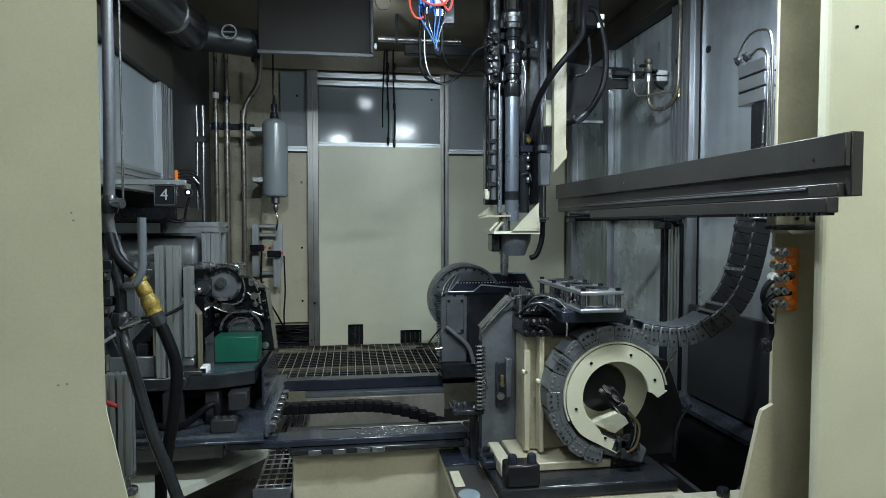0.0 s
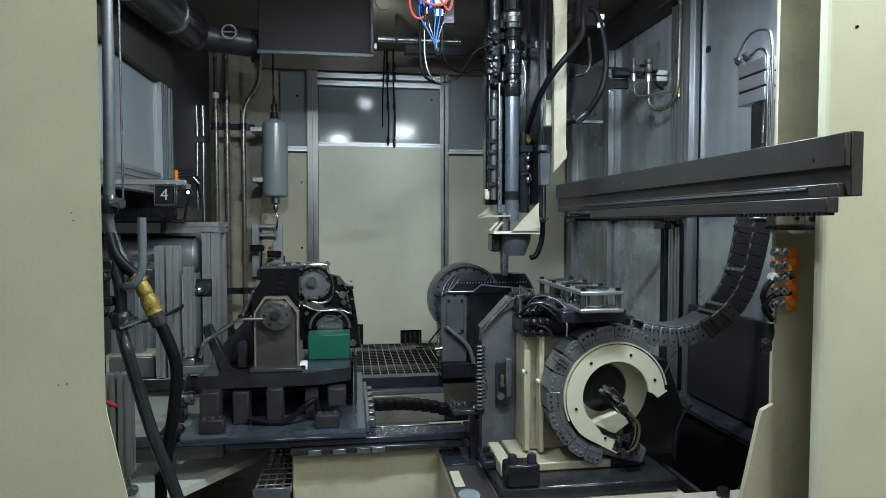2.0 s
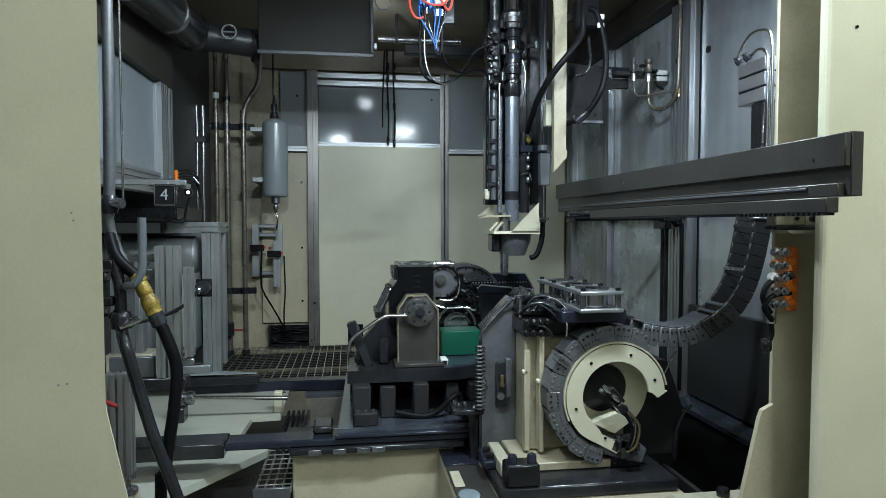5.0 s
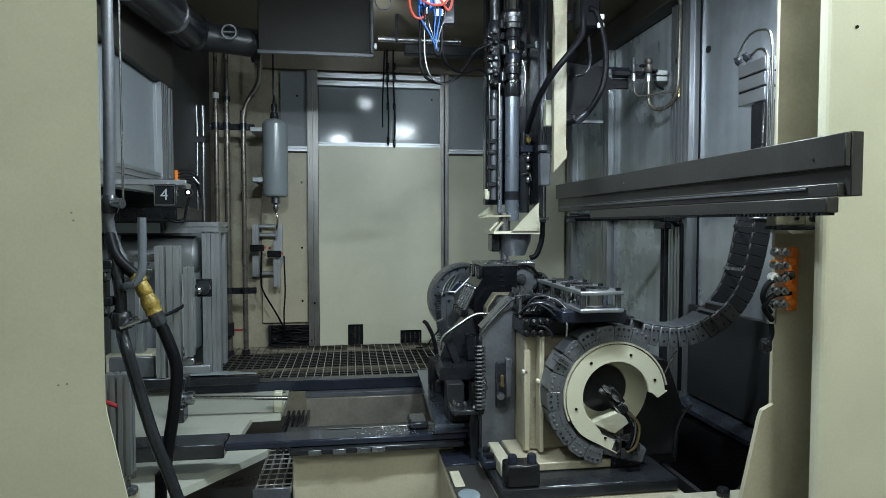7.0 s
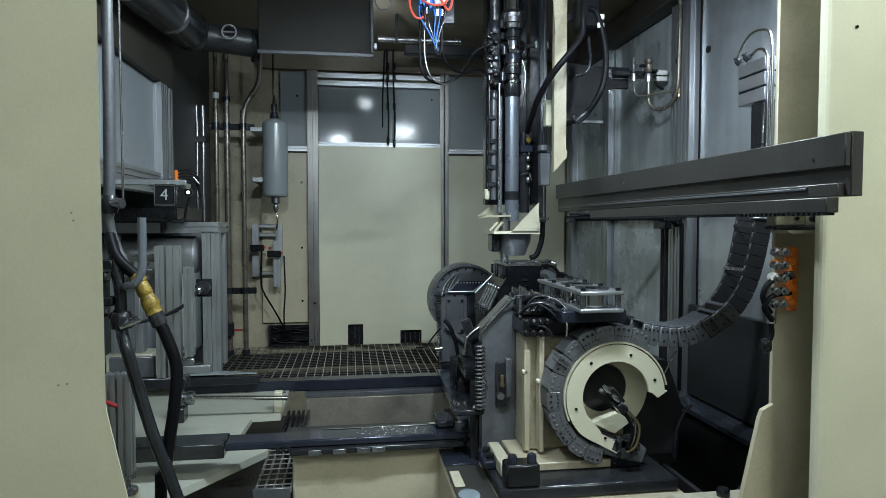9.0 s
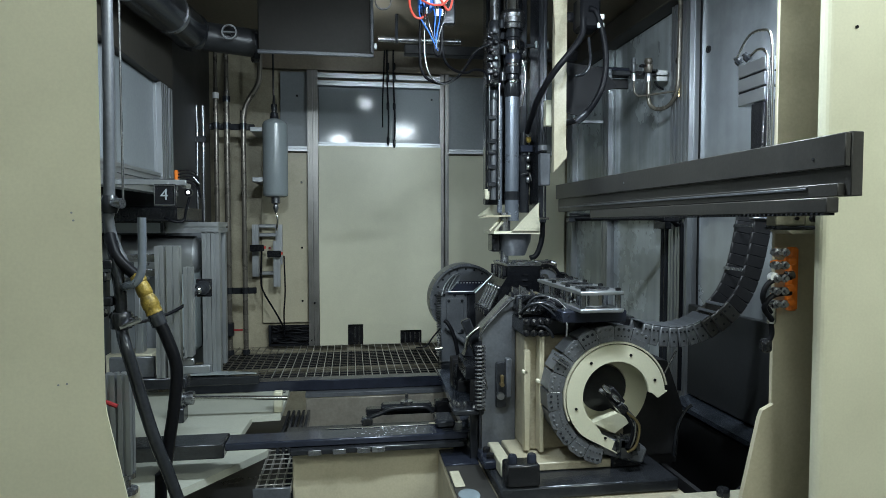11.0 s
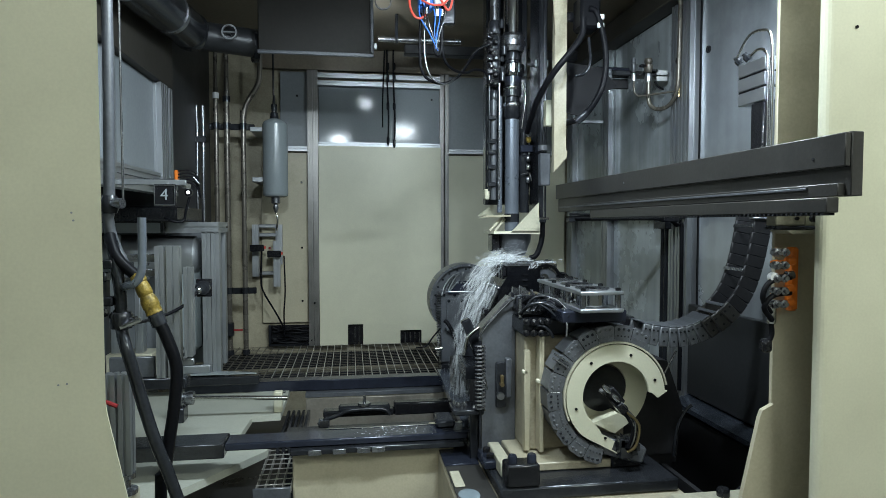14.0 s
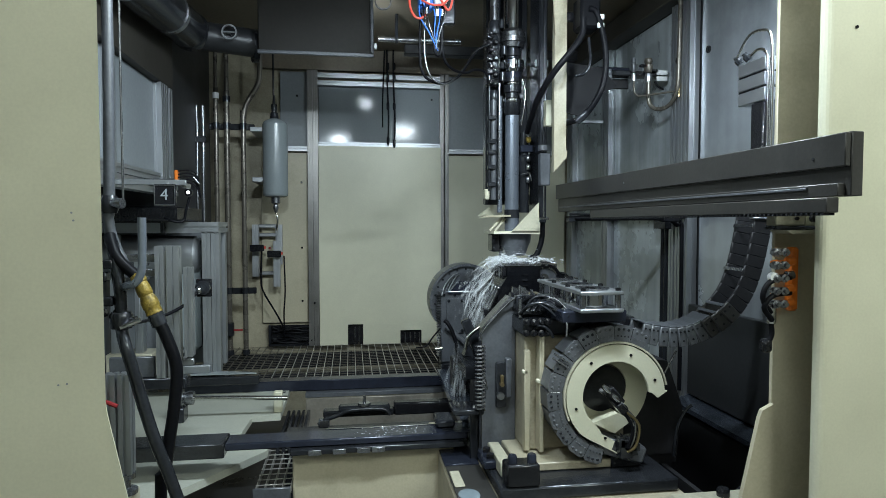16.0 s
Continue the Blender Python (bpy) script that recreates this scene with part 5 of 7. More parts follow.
    part("u_hose", G().tube([(1.478, 2.95, 2.26), (1.477, 2.95, 2.19), (1.482, 2.945, 2.145), (1.50, 2.925, 2.118), (1.525, 2.885, 2.113), (1.54, 2.83, 2.135), (1.545, 2.79, 2.20), (1.545, 2.78, 2.4), (1.545, 2.775, 2.60)], 0.0105), PIPE, v, "worn brass coloured hose")
    part("riser_tube", G().cyl((1.552, 2.79, 2.15), (1.552, 2.785, 2.60), 0.006, n=10), GOLD, v)
    part("thin_line", G().tube([(1.40, 2.95, 2.26), (1.402, 2.95, 2.21), (1.412, 2.945, 2.188), (1.44, 2.94, 2.182), (1.545, 2.82, 2.183)], 0.005), PIPE, v)
    part("wall_hose", G().tube([(1.56, 2.955, 2.22), (1.53, 2.955, 2.235), (1.515, 2.96, 2.26)], 0.005), RUBBER, v)

    m = thing("manifold_block", "grey aluminium valve manifold with stainless tubes", "manifold", (1.40, 2.05, 1.95))
    for z0, z1 in ((1.972, 2.016), (2.024, 2.068), (2.076, 2.120)):
        part("slab", G().box(1.40, 1.46, 1.955, 2.105, z0, z1, 0.002), ALU, m)
    part("core", G().box(1.404, 1.458, 1.957, 2.103, 1.974, 2.119, 0.001), BLACK, m)
    for y in (2.09, 2.04):
        part("elbow_fitting", G().rod((1.40, y, 2.125), (1.385, y + 0.01, 2.15), [(0, 0.012), (0.3, 0.014), (0.6, 0.014), (0.65, 0.009), (1, 0.009)], 8), DARK_STEEL, m)
    part("tube", G().tube([(1.385, 2.09, 2.145), (1.385, 2.02, 2.205), (1.385, 1.94, 2.20), (1.385, 1.905, 2.17), (1.385, 1.895, 2.08), (1.385, 1.895, 1.95), (1.385, 1.895, 1.66)], 0.0055), STAINLESS, m)
    part("tube", G().tube([(1.392, 2.02, 2.135), (1.39, 1.98, 2.145), (1.39, 1.94, 2.13), (1.39, 1.925, 2.08), (1.39, 1.922, 1.9), (1.39, 1.92, 1.66)], 0.0055), STAINLESS, m)
    part("tube", G().cyl((1.388, 1.91, 1.66), (1.388, 1.908, 2.10), 0.004), STAINLESS, m)
    part("cable_channel", G().box(1.40, 1.44, 1.96, 2.03, 1.62, 1.97, 0.006), BLACK, m)


hoses_above()


def cable_run():
    k = thing("cable_run", "black cable and junction box along the side wall", "cable", (1.4, 2.75, 1.57))
    part("cable", G().tube([(1.0, 2.75, 1.571), (1.2, 2.75, 1.572), (1.46, 2.75, 1.571), (1.53, 2.75, 1.54), (1.556, 2.75, 1.48), (1.556, 2.75, 0.75)], 0.011, 12), RUBBER, k)
    part("upper_line", G().tube([(1.0, 2.75, 1.590), (1.25, 2.75, 1.588), (1.46, 2.75, 1.586)], 0.005, 10), DARK_STEEL, k)
    part("junction_box", G().box(1.44, 1.52, 2.70, 2.80, 1.555, 1.60, 0.006), BLACK, k)
    part("wall_bracket", G().box(1.52, 1.555, 2.72, 2.76, 1.57, 1.59, 0.002), DARK_STEEL, k)
    part("beam_clip", G().box(0.99, 1.02, 2.73, 2.77, 1.555, 1.5715, 0.002), DARK_STEEL, k)


cable_run()


def right_fittings():
    o = thing("orange_manifold", "orange hydraulic manifold with steel fittings on the column", "manifold", (1.17, 1.47, 1.31))
    part("block", G().box(1.172, 1.200, 1.474, 1.499, 1.318, 1.487, 0.006), ORANGE, o)
    for i in range(5):
        for k in range(2):
            z = 1.475 - i * 0.033
            xx = 1.128 - k * 0.022
            part("fitting", G().rod((xx, 1.455, z), (xx, 1.425, z), [(0, 0.008), (0.4, 0.011), (0.7, 0.011), (0.75, 0.006), (1, 0.006)], 10), STEEL, o)
    for i in range(4):
        z = 1.452 - i * 0.036
        part("port", G().rod((1.165, 1.455, z), (1.105, 1.455, z - 0.006), [(0, 0.011), (0.3, 0.012), (0.35, 0.006), (0.7, 0.006), (0.75, 0.009), (1, 0.008)], 12), STEEL if i == 1 else ORANGE, o)
    part("gauge", G().cyl((1.10, 1.45, 1.412), (1.10, 1.435, 1.412), 0.012, n=18), WHITE, o)
    part("filter", G().rod((1.11, 1.46, 1.29), (1.11, 1.46, 1.35), [(0, 0.010), (0.1, 0.012), (0.9, 0.012), (1, 0.008)], 16), STAINLESS, o)
    for pts in ([(1.11, 1.46, 1.29), (1.112, 1.46, 1.26), (1.10, 1.46, 1.235)], [(1.155, 1.45, 1.41), (1.09, 1.44, 1.40), (1.07, 1.44, 1.36), (1.10, 1.45, 1.32)], [(1.155, 1.45, 1.37), (1.10, 1.44, 1.365), (1.075, 1.44, 1.335), (1.105, 1.45, 1.30)]):
        part("hose", G().tube(pts, 0.007), RUBBER, o)
    part("connector", G().box(1.085, 1.112, 1.45, 1.475, 1.215, 1.25, 0.006), BLACK, o)
    o.location.x -= 0.032
    p = thing("oil_pan", "black plastic oil pan under the wall ledge", "pan", (1.35, 2.2, 0.21))
    part("floor_sheet", G().box(1.22, 1.50, 1.86, 2.73, 0.30, 0.32, 0.003), BLACK_MATT, p)
    for y in (1.84, 2.731):
        part("end_sheet", G().prism([(1.14, 0.655), (1.57, 0.655), (1.50, 0.21), (1.20, 0.21)], y, y + 0.018), BLACK_MATT, p)
    part("side_sheet", G().prism([(1.14, 0.655), (1.158, 0.655), (1.215, 0.21), (1.20, 0.21)], 1.859, 2.73), BLACK_MATT, p)
    part("side_sheet", G().prism([(1.552, 0.655), (1.57, 0.655), (1.50, 0.21), (1.485, 0.21)], 1.859, 2.73), BLACK_MATT, p)
    part("cross_tube", G().tube([(1.17, 2.0, 0.60), (1.22, 1.98, 0.56), (1.34, 1.98, 0.60), (1.42, 2.0, 0.66)], 0.008, 10), DARK_STEEL, p)
    m = thing("motor_housing", "dull black motor housing beside the cable drum", "motor", (1.11, 2.2, 0.656))
    part("body", G().prism([(0.99, 0.657), (1.20, 0.657), (1.225, 0.86), (1.16, 1.04), (1.06, 1.05), (0.99, 0.96)], 2.14, 2.32), BLACK_MATT, m)
    part("end_cap", G().prism([(1.03, 0.70), (1.17, 0.70), (1.185, 0.86), (1.135, 0.98), (1.06, 0.985), (1.03, 0.93)], 2.115, 2.139), BLACK_MATT, m)
    part("stay_wire", G().tube([(1.085, 2.05, 0.985), (1.12, 2.05, 1.05), (1.145, 2.05, 1.095)], 0.0035, 8), STEEL, m)
    part("cable", G().tube([(1.165, 2.09, 0.70), (1.17, 2.08, 0.80), (1.195, 2.07, 0.87), (1.215, 2.06, 0.895)], 0.006, 8), DARK_STEEL, m)
    b = thing("bed_bolt", "black bolt head on the cream bed block", "bolt", (1.146, 1.757, 0.70))
    part("head", G().rod((1.146, 1.757, 0.70), (1.146, 1.757, 0.725), [(0, 0.02), (0.8, 0.02), (1, 0.016)], 12), BLACK, b)
    # clamps that hold the stand to the bed
    for x, y in ((0.545, 1.93), (0.945, 2.04)):
        c = thing("hold_down_clamp", "black steel hold-down clamp bolted to the bed", "clamp", (x, y, 0.70), "hold-down clamps")
        part("block", G().box(x - 0.055, x + 0.055, y - 0.03, y + 0.04, 0.701, 0.775, 0.006), BLACK, c)
        for dx in (-0.03, 0.035):
            part("bolt", G().rod((x + dx, y, 0.775), (x + dx, y, 0.80), [(0, 0.016), (0.7, 0.016), (1, 0.012)], 10), BLUE_STEEL, c)
    c = thing("clamp_bracket", "cream angle bracket with bolts beside the stand", "bracket", (0.52, 2.1, 0.70))
    part("plate", G().box(0.492, 0.535, 1.99, 2.2, 0.701, 0.748, 0.004), CREAM_DIRTY_DIMMED, c)
    part("foot", G().box(0.45, 0.504, 2.06, 2.18, 0.701, 0.73, 0.004), BLUE_STEEL, c)
    for y in (2.09, 2.15):
        part("bolt", bolt(G(), (0.478, y, 0.73), 0.013, 0.016), BLACK, c)
    pl = thing("wet_plate", "wet dark blue steel plate on the bed corner", "plate", (0.40, 2.0, 0.656))
    part("plate", G().box(0.337, 0.466, 2.215, 2.60, 0.656, 0.666, 0.003), BLUE_STEEL, pl)
    part("grey_sheet", G().box(0.338, 0.466, 1.865, 2.21, 0.656, 0.6625, 0.002), BEAM, pl)
    part("pale_pad", G().box(0.342, 0.378, 2.02, 2.15, 0.663, 0.669, 0.003), CREAM_DIRTY_DIMMED, pl)
    part("puddle", G().sphere((0.380, 1.965, 0.6625), 0.036, 10, (1, 1.25, 0.07)), PUDDLE, pl, "pool of bluish coolant")


right_fittings()


# ---------------------------------------------------------------- rear drum behind the stand
def rear_drum():
    cx, cz = 0.62, 1.13
    d = thing("rear_drum", "grey rear drum with cable chain and a slotted cover", "drum", (cx, 3.35, 0.72))
    part("shell", G().ring((cx, cz), 0.10, 0.185, 3.32, 3.44, 0, 360, 48), GREY_CAST, d)
    for i in range(15):
        a = 18 + i * 16
        part("chain_link", G().ring((cx, cz), 0.1855, 0.199, 3.30, 3.44, a, a + 15.2, 90), GREY_CAST, d)
        x, z = cx + 0.170 * math.cos(radians(a + 8)), cz + 0.170 * math.sin(radians(a + 8))
        part("link_rivet", disc_y(G(), x, 3.32, z, 0.006, 0.004, 8), DARK_STEEL, d)
    part("face", G().box(0.475, 0.62, 3.27, 3.33, 0.80, 1.19, 0.008), GREY_CAST, d)
    part("rear_case", G().box(0.62, 0.95, 3.27, 3.40, 0.80, 1.18, 0.01), DARK_STEEL, d)
    c0, c1, c2, c3 = (0.515, 3.26, 1.18), (0.985, 3.26, 1.186), (0.965, 3.36, 1.268), (0.622, 3.36, 1.269)
    low = [(x, y, z - 0.01) for x, y, z in (c0, c1, c2, c3)]
    part("sloped_cover", G().add([c0, c1, c2, c3] + low, [[0, 1, 2, 3], [4, 5, 6, 7], [0, 1, 5, 4], [1, 2, 6, 5], [2, 3, 7, 6], [3, 0, 4, 7]]), BLUE_STEEL, d)
    up = Vector((0, -0.002, 0.003))
    for p, q in ((c3, c2), (c3, c0), (c0, (0.65, 3.26, 1.181)), ((0.65, 3.26, 1.181), (0.70, 3.295, 1.212)), ((0.70, 3.295, 1.212), c1), (c1, c2)):
        part("cover_edge", G().cyl(Vector(p) + up, Vector(q) + up, 0.0042, n=8), ALU, d)
    for k in range(3):
        part("arc_tube", G().tube([(0.478 + 0.016 * k, 3.25, 1.165 + 0.008 * k), (0.497 + 0.016 * k, 3.27, 1.215), (0.54 + 0.012 * k, 3.30, 1.262), (0.60, 3.34, 1.285 - 0.004 * k)], 0.0035, 8), ALU if k != 1 else STEEL, d)
    part("face_plate", G().box(0.505, 0.60, 3.258, 3.269, 0.96, 1.15, 0.004), GREY_CAST, d)
    for i in range(24):
        part("cover_stud", G().sphere((0.575 + i * 0.0165, 3.305, 1.226), 0.0046, 5), ALU, d)
    for i in range(26):
        z = 0.84 + i * 0.0135
        part("chain_tooth", G().box(0.455, 0.476, 3.26, 3.30, z, z + 0.007, 0.002), STEEL, d)
    for x, z in ((0.517, 1.135), (0.588, 1.135), (0.517, 0.975), (0.588, 0.975), (0.55, 1.165), (0.492, 1.165), (0.61, 1.165)):
        part("face_bolt", bolt(G(), (x, 3.258 if z < 1.15 else 3.27, z), 0.008, 0.006, "y"), DARK_STEEL, d)
    part("drop_hose", G().tube([(0.50, 3.25, 1.0), (0.56, 3.24, 0.95), (0.62, 3.24, 0.89), (0.65, 3.24, 0.80)], 0.012), CHAIN, d)
    part("side_cable", G().tube([(0.47, 3.25, 0.99), (0.42, 3.2, 0.95), (0.38, 3.12, 0.925), (0.33, 3.15, 0.91)], 0.004), RUBBER, d)
    part("side_connector", G().cyl((0.42, 3.1, 0.912), (0.46, 3.1, 0.915), 0.008, n=10), STAINLESS, d)
    part("pedestal", G().box(0.48, 0.95, 3.27, 3.42, 0.71, 0.80, 0.01), DARK_STEEL, d)
    # coil spring beside the guard plate
    s = thing("coil_spring", "steel coil spring beside the guard plate", "spring", (0.497, 2.42, 0.80))
    pts = []
    for i in range(17 * 8):
        a = i * 2 * math.pi / 8
        pts.append((0.470 + 0.017 * math.cos(a), 2.22 + 0.017 * math.sin(a), 0.86 + i * 0.0018))
    part("coil", G().tube(pts, 0.0045, 6, 1), STEEL, s)
    part("core", G().cyl((0.470, 2.22, 0.72), (0.470, 2.22, 1.12), 0.006, n=10), DARK_STEEL, s)
    v = thing("floor_valve", "small wet brass and steel valve cluster on the bed", "valve", (0.44, 2.40, 0.742))
    rng = random.Random(11)
    for i in range(6):
        x, y = 0.38 + rng.random() * 0.09, 2.23 + rng.random() * 0.06
        part("fitting", G().rod((x, y, 0.86), (x, y, 0.872 + rng.random() * 0.012), [(0, 0.006), (0.5, 0.009), (1, 0.005)], 8), STEEL, v)
    part("mount", G().box(0.37, 0.485, 2.22, 2.34, 0.842, 0.862, 0.004), DARK_STEEL, v)
    part("mount_post", G().box(0.44, 0.47, 2.26, 2.30, 0.656, 0.841, 0.004), DARK_STEEL, v)


rear_drum()


def clamp_arm():
    c = thing("transfer_clamp", "black clamp arm sliding under the grating", "clamp", (0.02, 2.93, 0.60))
    part("bar", G().box(-0.13, 0.20, 2.90, 2.96, 0.645, 0.675, 0.006), BLACK, c)
    part("body", G().box(-0.06, 0.18, 2.88, 2.94, 0.66, 0.70, 0.01), DARK_STEEL, c)
    part("tail", G().box(0.20, 0.52, 2.91, 2.96, 0.64, 0.70, 0.006), BLACK, c)
    part("knob", G().rod((0.06, 2.9, 0.70), (0.06, 2.9, 0.745), [(0, 0.03), (0.25, 0.03), (0.3, 0.008), (1, 0.007)], 12), STEEL, c)
    part("finger", G().tube([(-0.15, 2.87, 0.625), (-0.12, 2.87, 0.645), (-0.06, 2.87, 0.665), (0.0, 2.87, 0.685), (0.14, 2.87, 0.685), (0.18, 2.87, 0.66)], 0.010), DARK_STEEL, c)
    part("jaw", G().box(-0.15, -0.10, 2.86, 2.90, 0.61, 0.65, 0.006), STEEL, c)
    return c


CLAMP = clamp_arm()


def drag_chain():
    c = thing("drag_chain", "black drag chain curved under the grating", "cable chain", (0.1, 2.9, 0.55))
    n = 18
    for i in range(n):
        u = i / (n - 1)
        x = -0.30 + u * 0.72
        z = 0.695 - 0.10 * max(0, (u - 0.45) / 0.55) ** 2
        part("link", G().box(-0.023, 0.023, 0, 0.06, -0.024, 0.024, 0.006, pose(x, 2.88, z, 0, 20 * max(0, u - 0.45), 0)), RUBBER, c)
    return c


DRAG = drag_chain()


# ---------------------------------------------------------------- pipes, ducts and vessel at the rear left
def rear_left():
    d = thing("extraction_duct", "dark metal extraction duct with an elbow", "duct", (-0.75, 3.2, 2.35))
    part("sloping_duct", G().cyl((-0.80, 1.9, 2.40), (-0.775, 3.2, 2.49), 0.090, n=32), DARK_STEEL, d)
    part("elbow", G().sphere((-0.77, 3.24, 2.49), 0.096, 12), DARK_STEEL, d)
    part("cross_duct", G().cyl((-0.76, 3.26, 2.48), (-0.46, 3.36, 2.475), 0.070, n=28), DARK_SHEET, d)
    part("flange", G().cyl((-0.49, 3.35, 2.46), (-0.465, 3.358, 2.46), 0.082, n=28), DARK_STEEL, d)
    for u in (0.35, 0.75):
        p = Vector((-0.80, 1.9, 2.40)).lerp(Vector((-0.775, 3.2, 2.49)), u)
        part("band", G().cyl(p, p + Vector((0.001, 0.03, 0.002)), 0.094, n=32), STEEL, d)
    part("handwheel", G().ring((-0.58, 2.485), 0.030, 0.037, 3.20, 3.212, n=28).box(-0.61, -0.55, 3.202, 3.21, 2.481, 2.489), ALU, d)
    part("wheel_stem", G().cyl((-0.58, 3.21, 2.485), (-0.58, 3.30, 2.475), 0.008), STEEL, d)
    b = thing("ceiling_box", "dark sheet metal box duct under the ceiling", "duct", (-0.16, 3.4, 2.38))
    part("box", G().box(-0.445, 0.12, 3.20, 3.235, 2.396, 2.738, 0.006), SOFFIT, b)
    part("bottom_edge", G().box(-0.445, 0.122, 3.185, 3.199, 2.384, 2.402, 0.002), GREY_CAST, b)
    part("side_edge", G().box(0.106, 0.122, 3.18, 3.199, 2.403, 2.738, 0.002), GREY_CAST, b)
    part("hanger", G().box(0.122, 0.14, 3.2, 3.22, 2.43, 2.46), ALU, b)
    l = thing("tube_lamp", "slim steel tube bar hung below the ceiling", "bar", (0.32, 3.6, 2.58))
    part("tube", G().cyl((0.165, 3.6, 2.596), (0.64, 3.6, 2.600), 0.016, n=18), STEEL, l)
    part("clip", G().box(0.26, 0.275, 3.58, 3.62, 2.58, 2.738, 0.002), DARK_STEEL, l)
    part("clip", G().box(0.52, 0.535, 3.58, 3.62, 2.58, 2.738, 0.002), DARK_STEEL, l)
    cb = thing("ceiling_beam", "dark steel crossbeam below the enclosure ceiling", "beam", (0.9, 4.2, 2.62))
    part("beam", G().box(0.35, 1.5, 4.0, 4.08, 2.63, 2.69, 0.004), DARK_SHEET, cb)
    r = thing("hanging_ring", "steel ring hook under the ceiling", "hook", (0.15, 3.0, 2.45))
    part("ring", G().ring((0.16, 2.60), 0.034, 0.040, 3.0, 3.008, n=32), STEEL, r)
    part("stem", G().cyl((0.16, 3.004, 2.638), (0.16, 3.004, 2.74), 0.006), STEEL, r)

    # upright pipes
    for x, y, z0, z1, rad in ((-0.83, 4.1, 0.72, 2.33, 0.015), (-0.765, 4.1, 0.72, 2.31, 0.018), (-0.665, 4.1, 0.72, 2.20, 0.016)):
        p = thing("upright_pipe", "brownish steel pipe rising along the cream wall", "pipe", (x, y, z0), "upright pipes")
        pts = [(x, y, z0), (x, y, z1 - 0.05), (x, y, z1)]
        if x > -0.7:
            pts += [(x + 0.02, y, z1 + 0.1), (x + 0.09, y, z1 + 0.22), (x + 0.105, y, z1 + 0.32), (x + 0.105, y, z1 + 0.50)]
        part("tube", G().tube(pts, rad, 14), PIPE, p)
        for z in (2.16, 1.12):
            part("collar", G().cyl((x, y, z - 0.02), (x, y, z + 0.02), rad * 1.35, n=16), DARK_STEEL, p)
        if x < -0.7:
            part("union", G().rod((x, y, z1), (x, y, z1 + 0.07), [(0, rad * 1.3), (0.5, rad * 1.3), (0.55, rad * 0.9), (1, rad * 0.9)], 14), DARK_STEEL if x > -0.8 else WHITE, p)
            part("upper_tube", G().cyl((x, y, z1 + 0.07), (x, y, 2.735), rad * 0.8, n=14), PIPE, p)
        part("foot", G().cyl((x, y, 0.709), (x, y, 0.74), rad * 1.5, n=16), DARK_STEEL, p)
    k = thing("pipe_clamp", "dark steel pipe clamp bar on the wall", "clamp", (-0.74, 4.13, 2.13), "pipe clamp bars")
    part("bar", G().box(-0.88, -0.60, 4.125, 4.145, 2.14, 2.18, 0.004), DARK_STEEL, k)
    k2 = copy_thing(k, pose(-0.74, 4.13, 1.085))
    BASE[k2.name] = Vector((-0.74, 4.13, 1.085))
    rv = thing("red_valve_lever", "red valve lever on an upright pipe", "lever", (-0.70, 4.06, 0.86))
    part("lever", G().box(-0.755, -0.675, 4.05, 4.062, 0.868, 0.880, 0.003), RED, rv)
    part("valve", G().cyl((-0.765, 4.06, 0.84), (-0.765, 4.06, 0.92), 0.036, n=16), DARK_STEEL, rv)
    for x in (-0.924, -0.888):
        t = thing("thin_pipe", "thin steel pipe pair at the side wall", "pipe", (x, 4.0, 1.5), "thin wall pipes")
        part("tube", G().tube([(x, 4.0, 1.50), (x, 4.0, 1.8), (x + 0.003, 4.0, 2.1), (x, 4.0, 2.265)], 0.010), STEEL, t)
        part("clip", G().box(x - 0.02, x + 0.02, 3.985, 4.02, 2.04, 2.08, 0.003), DARK_STEEL, t)
    v = thing("pressure_vessel", "light grey painted pressure vessel hung on the wall", "vessel", (-0.47, 4.1, 1.60))
    g = G().cyl((-0.47, 4.1, 1.735), (-0.47, 4.1, 2.175), 0.078, n=36, caps=False)
    g.rod((-0.47, 4.1, 2.175), (-0.47, 4.1, 2.215), [(0, 0.078), (0.4, 0.070), (0.75, 0.048), (1, 0.02)], 36)
    g.rod((-0.47, 4.1, 1.735), (-0.47, 4.1, 1.715), [(0, 0.078), (0.6, 0.074), (1, 0.06)], 36)
    part("shell", g, VESSEL, v)
    part("top_valve", G().rod((-0.475, 4.1, 2.212), (-0.475, 4.1, 2.36), [(0, 0.028), (0.25, 0.024), (0.3, 0.016), (0.6, 0.020), (0.65, 0.010), (1, 0.008)], 16), DARK_STEEL, v)
    part("hanger_rod", G().cyl((-0.478, 4.1, 2.36), (-0.478, 4.1, 2.735), 0.006), DARK_STEEL, v)
    part("drain_valve", G().rod((-0.47, 4.1, 1.62), (-0.47, 4.1, 1.716), [(0, 0.01), (0.3, 0.018), (0.5, 0.014), (0.6, 0.028), (1, 0.028)], 16), STEEL, v)
    part("strap", G().box(-0.62, -0.545, 4.07, 4.39, 2.125, 2.155, 0.003), ALU, v)
    part("strap", G().box(-0.61, -0.545, 4.07, 4.39, 1.81, 1.84, 0.003), ALU, v)
    part("drain_tube", G().tube([(-0.47, 4.1, 1.62), (-0.46, 4.1, 1.57), (-0.47, 4.12, 1.50)], 0.006), STAINLESS, v)
    # small frame with air valves
    f = thing("air_valve_station", "small aluminium frame with red and black air valves", "frame", (-0.55, 4.33, 1.13))
    for x, z0, z1 in ((-0.632, 1.19, 1.54), (-0.478, 1.27, 1.54)):
        part("upright", profile(G(), (x, 4.34, z0), (x, 4.34, z1), 0.042, 0.045), ALU, f)
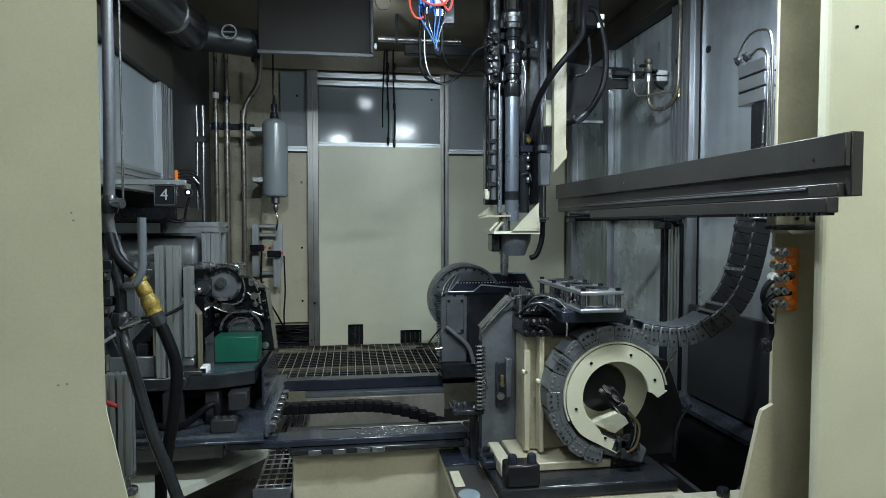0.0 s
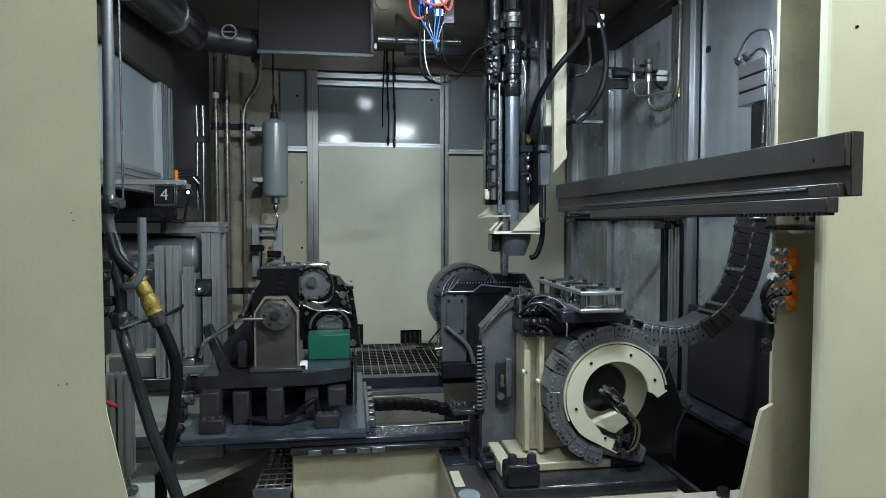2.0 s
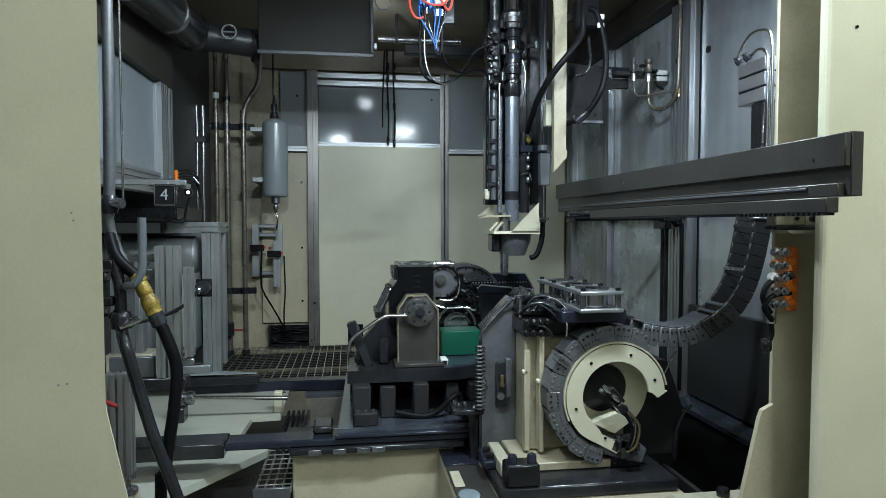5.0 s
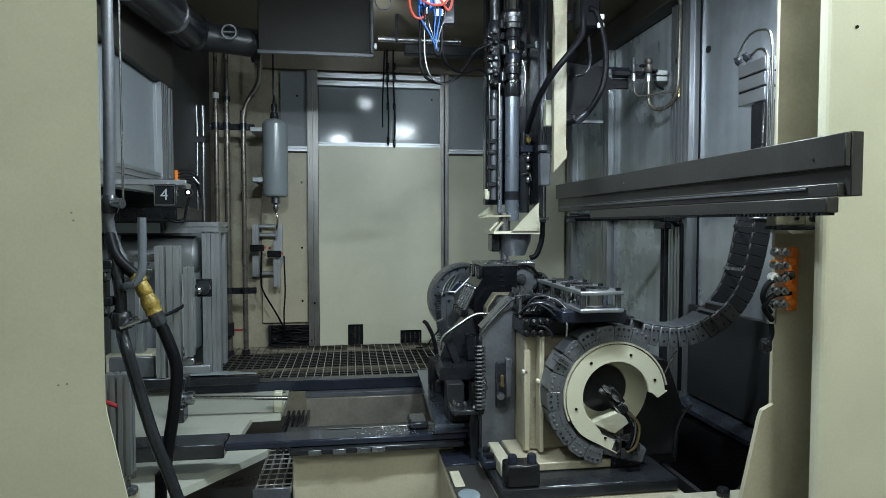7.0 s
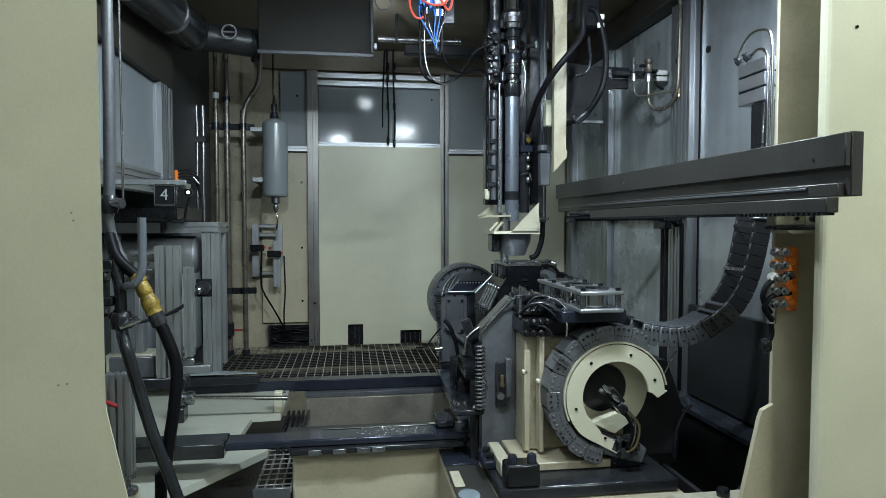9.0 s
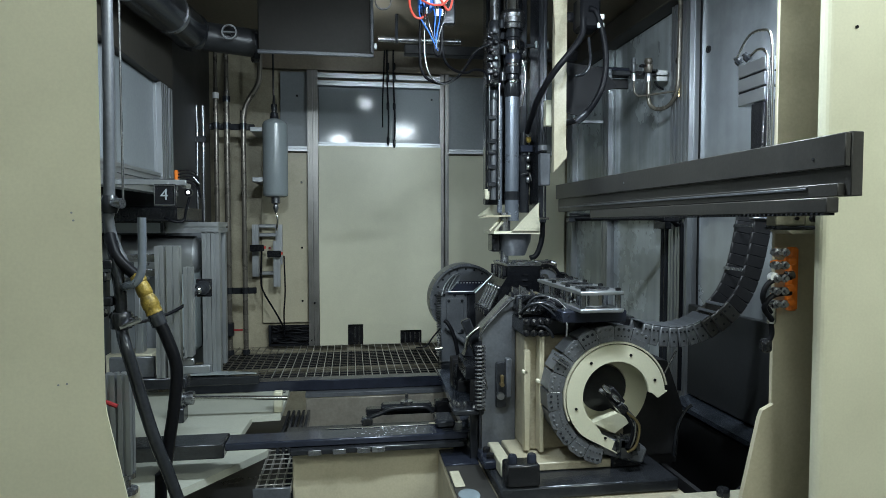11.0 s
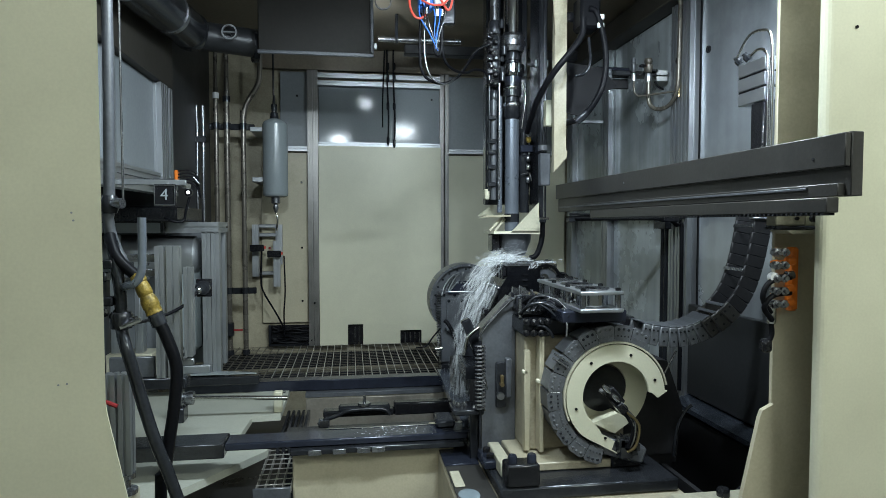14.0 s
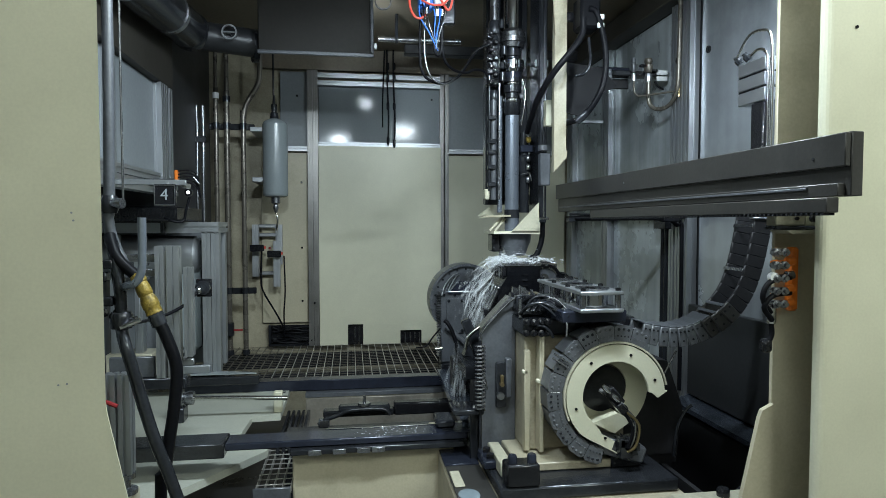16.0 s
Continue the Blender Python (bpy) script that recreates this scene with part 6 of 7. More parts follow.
    part("upright", profile(G(), (-0.488, 4.29, 1.125), (-0.488, 4.29, 1.43), 0.042, 0.045), ALU, f)
    for z in (1.53, 1.47, 1.21):
        part("crossbar", G().box(-0.61, -0.49, 4.335, 4.36, z - 0.012, z + 0.012, 0.003), ALU, f)
    for x, z in ((-0.615, 1.385), (-0.505, 1.345)):
        part("valve", G().box(x - 0.04, x + 0.05, 4.225, 4.26, z - 0.022, z + 0.022, 0.005), BLACK, f)
        part("red_cap", G().cyl((x + 0.052, 4.25, z - 0.006), (x + 0.052, 4.25, z + 0.012), 0.008, n=12), RED_TUBE, f)
    part("red_cap", G().cyl((-0.535, 4.28, 1.375), (-0.535, 4.28, 1.39), 0.007, n=12), RED, f)
    part("air_hose", G().tube([(-0.585, 4.27, 1.375), (-0.59, 4.27, 1.2), (-0.58, 4.27, 1.1), (-0.50, 4.28, 0.95), (-0.46, 4.3, 0.86), (-0.45, 4.35, 0.76)], 0.006), RUBBER, f)
    part("air_hose", G().tube([(-0.44, 4.27, 1.33), (-0.435, 4.27, 1.1), (-0.445, 4.28, 0.95), (-0.45, 4.34, 0.80)], 0.005), RUBBER, f)
    # cables in front of the upper panel
    for x, z0 in ((0.262, 2.085), (0.305, 2.07)):
        c = thing("drop_cable", "black cable with a fitting above the door", "cable", (x, 4.33, z0), "drop cables")
        part("cable", G().tube([(x, 4.33, z0), (x + 0.004, 4.33, z0 + 0.2), (x - 0.004, 4.33, z0 + 0.42), (x - 0.006, 4.32, 2.735)], 0.006), RUBBER, c)
        for z in (2.33, 2.52, 2.60, z0 + 0.01):
            part("fitting", G().rod((x, 4.328, z), (x, 4.328, z + 0.05), [(0, 0.007), (0.2, 0.010), (0.8, 0.010), (1, 0.007)], 10), DARK_STEEL, c)
    c = thing("drop_cable", "thin black cable above the door", "cable", (0.225, 4.34, 2.2), "drop cables")
    part("cable", G().tube([(0.225, 4.34, 2.21), (0.226, 4.34, 2.4), (0.235, 4.34, 2.6), (0.24, 4.34, 2.735)], 0.005), RUBBER, c)


rear_left()


# ---------------------------------------------------------------- air tubes under the ceiling
def air_cluster():
    a = thing("air_manifold", "blue air manifold with orange and blue tubes", "manifold", (0.33, 2.6, 2.30))
    part("block", G().box(0.285, 0.345, 2.58, 2.64, 2.43, 2.56, 0.008), BLUE, a)
    part("side_block", G().box(0.35, 0.40, 2.58, 2.64, 2.45, 2.56, 0.006), WHITE, a)
    part("rear_bracket", G().box(0.38, 0.45, 2.66, 2.70, 2.40, 2.738, 0.006), DARK_STEEL, a)
    rng = random.Random(5)
    loops = (([(0.255, 2.58, 2.56), (0.245, 2.57, 2.45), (0.262, 2.56, 2.395), (0.29, 2.56, 2.385), (0.315, 2.57, 2.41)], RED_TUBE, 0.005),
             ([(0.27, 2.56, 2.52), (0.29, 2.55, 2.46), (0.34, 2.54, 2.435), (0.39, 2.55, 2.45), (0.425, 2.56, 2.52)], RED_TUBE, 0.0045),
             ([(0.37, 2.56, 2.47), (0.40, 2.55, 2.42), (0.42, 2.56, 2.46), (0.43, 2.57, 2.56)], RED_TUBE, 0.005))
    for pts, m, r in loops:
        part("tube", G().tube(pts, r), m, a)
    for i in range(9):
        x = 0.285 + i * 0.014
        pts = [(x, 2.57, 2.45), (x + rng.uniform(-0.01, 0.01), 2.56, 2.39), (x + (0.35 - x) * 0.6, 2.56, 2.33), (0.355 + rng.uniform(-0.008, 0.012), 2.57, 2.26)]
        part("tube", G().tube(pts, 0.0028), (BLUE, RUBBER, STEEL, RUBBER, BLUE, RUBBER)[i % 6], a)
    for i in range(6):
        x, z = rng.uniform(0.29, 0.40), rng.uniform(2.39, 2.45)
        part("push_fitting", G().cyl((x, 2.56, z), (x, 2.555, z + 0.025), 0.007, n=10), (WHITE, BLUE, STAINLESS)[i % 3], a)
    part("hose_loop", G().tube([(0.35, 2.57, 2.40), (0.345, 2.57, 2.29), (0.355, 2.57, 2.245), (0.372, 2.57, 2.25), (0.378, 2.57, 2.30), (0.375, 2.57, 2.45)], 0.006), RUBBER, a)
    part("hose_loop", G().tube([(0.385, 2.57, 2.45), (0.38, 2.57, 2.30), (0.39, 2.58, 2.23), (0.43, 2.62, 2.20), (0.50, 2.7, 2.205), (0.56, 2.78, 2.24), (0.62, 2.84, 2.245), (0.645, 2.86, 2.20)], 0.006), RUBBER, a)
    part("signal_cable", G().tube([(0.295, 2.6, 2.42), (0.29, 2.6, 2.28), (0.30, 2.6, 2.18), (0.345, 2.62, 2.145), (0.41, 2.66, 2.15), (0.48, 2.72, 2.20), (0.55, 2.78, 2.30), (0.62, 2.85, 2.37), (0.67, 2.87, 2.35)], 0.006), RUBBER, a)
    part("signal_cable", G().tube([(0.315, 2.6, 2.42), (0.31, 2.6, 2.26), (0.33, 2.6, 2.17), (0.375, 2.62, 2.14), (0.43, 2.66, 2.155), (0.50, 2.74, 2.23), (0.57, 2.8, 2.33), (0.66, 2.86, 2.385)], 0.0045), STEEL, a)


air_cluster()


# ---------------------------------------------------------------- cabinet and hoses at the loading side
def loading_side():
    c = thing("loading_cabinet", "aluminium framed loading unit with a silver motor", "cabinet", (-0.83, 3.0, 0.86))
    part("back", G().box(-1.15, -0.62, 3.20, 3.22, 0.86, 1.54), GREY_WALL, c)
    part("side", G().box(-0.645, -0.635, 3.02, 3.20, 0.86, 1.50), GREY_DULL, c)
    for x, y in ((-0.655, 3.0), (-0.615, 3.0), (-0.625, 3.18)):
        part("upright", profile(G(), (x, y, 0.86), (x, y, 1.51), 0.038, 0.04), ALU, c)
    part("top_bar", profile(G(), (-1.14, 3.0, 1.53), (-0.60, 3.0, 1.53), 0.04, 0.05), ALU, c)
    part("top_bar", profile(G(), (-0.62, 3.02, 1.53), (-0.62, 3.2, 1.53), 0.04, 0.05), ALU, c)
    part("motor", G().cyl((-1.14, 3.08, 1.40), (-0.72, 3.08, 1.40), 0.09, n=28).rod((-0.72, 3.08, 1.40), (-0.69, 3.08, 1.40), [(0, 0.09), (0.5, 0.08), (1, 0.05)], 28), ALU, c, "silver cylindrical motor")
    part("motor_body", G().box(-0.86, -0.70, 3.05, 3.16, 0.95, 1.40, 0.02), VESSEL, c)
    for x, w, z1 in ((-1.02, 0.034, 1.50), (-0.92, 0.034, 1.42)):
        part("post", G().box(x - w / 2, x + w / 2, 2.88, 2.93, 0.87 if z1 > 1.4 else 0.90, z1, 0.003).box(x - w / 6, x + w / 6, 2.876, 2.88, 0.85, z1 - 0.02, 0.001), ALU, c)
    for z in (1.36, 1.30):
        part("slide_bar", G().box(-1.05, -0.88, 2.90, 2.92, z, z + 0.035, 0.002), STEEL, c)
    part("brace", G().box(-0.9, -0.64, 2.95, 2.97, 0.86, 0.90, 0.004), ALU, c)
    part("low_box", G().box(-1.05, -0.86, 2.85, 2.98, 0.86, 0.98, 0.004), CREAM_DIRTY_DIMMED, c)
    part("low_beam", G().box(-1.1, -0.86, 2.80, 2.84, 0.86, 0.885, 0.004), DARK_STEEL, c)
    part("black_tray", G().box(-1.0, -0.72, 2.75, 3.2, 1.56, 1.62, 0.006), BLACK, c)
    part("lever", G().box(-0.035, 0.035, -0.01, 0.01, -0.006, 0.006, 0.002, pose(-0.73, 2.85, 0.985, 0, -35, 0)), ALU, c)
    part("lever", G().box(-0.035, 0.035, -0.01, 0.01, -0.006, 0.006, 0.002, pose(-0.73, 2.85, 0.955, 0, -35, 0)), ALU, c)
    c.location = (-0.93, 3.36, 0.777)
    c.scale = (1.12, 1.12, 1.12)
    # guide posts in front of the shuttle's path
    u = thing("guide_post_unit", "pair of aluminium guide posts with a hose valve", "guide post", (-0.6, 2.2, 0.99))
    for x, w, z0, z1 in ((-0.630, 0.028, 1.03, 1.474), (-0.588, 0.038, 1.03, 1.474), (-0.541, 0.026, 1.10, 1.402)):
        part("post", profile(G(), (x, 2.2, z0), (x, 2.2, z1), w, 0.04, 0.005), ALU, u)
    part("base_beam", G().box(-1.30, -0.55, 2.18, 2.24, 0.99, 1.03, 0.004), DARK_STEEL, u)
    part("low_panel", G().box(-0.80, -0.655, 2.20, 2.215, 1.03, 1.10, 0.003), GREY_CAST, u)
    for z in (1.42, 1.37):
        part("slide_bar", G().box(-0.78, -0.645, 2.20, 2.215, z, z + 0.026, 0.002), STEEL, u)
    part("brace", G().box(-0.645, -0.535, 2.222, 2.235, 1.06, 1.085, 0.003), ALU, u)
    part("valve_arm", G().box(-0.55, -0.50, 2.30, 2.31, 1.31, 1.33, 0.002).box(-0.555, -0.545, 2.215, 2.31, 1.31, 1.33, 0.002), ALU, u)
    h = part("hub_valve", disc_y(disc_y(G(), -0.514, 2.292, 1.322, 0.025, 0.022), -0.514, 2.270, 1.322, 0.016, 0.014), DARK_STEEL, u)
    part("valve_plate", G().box(-0.540, -0.487, 2.293, 2.30, 1.289, 1.353, 0.003), BLACK, h)
    part("valve_nut", G().sphere((-0.521, 2.25, 1.318), 0.013, 8), CHROME, h)
    part("valve_hose", G().tube([(-0.525, 2.25, 1.312), (-0.553, 2.2, 1.275), (-0.60, 2.1, 1.25), (-0.62, 1.9, 1.262), (-0.60, 1.7, 1.30), (-0.565, 1.6, 1.335)], 0.0055), RUBBER, u)
    # number sign
    s = thing("number_sign", "black square sign with a white number four", "sign", (-0.667, 2.4, 1.61))
    part("board", G().box(-0.708, -0.630, 2.40, 2.412, 1.612, 1.692, 0.003), BLACK, s)
    part("border", G().box(-0.706, -0.632, 2.396, 2.399, 1.686, 1.690, 0.0005).box(-0.706, -0.632, 2.396, 2.399, 1.614, 1.618, 0.0005).box(-0.706, -0.702, 2.396, 2.399, 1.618, 1.686, 0.0005).box(-0.636, -0.632, 2.396, 2.399, 1.618, 1.686, 0.0005), STEEL, s)
    cu = bpy.data.curves.new("numeral", "FONT")
    cu.body, cu.size, cu.extrude, cu.align_x, cu.align_y = "4", 0.058, 0.001, "CENTER", "CENTER"
    cu.materials.append(VESSEL)
    n = new("numeral", cu)
    n.parent = s
    n.matrix_basis = pose(-0.669 + 0.667, -0.0055, 1.652 - 1.61, 90, 0, 0)
    part("arm", G().box(-0.89, -0.60, 2.42, 2.44, 1.69, 1.71, 0.002).box(-0.675, -0.66, 2.413, 2.43, 1.62, 1.70, 0.002), ALU, s)
    e = thing("sensor_lamp", "small white glowing sensor lamp with a cable", "sensor", (-0.61, 2.5, 1.56))
    part("housing", G().cyl((-0.612, 2.52, 1.667), (-0.612, 2.50, 1.667), 0.014, n=16), BLACK, e)
    part("holder", G().box(-0.62, -0.604, 2.43, 2.51, 1.68, 1.70, 0.002), STEEL, e)
    part("lens", G().sphere((-0.612, 2.498, 1.667), 0.0065, 8), LED, e)
    part("cable", G().tube([(-0.612, 2.52, 1.65), (-0.625, 2.52, 1.60), (-0.635, 2.52, 1.56), (-0.66, 2.5, 1.555), (-0.70, 2.5, 1.57)], 0.005), RUBBER, e)
    o = thing("orange_block", "orange terminal block with thin wires", "terminal", (-0.73, 2.8, 1.71))
    part("block", G().box(-0.738, -0.724, 2.79, 2.82, 1.715, 1.775, 0.003), ORANGE, o)
    part("carrier", G().box(-0.87, -0.735, 2.821, 2.83, 1.72, 1.74, 0.001), DARK_STEEL, o)
    for i in range(5):
        z = 1.77 - i * 0.013
        part("wire", G().tube([(-0.722, 2.79, z), (-0.68, 2.79, z + 0.004), (-0.65, 2.8, z - 0.015), (-0.64, 2.82, 1.66)], 0.003), RUBBER, o)
    part("probe", G().cyl((-0.66, 2.79, 1.745), (-0.635, 2.79, 1.715), 0.005, n=10), STEEL, o)
    # upright tube and hoses close to the front column
    t = thing("upright_tube", "grey steel tube post hung behind the column", "tube", (-0.606, 1.7, 1.4))
    part("tube", G().tube([(-0.603, 1.7, 2.738), (-0.604, 1.7, 2.0), (-0.608, 1.7, 1.62), (-0.612, 1.7, 1.56), (-0.60, 1.7, 1.50), (-0.575, 1.69, 1.45), (-0.558, 1.68, 1.41)], 0.0135, 14), GREY_CAST, t)
    part("side_tube", G().cyl((-0.592, 1.75, 1.6), (-0.592, 1.75, 2.738), 0.003, n=8), STEEL, t)
    part("joint", G().rod((-0.609, 1.7, 1.575), (-0.609, 1.7, 1.62), [(0, 0.018), (0.2, 0.022), (0.8, 0.022), (1, 0.018)], 14), DARK_STEEL, t)
    part("joint_knob", G().rod((-0.60, 1.69, 1.60), (-0.57, 1.68, 1.60), [(0, 0.010), (0.4, 0.013), (1, 0.013)], 12), STEEL, t)
    h = thing("hose_bundle", "dark conduit and black hose with a yellow sleeve", "hose", (-0.4, 1.6, 0.20))
    part("hook_tube", G().tube([(-0.484, 1.55, 1.563), (-0.485, 1.55, 1.473), (-0.488, 1.55, 1.434), (-0.501, 1.55, 1.409), (-0.520, 1.56, 1.402), (-0.545, 1.60, 1.395)], 0.0095, 12), ROD, h, "bent grey tube hook")
    part("conduit", G().tube([(-0.575, 1.62, 1.50), (-0.562, 1.6, 1.46), (-0.552, 1.6, 1.38), (-0.551, 1.6, 1.30), (-0.533, 1.57, 1.26), (-0.515, 1.57, 1.191), (-0.494, 1.57, 1.108), (-0.47, 1.57, 1.024), (-0.445, 1.57, 0.953), (-0.424, 1.57, 0.889), (-0.20, 1.57, 0.2)], 0.0145, 14), DARK_STEEL, h)
    part("conduit_collar", G().rod((-0.551, 1.6, 1.295), (-0.551, 1.6, 1.335), [(0, 0.024), (0.3, 0.027), (0.8, 0.027), (1, 0.022)], 14), DARK_STEEL, h)
    part("upper_hose", G().tube([(-0.585, 1.63, 1.52), (-0.56, 1.6, 1.47), (-0.535, 1.6, 1.44), (-0.512, 1.6, 1.42)], 0.014), RUBBER, h)
    y = part("yellow_sleeve", G().rod((-0.516, 1.6, 1.428), (-0.472, 1.6, 1.325), [(0, 0.013), (0.06, 0.017), (0.2, 0.018), (0.23, 0.0155), (0.36, 0.0175), (0.5, 0.018), (0.53, 0.016), (0.66, 0.020), (0.8, 0.0205), (0.83, 0.0185), (0.95, 0.020), (1, 0.016)], 16), YELLOW, h)
    part("hose_nut", G().rod((-0.474, 1.6, 1.33), (-0.462, 1.6, 1.30), [(0, 0.019), (1, 0.019)], 12), DARK_STEEL, h)
    part("black_hose", G().tube([(-0.466, 1.6, 1.312), (-0.448, 1.6, 1.27), (-0.426, 1.6, 1.195), (-0.433, 1.6, 1.097), (-0.446, 1.6, 1.012), (-0.458, 1.6, 0.928), (-0.468, 1.6, 0.872), (-0.46, 1.6, 0.2)], 0.0145, 14), RUBBER, h)
    for x, z in ((-0.59, 1.42), (-0.578, 1.36), (-0.60, 1.33), (-0.575, 1.45), (-0.53, 1.31)):
        part("clip", G().box(x - 0.012, x + 0.012, 1.585, 1.62, z - 0.01, z + 0.012, 0.003), DARK_STEEL, h)
    part("tie", G().cyl((-0.545, 1.575, 1.30), (-0.50, 1.575, 1.318), 0.006, n=8), STEEL, h)
    p = thing("support_post", "slotted aluminium support post with a levelling foot", "post", (-0.606, 1.75, 0.60))
    part("post", profile(G(), (-0.595, 1.75, 0.88), (-0.595, 1.75, 1.15), 0.03, 0.04), ALU, p)
    part("post", profile(G(), (-0.632, 1.75, 0.86), (-0.632, 1.75, 1.15), 0.03, 0.04), ALU, p)
    part("foot", G().rod((-0.60, 1.75, 0.825), (-0.60, 1.75, 0.88), [(0, 0.03), (0.2, 0.03), (0.3, 0.012), (0.7, 0.012), (0.75, 0.025), (1, 0.025)], 14), STEEL, p)
    part("leg", G().box(-0.64, -0.58, 1.73, 1.80, 0.57, 0.825, 0.004), CREAM_DIRTY_DIMMED, p)
    part("base", G().box(-1.2, -0.55, 1.70, 2.21, 0.55, 0.60, 0.004), CREAM, p)
    part("red_pin", G().cyl((-0.64, 1.70, 1.093), (-0.60, 1.70, 1.075), 0.006, n=8), RED, p)
    cy = thing("push_cylinder", "steel pneumatic cylinder rod over the slide plate", "cylinder", (-0.5, 2.9, 0.66))
    part("rod", G().cyl((-0.72, 2.9, 0.765), (-0.29, 2.9, 0.747), 0.011, n=16), STAINLESS, cy)
    part("nut", G().rod((-0.79, 2.9, 0.768), (-0.70, 2.9, 0.765), [(0, 0.012), (0.3, 0.012), (0.32, 0.035), (0.5, 0.04), (0.55, 0.025), (0.8, 0.032), (1, 0.03)], 16), STEEL, cy)
    part("mount", G().box(-0.78, -0.735, 2.86, 2.94, 0.663, 0.73, 0.004), DARK_STEEL, cy)
    part("bearing", G().box(-0.36, -0.32, 2.96, 3.0, 0.663, 0.76, 0.004), CREAM, cy)
    part("slot", G().box(-0.40, -0.34, 3.30, 3.32, 0.6625, 0.666, 0.001), BLACK, cy)
    w = thing("white_wedge", "thin white wedge plate at the grating edge", "plate", (-0.6, 3.30, 0.776))
    part("sheet", G().prism([(-0.86, 3.275), (-0.68, 3.345), (-0.50, 3.30), (-0.48, 3.275)], 0.776, 0.780, "z"), VESSEL, w)


loading_side()


# ---------------------------------------------------------------- lamps out of the picture
def lamp_housings():
    for x, y, z, w in ((0.595, 1.42, 2.66, 0.55), (-0.13, 1.42, 2.54, 0.3)):
        l = thing("machine_lamp", "slim enclosed machine lamp below the ceiling", "lamp", (x, y, z), "machine lamps")
        part("housing", G().box(x - w / 2, x + w / 2, y - 0.06, y, z, z + 0.05, 0.004), ALU, l)
        # Unseen hood plates, added to keep lamp light off the upper enclosure.
        part("hood", G().box(x - w / 2 - 0.05, x + w / 2 + 0.05, y + 0.13, y + 0.135, z - 0.035, z + 0.05, 0.001), DARK_SHEET, l)
        part("hood_top", G().box(x - w / 2 - 0.05, x + w / 2 + 0.05, y - 0.06, y + 0.13, z + 0.051, z + 0.056, 0.001), DARK_SHEET, l)
        part("bracket", G().box(x - 0.02, x + 0.02, y - 0.05, y - 0.02, z + 0.0565, 2.738, 0.002), STEEL, l)

    l = thing("machine_lamp", "slim enclosed machine lamp below the ceiling", "lamp", (1.36, 1.8, 2.46), "machine lamps")
    part("housing", G().box(1.29, 1.43, 1.66, 1.94, 2.46, 2.50, 0.004), ALU, l)
    # Hood added out of view so the top of the side wall stays dark.
    part("hood", G().box(1.25, 1.47, 1.99, 1.995, 2.365, 2.56, 0.001), DARK_SHEET, l)
    part("hood_top", G().box(1.25, 1.47, 1.66, 1.99, 2.501, 2.506, 0.001), DARK_SHEET, l)
    part("bracket", G().box(1.34, 1.38, 1.7, 1.74, 2.5065, 2.738, 0.002), STEEL, l)
    # Unseen tubes, added so the metal parts have something bright to reflect.
    for i, (x, y) in enumerate(((-2.6, -2.0), (-0.9, -2.0), (0.8, -2.0), (2.6, -2.0), (-2.6, -4.0), (-0.9, -4.0), (0.8, -4.0), (2.6, -4.0))):
        l = thing("hall_tube_lamp", "unseen fluorescent batten added to give metal parts glints", "lamp", (x, y, 4.85), "hall tube lamps")
        part("batten", G().box(x - 0.7, x + 0.7, y - 0.07, y + 0.07, 4.93, 5.0, 0.004), WHITE, l)
        part("tube", G().cyl((x - 0.65, y, 4.88), (x + 0.65, y, 4.88), 0.045, n=12), LAMP, l)


lamp_housings()


# ---------------------------------------------------------------- coolant
def foam_material():
    m = bpy.data.materials.new("splashing_coolant")
    m.use_nodes = True
    t = m.node_tree
    b = t.nodes["Principled BSDF"]
    b.inputs["Base Color"].default_value = (0.82, 0.86, 0.88, 1)
    b.inputs["Roughness"].default_value = 0.3
    tc = t.nodes.new("ShaderNodeTexCoord")
    mp = t.nodes.new("ShaderNodeMapping")
    mp.inputs["Scale"].default_value = (1.0, 1.0, 0.25)
    t.links.new(tc.outputs["Object"], mp.inputs[0])
    n = t.nodes.new("ShaderNodeTexNoise")
    n.inputs["Scale"].default_value, n.inputs["Detail"].default_value = 110, 5
    t.links.new(mp.outputs[0], n.inputs[0])
    r = t.nodes.new("ShaderNodeMapRange")
    r.inputs[1].default_value, r.inputs[2].default_value = 0.38, 0.66
    r.inputs[3].default_value, r.inputs[4].default_value = 0.0, 0.62
    t.links.new(n.outputs[0], r.inputs[0])
    t.links.new(r.outputs[0], b.inputs["Alpha"])
    return m


FOAM = foam_material()
DROPS, SHEETS = [], []


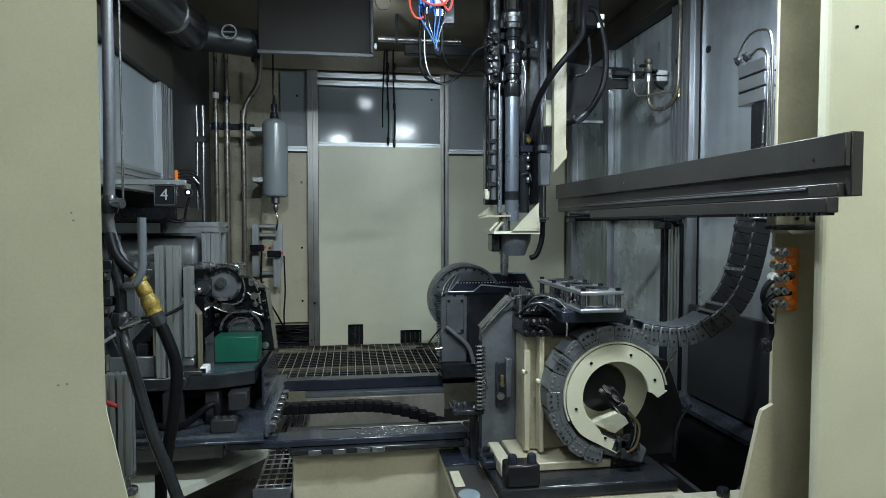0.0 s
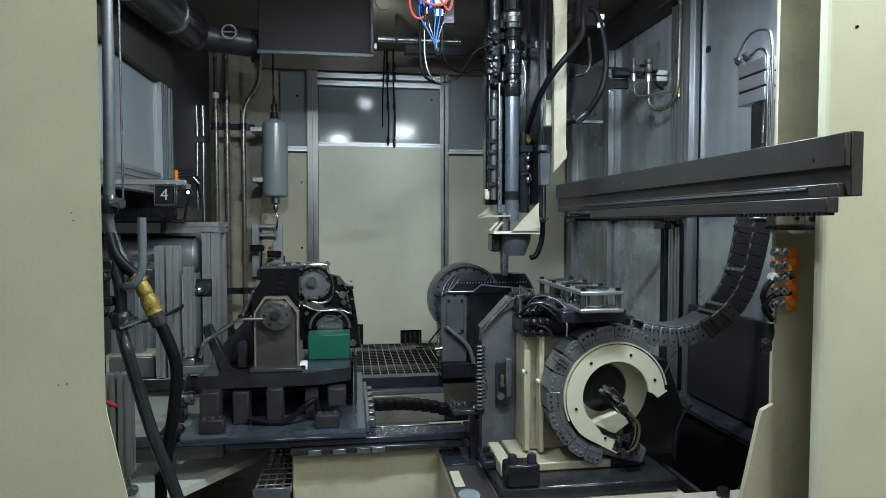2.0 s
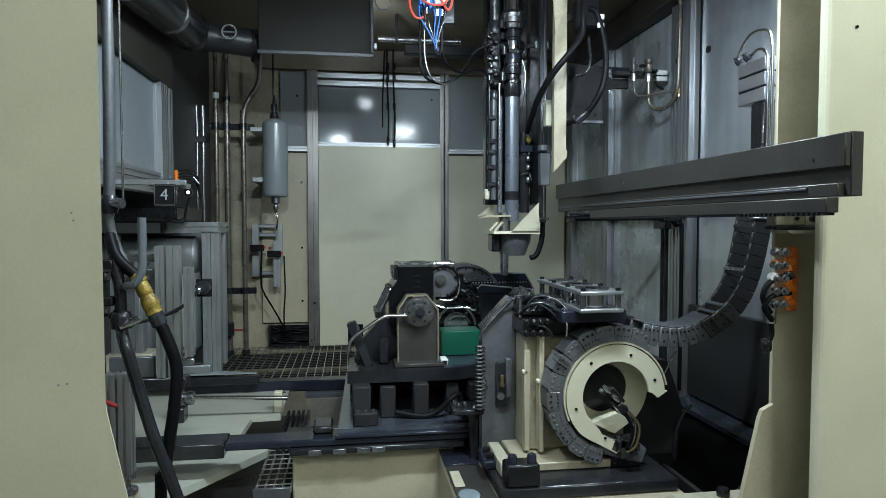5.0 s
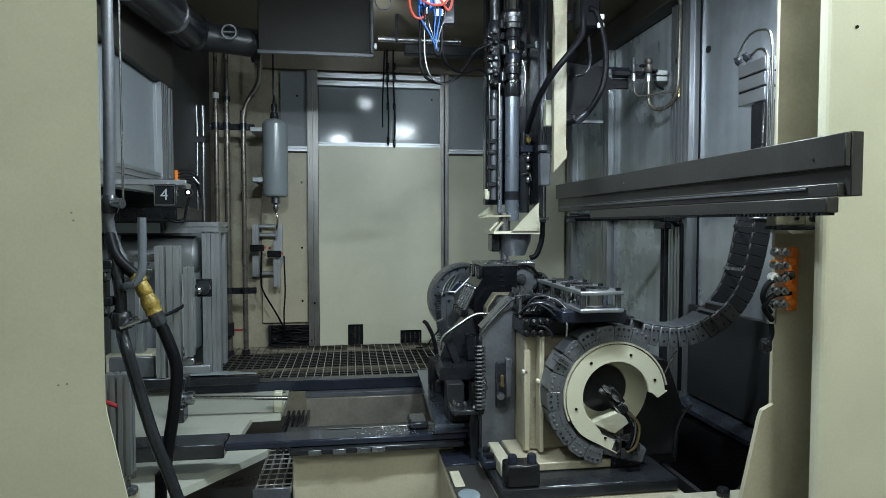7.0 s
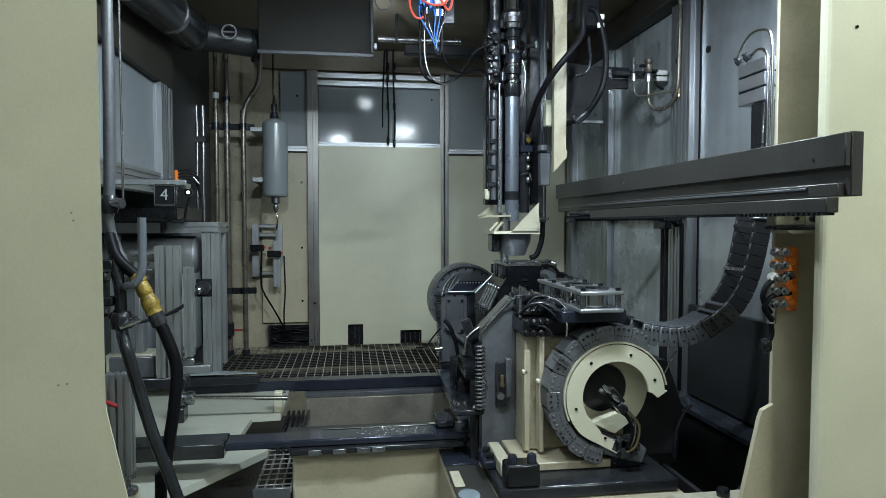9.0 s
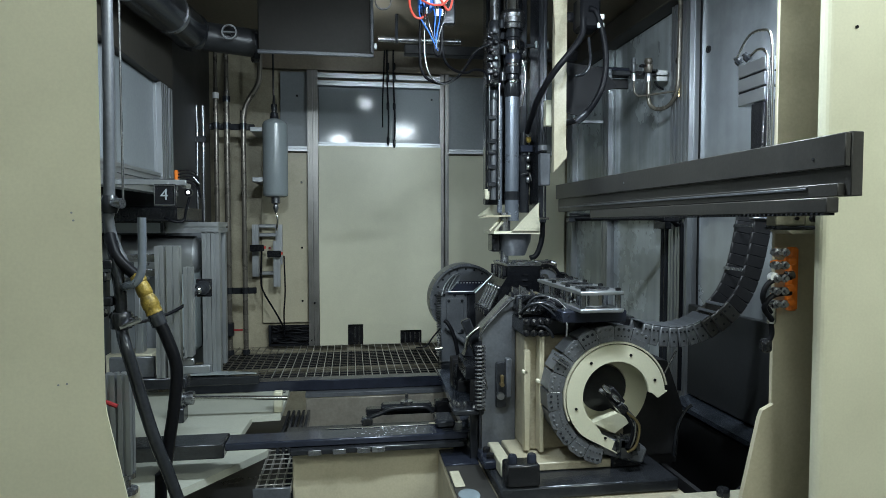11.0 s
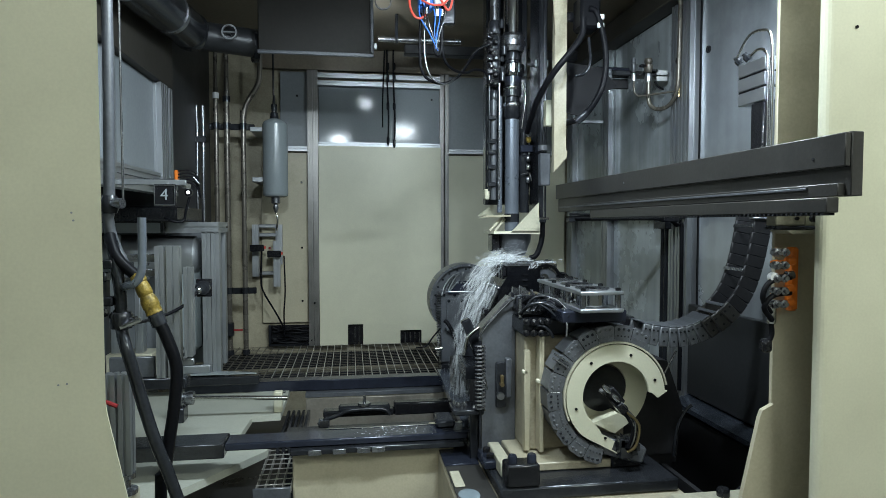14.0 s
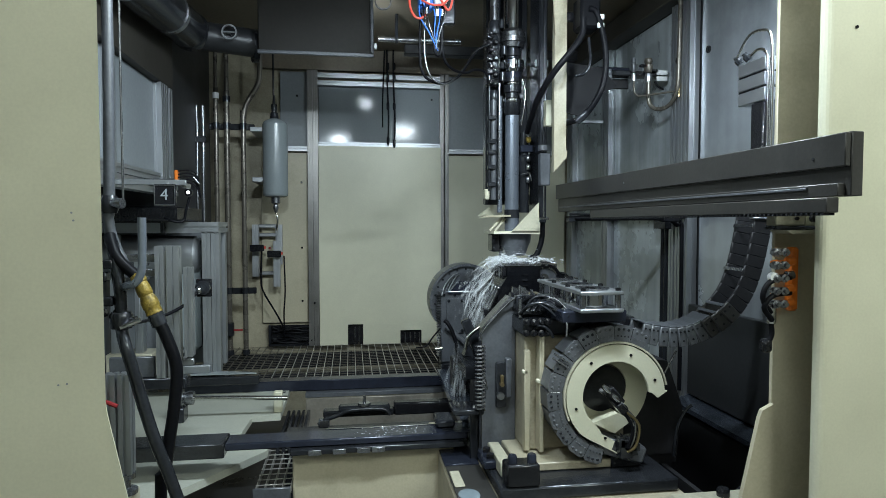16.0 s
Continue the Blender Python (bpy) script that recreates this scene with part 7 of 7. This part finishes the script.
def coolant():
    rng = random.Random(21)
    shapes = []
    for k in range(8):
        g = G()
        # a torn strand of water: thin threads that fan out, with a few drops
        for i in range(30):
            x, y, z = rng.gauss(0, 0.020), rng.gauss(0, 0.025), rng.gauss(0, 0.05)
            half = rng.uniform(0.012, 0.055)
            lean = rng.gauss(0, 0.012)
            pts = [(x, y, z + half), (x + lean * 0.4 + rng.gauss(0, 0.004), y, z + rng.gauss(0, 0.004)), (x + lean, y + rng.gauss(0, 0.004), z - half)]
            g.tube(pts, rng.uniform(0.0007, 0.0028), 6, 4)
        for i in range(90):
            g.sphere((rng.gauss(0, 0.035), rng.gauss(0, 0.03), rng.gauss(0, 0.08)), rng.uniform(0.0005, 0.0017), 3, (1, 1, 2.2))
        shapes.append(g.mesh("coolant_splash", FOAM, (0, 0, 0)))
    t = 12.42
    i = 0
    while t < 16.0:
        ob = new("coolant_splash", shapes[i % 8])
        tagged(ob, "splash of white foaming coolant running off the block", "coolant", kind="stuff")
        DROPS.append((ob, t, rng.random(), rng.random(), rng.random()))
        i += 1
        t += 0.11 if t < 12.9 else 0.07 if 14.32 < t < 14.78 or t > 15.42 else 0.026
    # foam that stands on the edge of the deck while the coolant runs
    for k in range(9):
        g = G()
        for q in range(40):
            g.sphere((rng.gauss(0, 0.022), rng.gauss(0, 0.03), abs(rng.gauss(0, 0.005))), rng.uniform(0.0015, 0.0055), 4, (1.6, 1.6, 0.7))
        for q in range(5):
            x = rng.gauss(0, 0.02)
            g.tube([(x, rng.gauss(0, 0.02), 0.0), (x - 0.03, rng.gauss(0, 0.02), 0.012), (x - 0.07, rng.gauss(0, 0.02), -0.015)], rng.uniform(0.0008, 0.0022), 6, 4)
        ob = new("coolant_foam", g.mesh("coolant_foam", FOAM, (0, 0, 0)))
        tagged(ob, "white foam of coolant spilling over the block edge", "coolant", kind="stuff")
        SHEETS.append((ob, 12.45 + 0.14 * k, rng.random(), rng.random()))


coolant()


# ---------------------------------------------------------------- what moves
def motions():
    bx, by, bz = SHUTTLE.location
    walk(SHUTTLE, [(t, pose(bx + d, by, bz)) for t, d in (
        (0.0, -0.668), (0.25, -0.625), (0.5, -0.575), (1.0, -0.48), (1.5, -0.383), (2.0, -0.291), (2.5, -0.198), (3.0, -0.099), (3.5, 0.0),
        (4.0, 0.093), (4.8, 0.238), (5.6, 0.384), (6.5, 0.548), (7.0, 0.644), (7.4, 0.722), (7.55, 0.744), (7.8, 0.75), (16.0, 0.75))])
    sx, sy, sz = SPINDLE.location
    down = [(0.0, 0), (11.2, 0), (11.5, 4), (12.0, 10), (12.5, 17), (13.0, 24), (13.5, 31), (13.8, 34), (14.0, 39), (14.15, 52), (14.3, 66), (14.5, 67),
            (14.65, 62), (14.8, 38), (14.95, 32), (15.1, 37), (15.3, 58), (15.45, 67), (15.6, 65), (15.8, 40), (16.0, 32)]
    walk(SPINDLE, [(t, pose(sx, sy, sz - 0.00269 * d)) for t, d in down])
    tx, ty, tz = TAB.location
    walk(TAB, [(t, pose(tx, ty, tz - 0.00269 * d)) for t, d in ((0.0, 0), (11.2, 0), (11.5, 3), (12.0, 10), (12.5, 18), (13.0, 24), (13.5, 27), (14.0, 32), (14.5, 33), (15.0, 30), (16.0, 32))])
    cx, cy, cz = CLAMP.location
    walk(CLAMP, [(t, pose(cx + d, cy, cz)) for t, d in ((0.0, 0.75), (9.3, 0.75), (10.2, 0.45), (11.3, 0.10), (11.5, 0.03), (11.7, 0.0), (16.0, 0.0))])
    dx, dy, dz = DRAG.location
    walk(DRAG, [(t, pose(dx + d, dy, dz)) for t, d in ((0.0, 0.0), (1.5, 0.12), (3.5, 0.42), (6.5, 0.9), (7.5, 1.0), (16.0, 1.0))])
    for ob, t0, a, b, c in DROPS:
        sump = (0.76, 2.95, 0.10)
        x0, y0, z0 = 0.668 + 0.02 * a, 2.68 + 0.16 * b, 1.372
        far = 0.17 + 0.11 * c
        rows = [(0.0, pose(*sump)), (t0 - 0.35, pose(*sump))]
        if t0 < 13.1 or a < 0.07:
            # the first spray leaves the nozzle above and falls onto the deck
            rows += [(t0 - 0.28, pose(0.775, 2.92, 1.45)), (t0 - 0.2, pose(0.635 - 0.05 * c, 2.84, 1.555, 0, 30, 60 * b)), (t0 - 0.1, pose(0.645 - 0.03 * c, 2.83, 1.47, 0, 10, 60 * b))]
        else:
            rows += [(t0 - 0.2, pose(0.76, 2.95, 1.10)), (t0 - 0.1, pose(0.76, 2.95, 1.28))]
        rows.append((t0, pose(x0 + 0.05, y0 + 0.03, z0 + 0.006, 0, 84, 40 * b - 20)))
        for k in range(1, 6):
            u = k * 0.09
            rows.append((t0 + u, pose(x0 - far * 2.9 * u * (1 - 0.85 * u), y0 - 0.1 * u * b, z0 + 0.05 * u - 4.3 * u * u + 1.6 * u * u * u, 0, 62 - 13 * k, 40 * b - 20)))
        rows += [(t0 + 0.60, pose(x0 - far * 1.2, y0 - 0.08, 0.08)), (17.0, pose(x0 - far * 1.2, y0 - 0.08, 0.08))]
        walk(ob, rows)
    for i, (ob, t0, a, b) in enumerate(SHEETS):
        x, y = 0.675 + (0.03 if i % 3 else 0.19) * a, 2.66 + 0.026 * i
        rows = [(0.0, pose(0.76, 2.95, 0.10)), (t0 - 0.3, pose(0.76, 2.95, 0.10)), (t0 - 0.15, pose(0.76, y, 1.25)), (t0, pose(x, y, 1.374, 0, 0, 40 * b))]
        t, k = t0 + 0.25, 1
        while t < 16.2:
            rows.append((t, pose(x - 0.02 * (k % 2), y + 0.01 * ((k + i) % 3 - 1), 1.374 + 0.005 * ((k * 7 + i) % 3), 6 * ((k + i) % 3 - 1), 8 * ((k * 5 + i) % 3 - 1), 40 * b + 14 * ((k * 3 + i) % 4))))
            t, k = t + 0.25, k + 1
        walk(ob, rows)


motions()
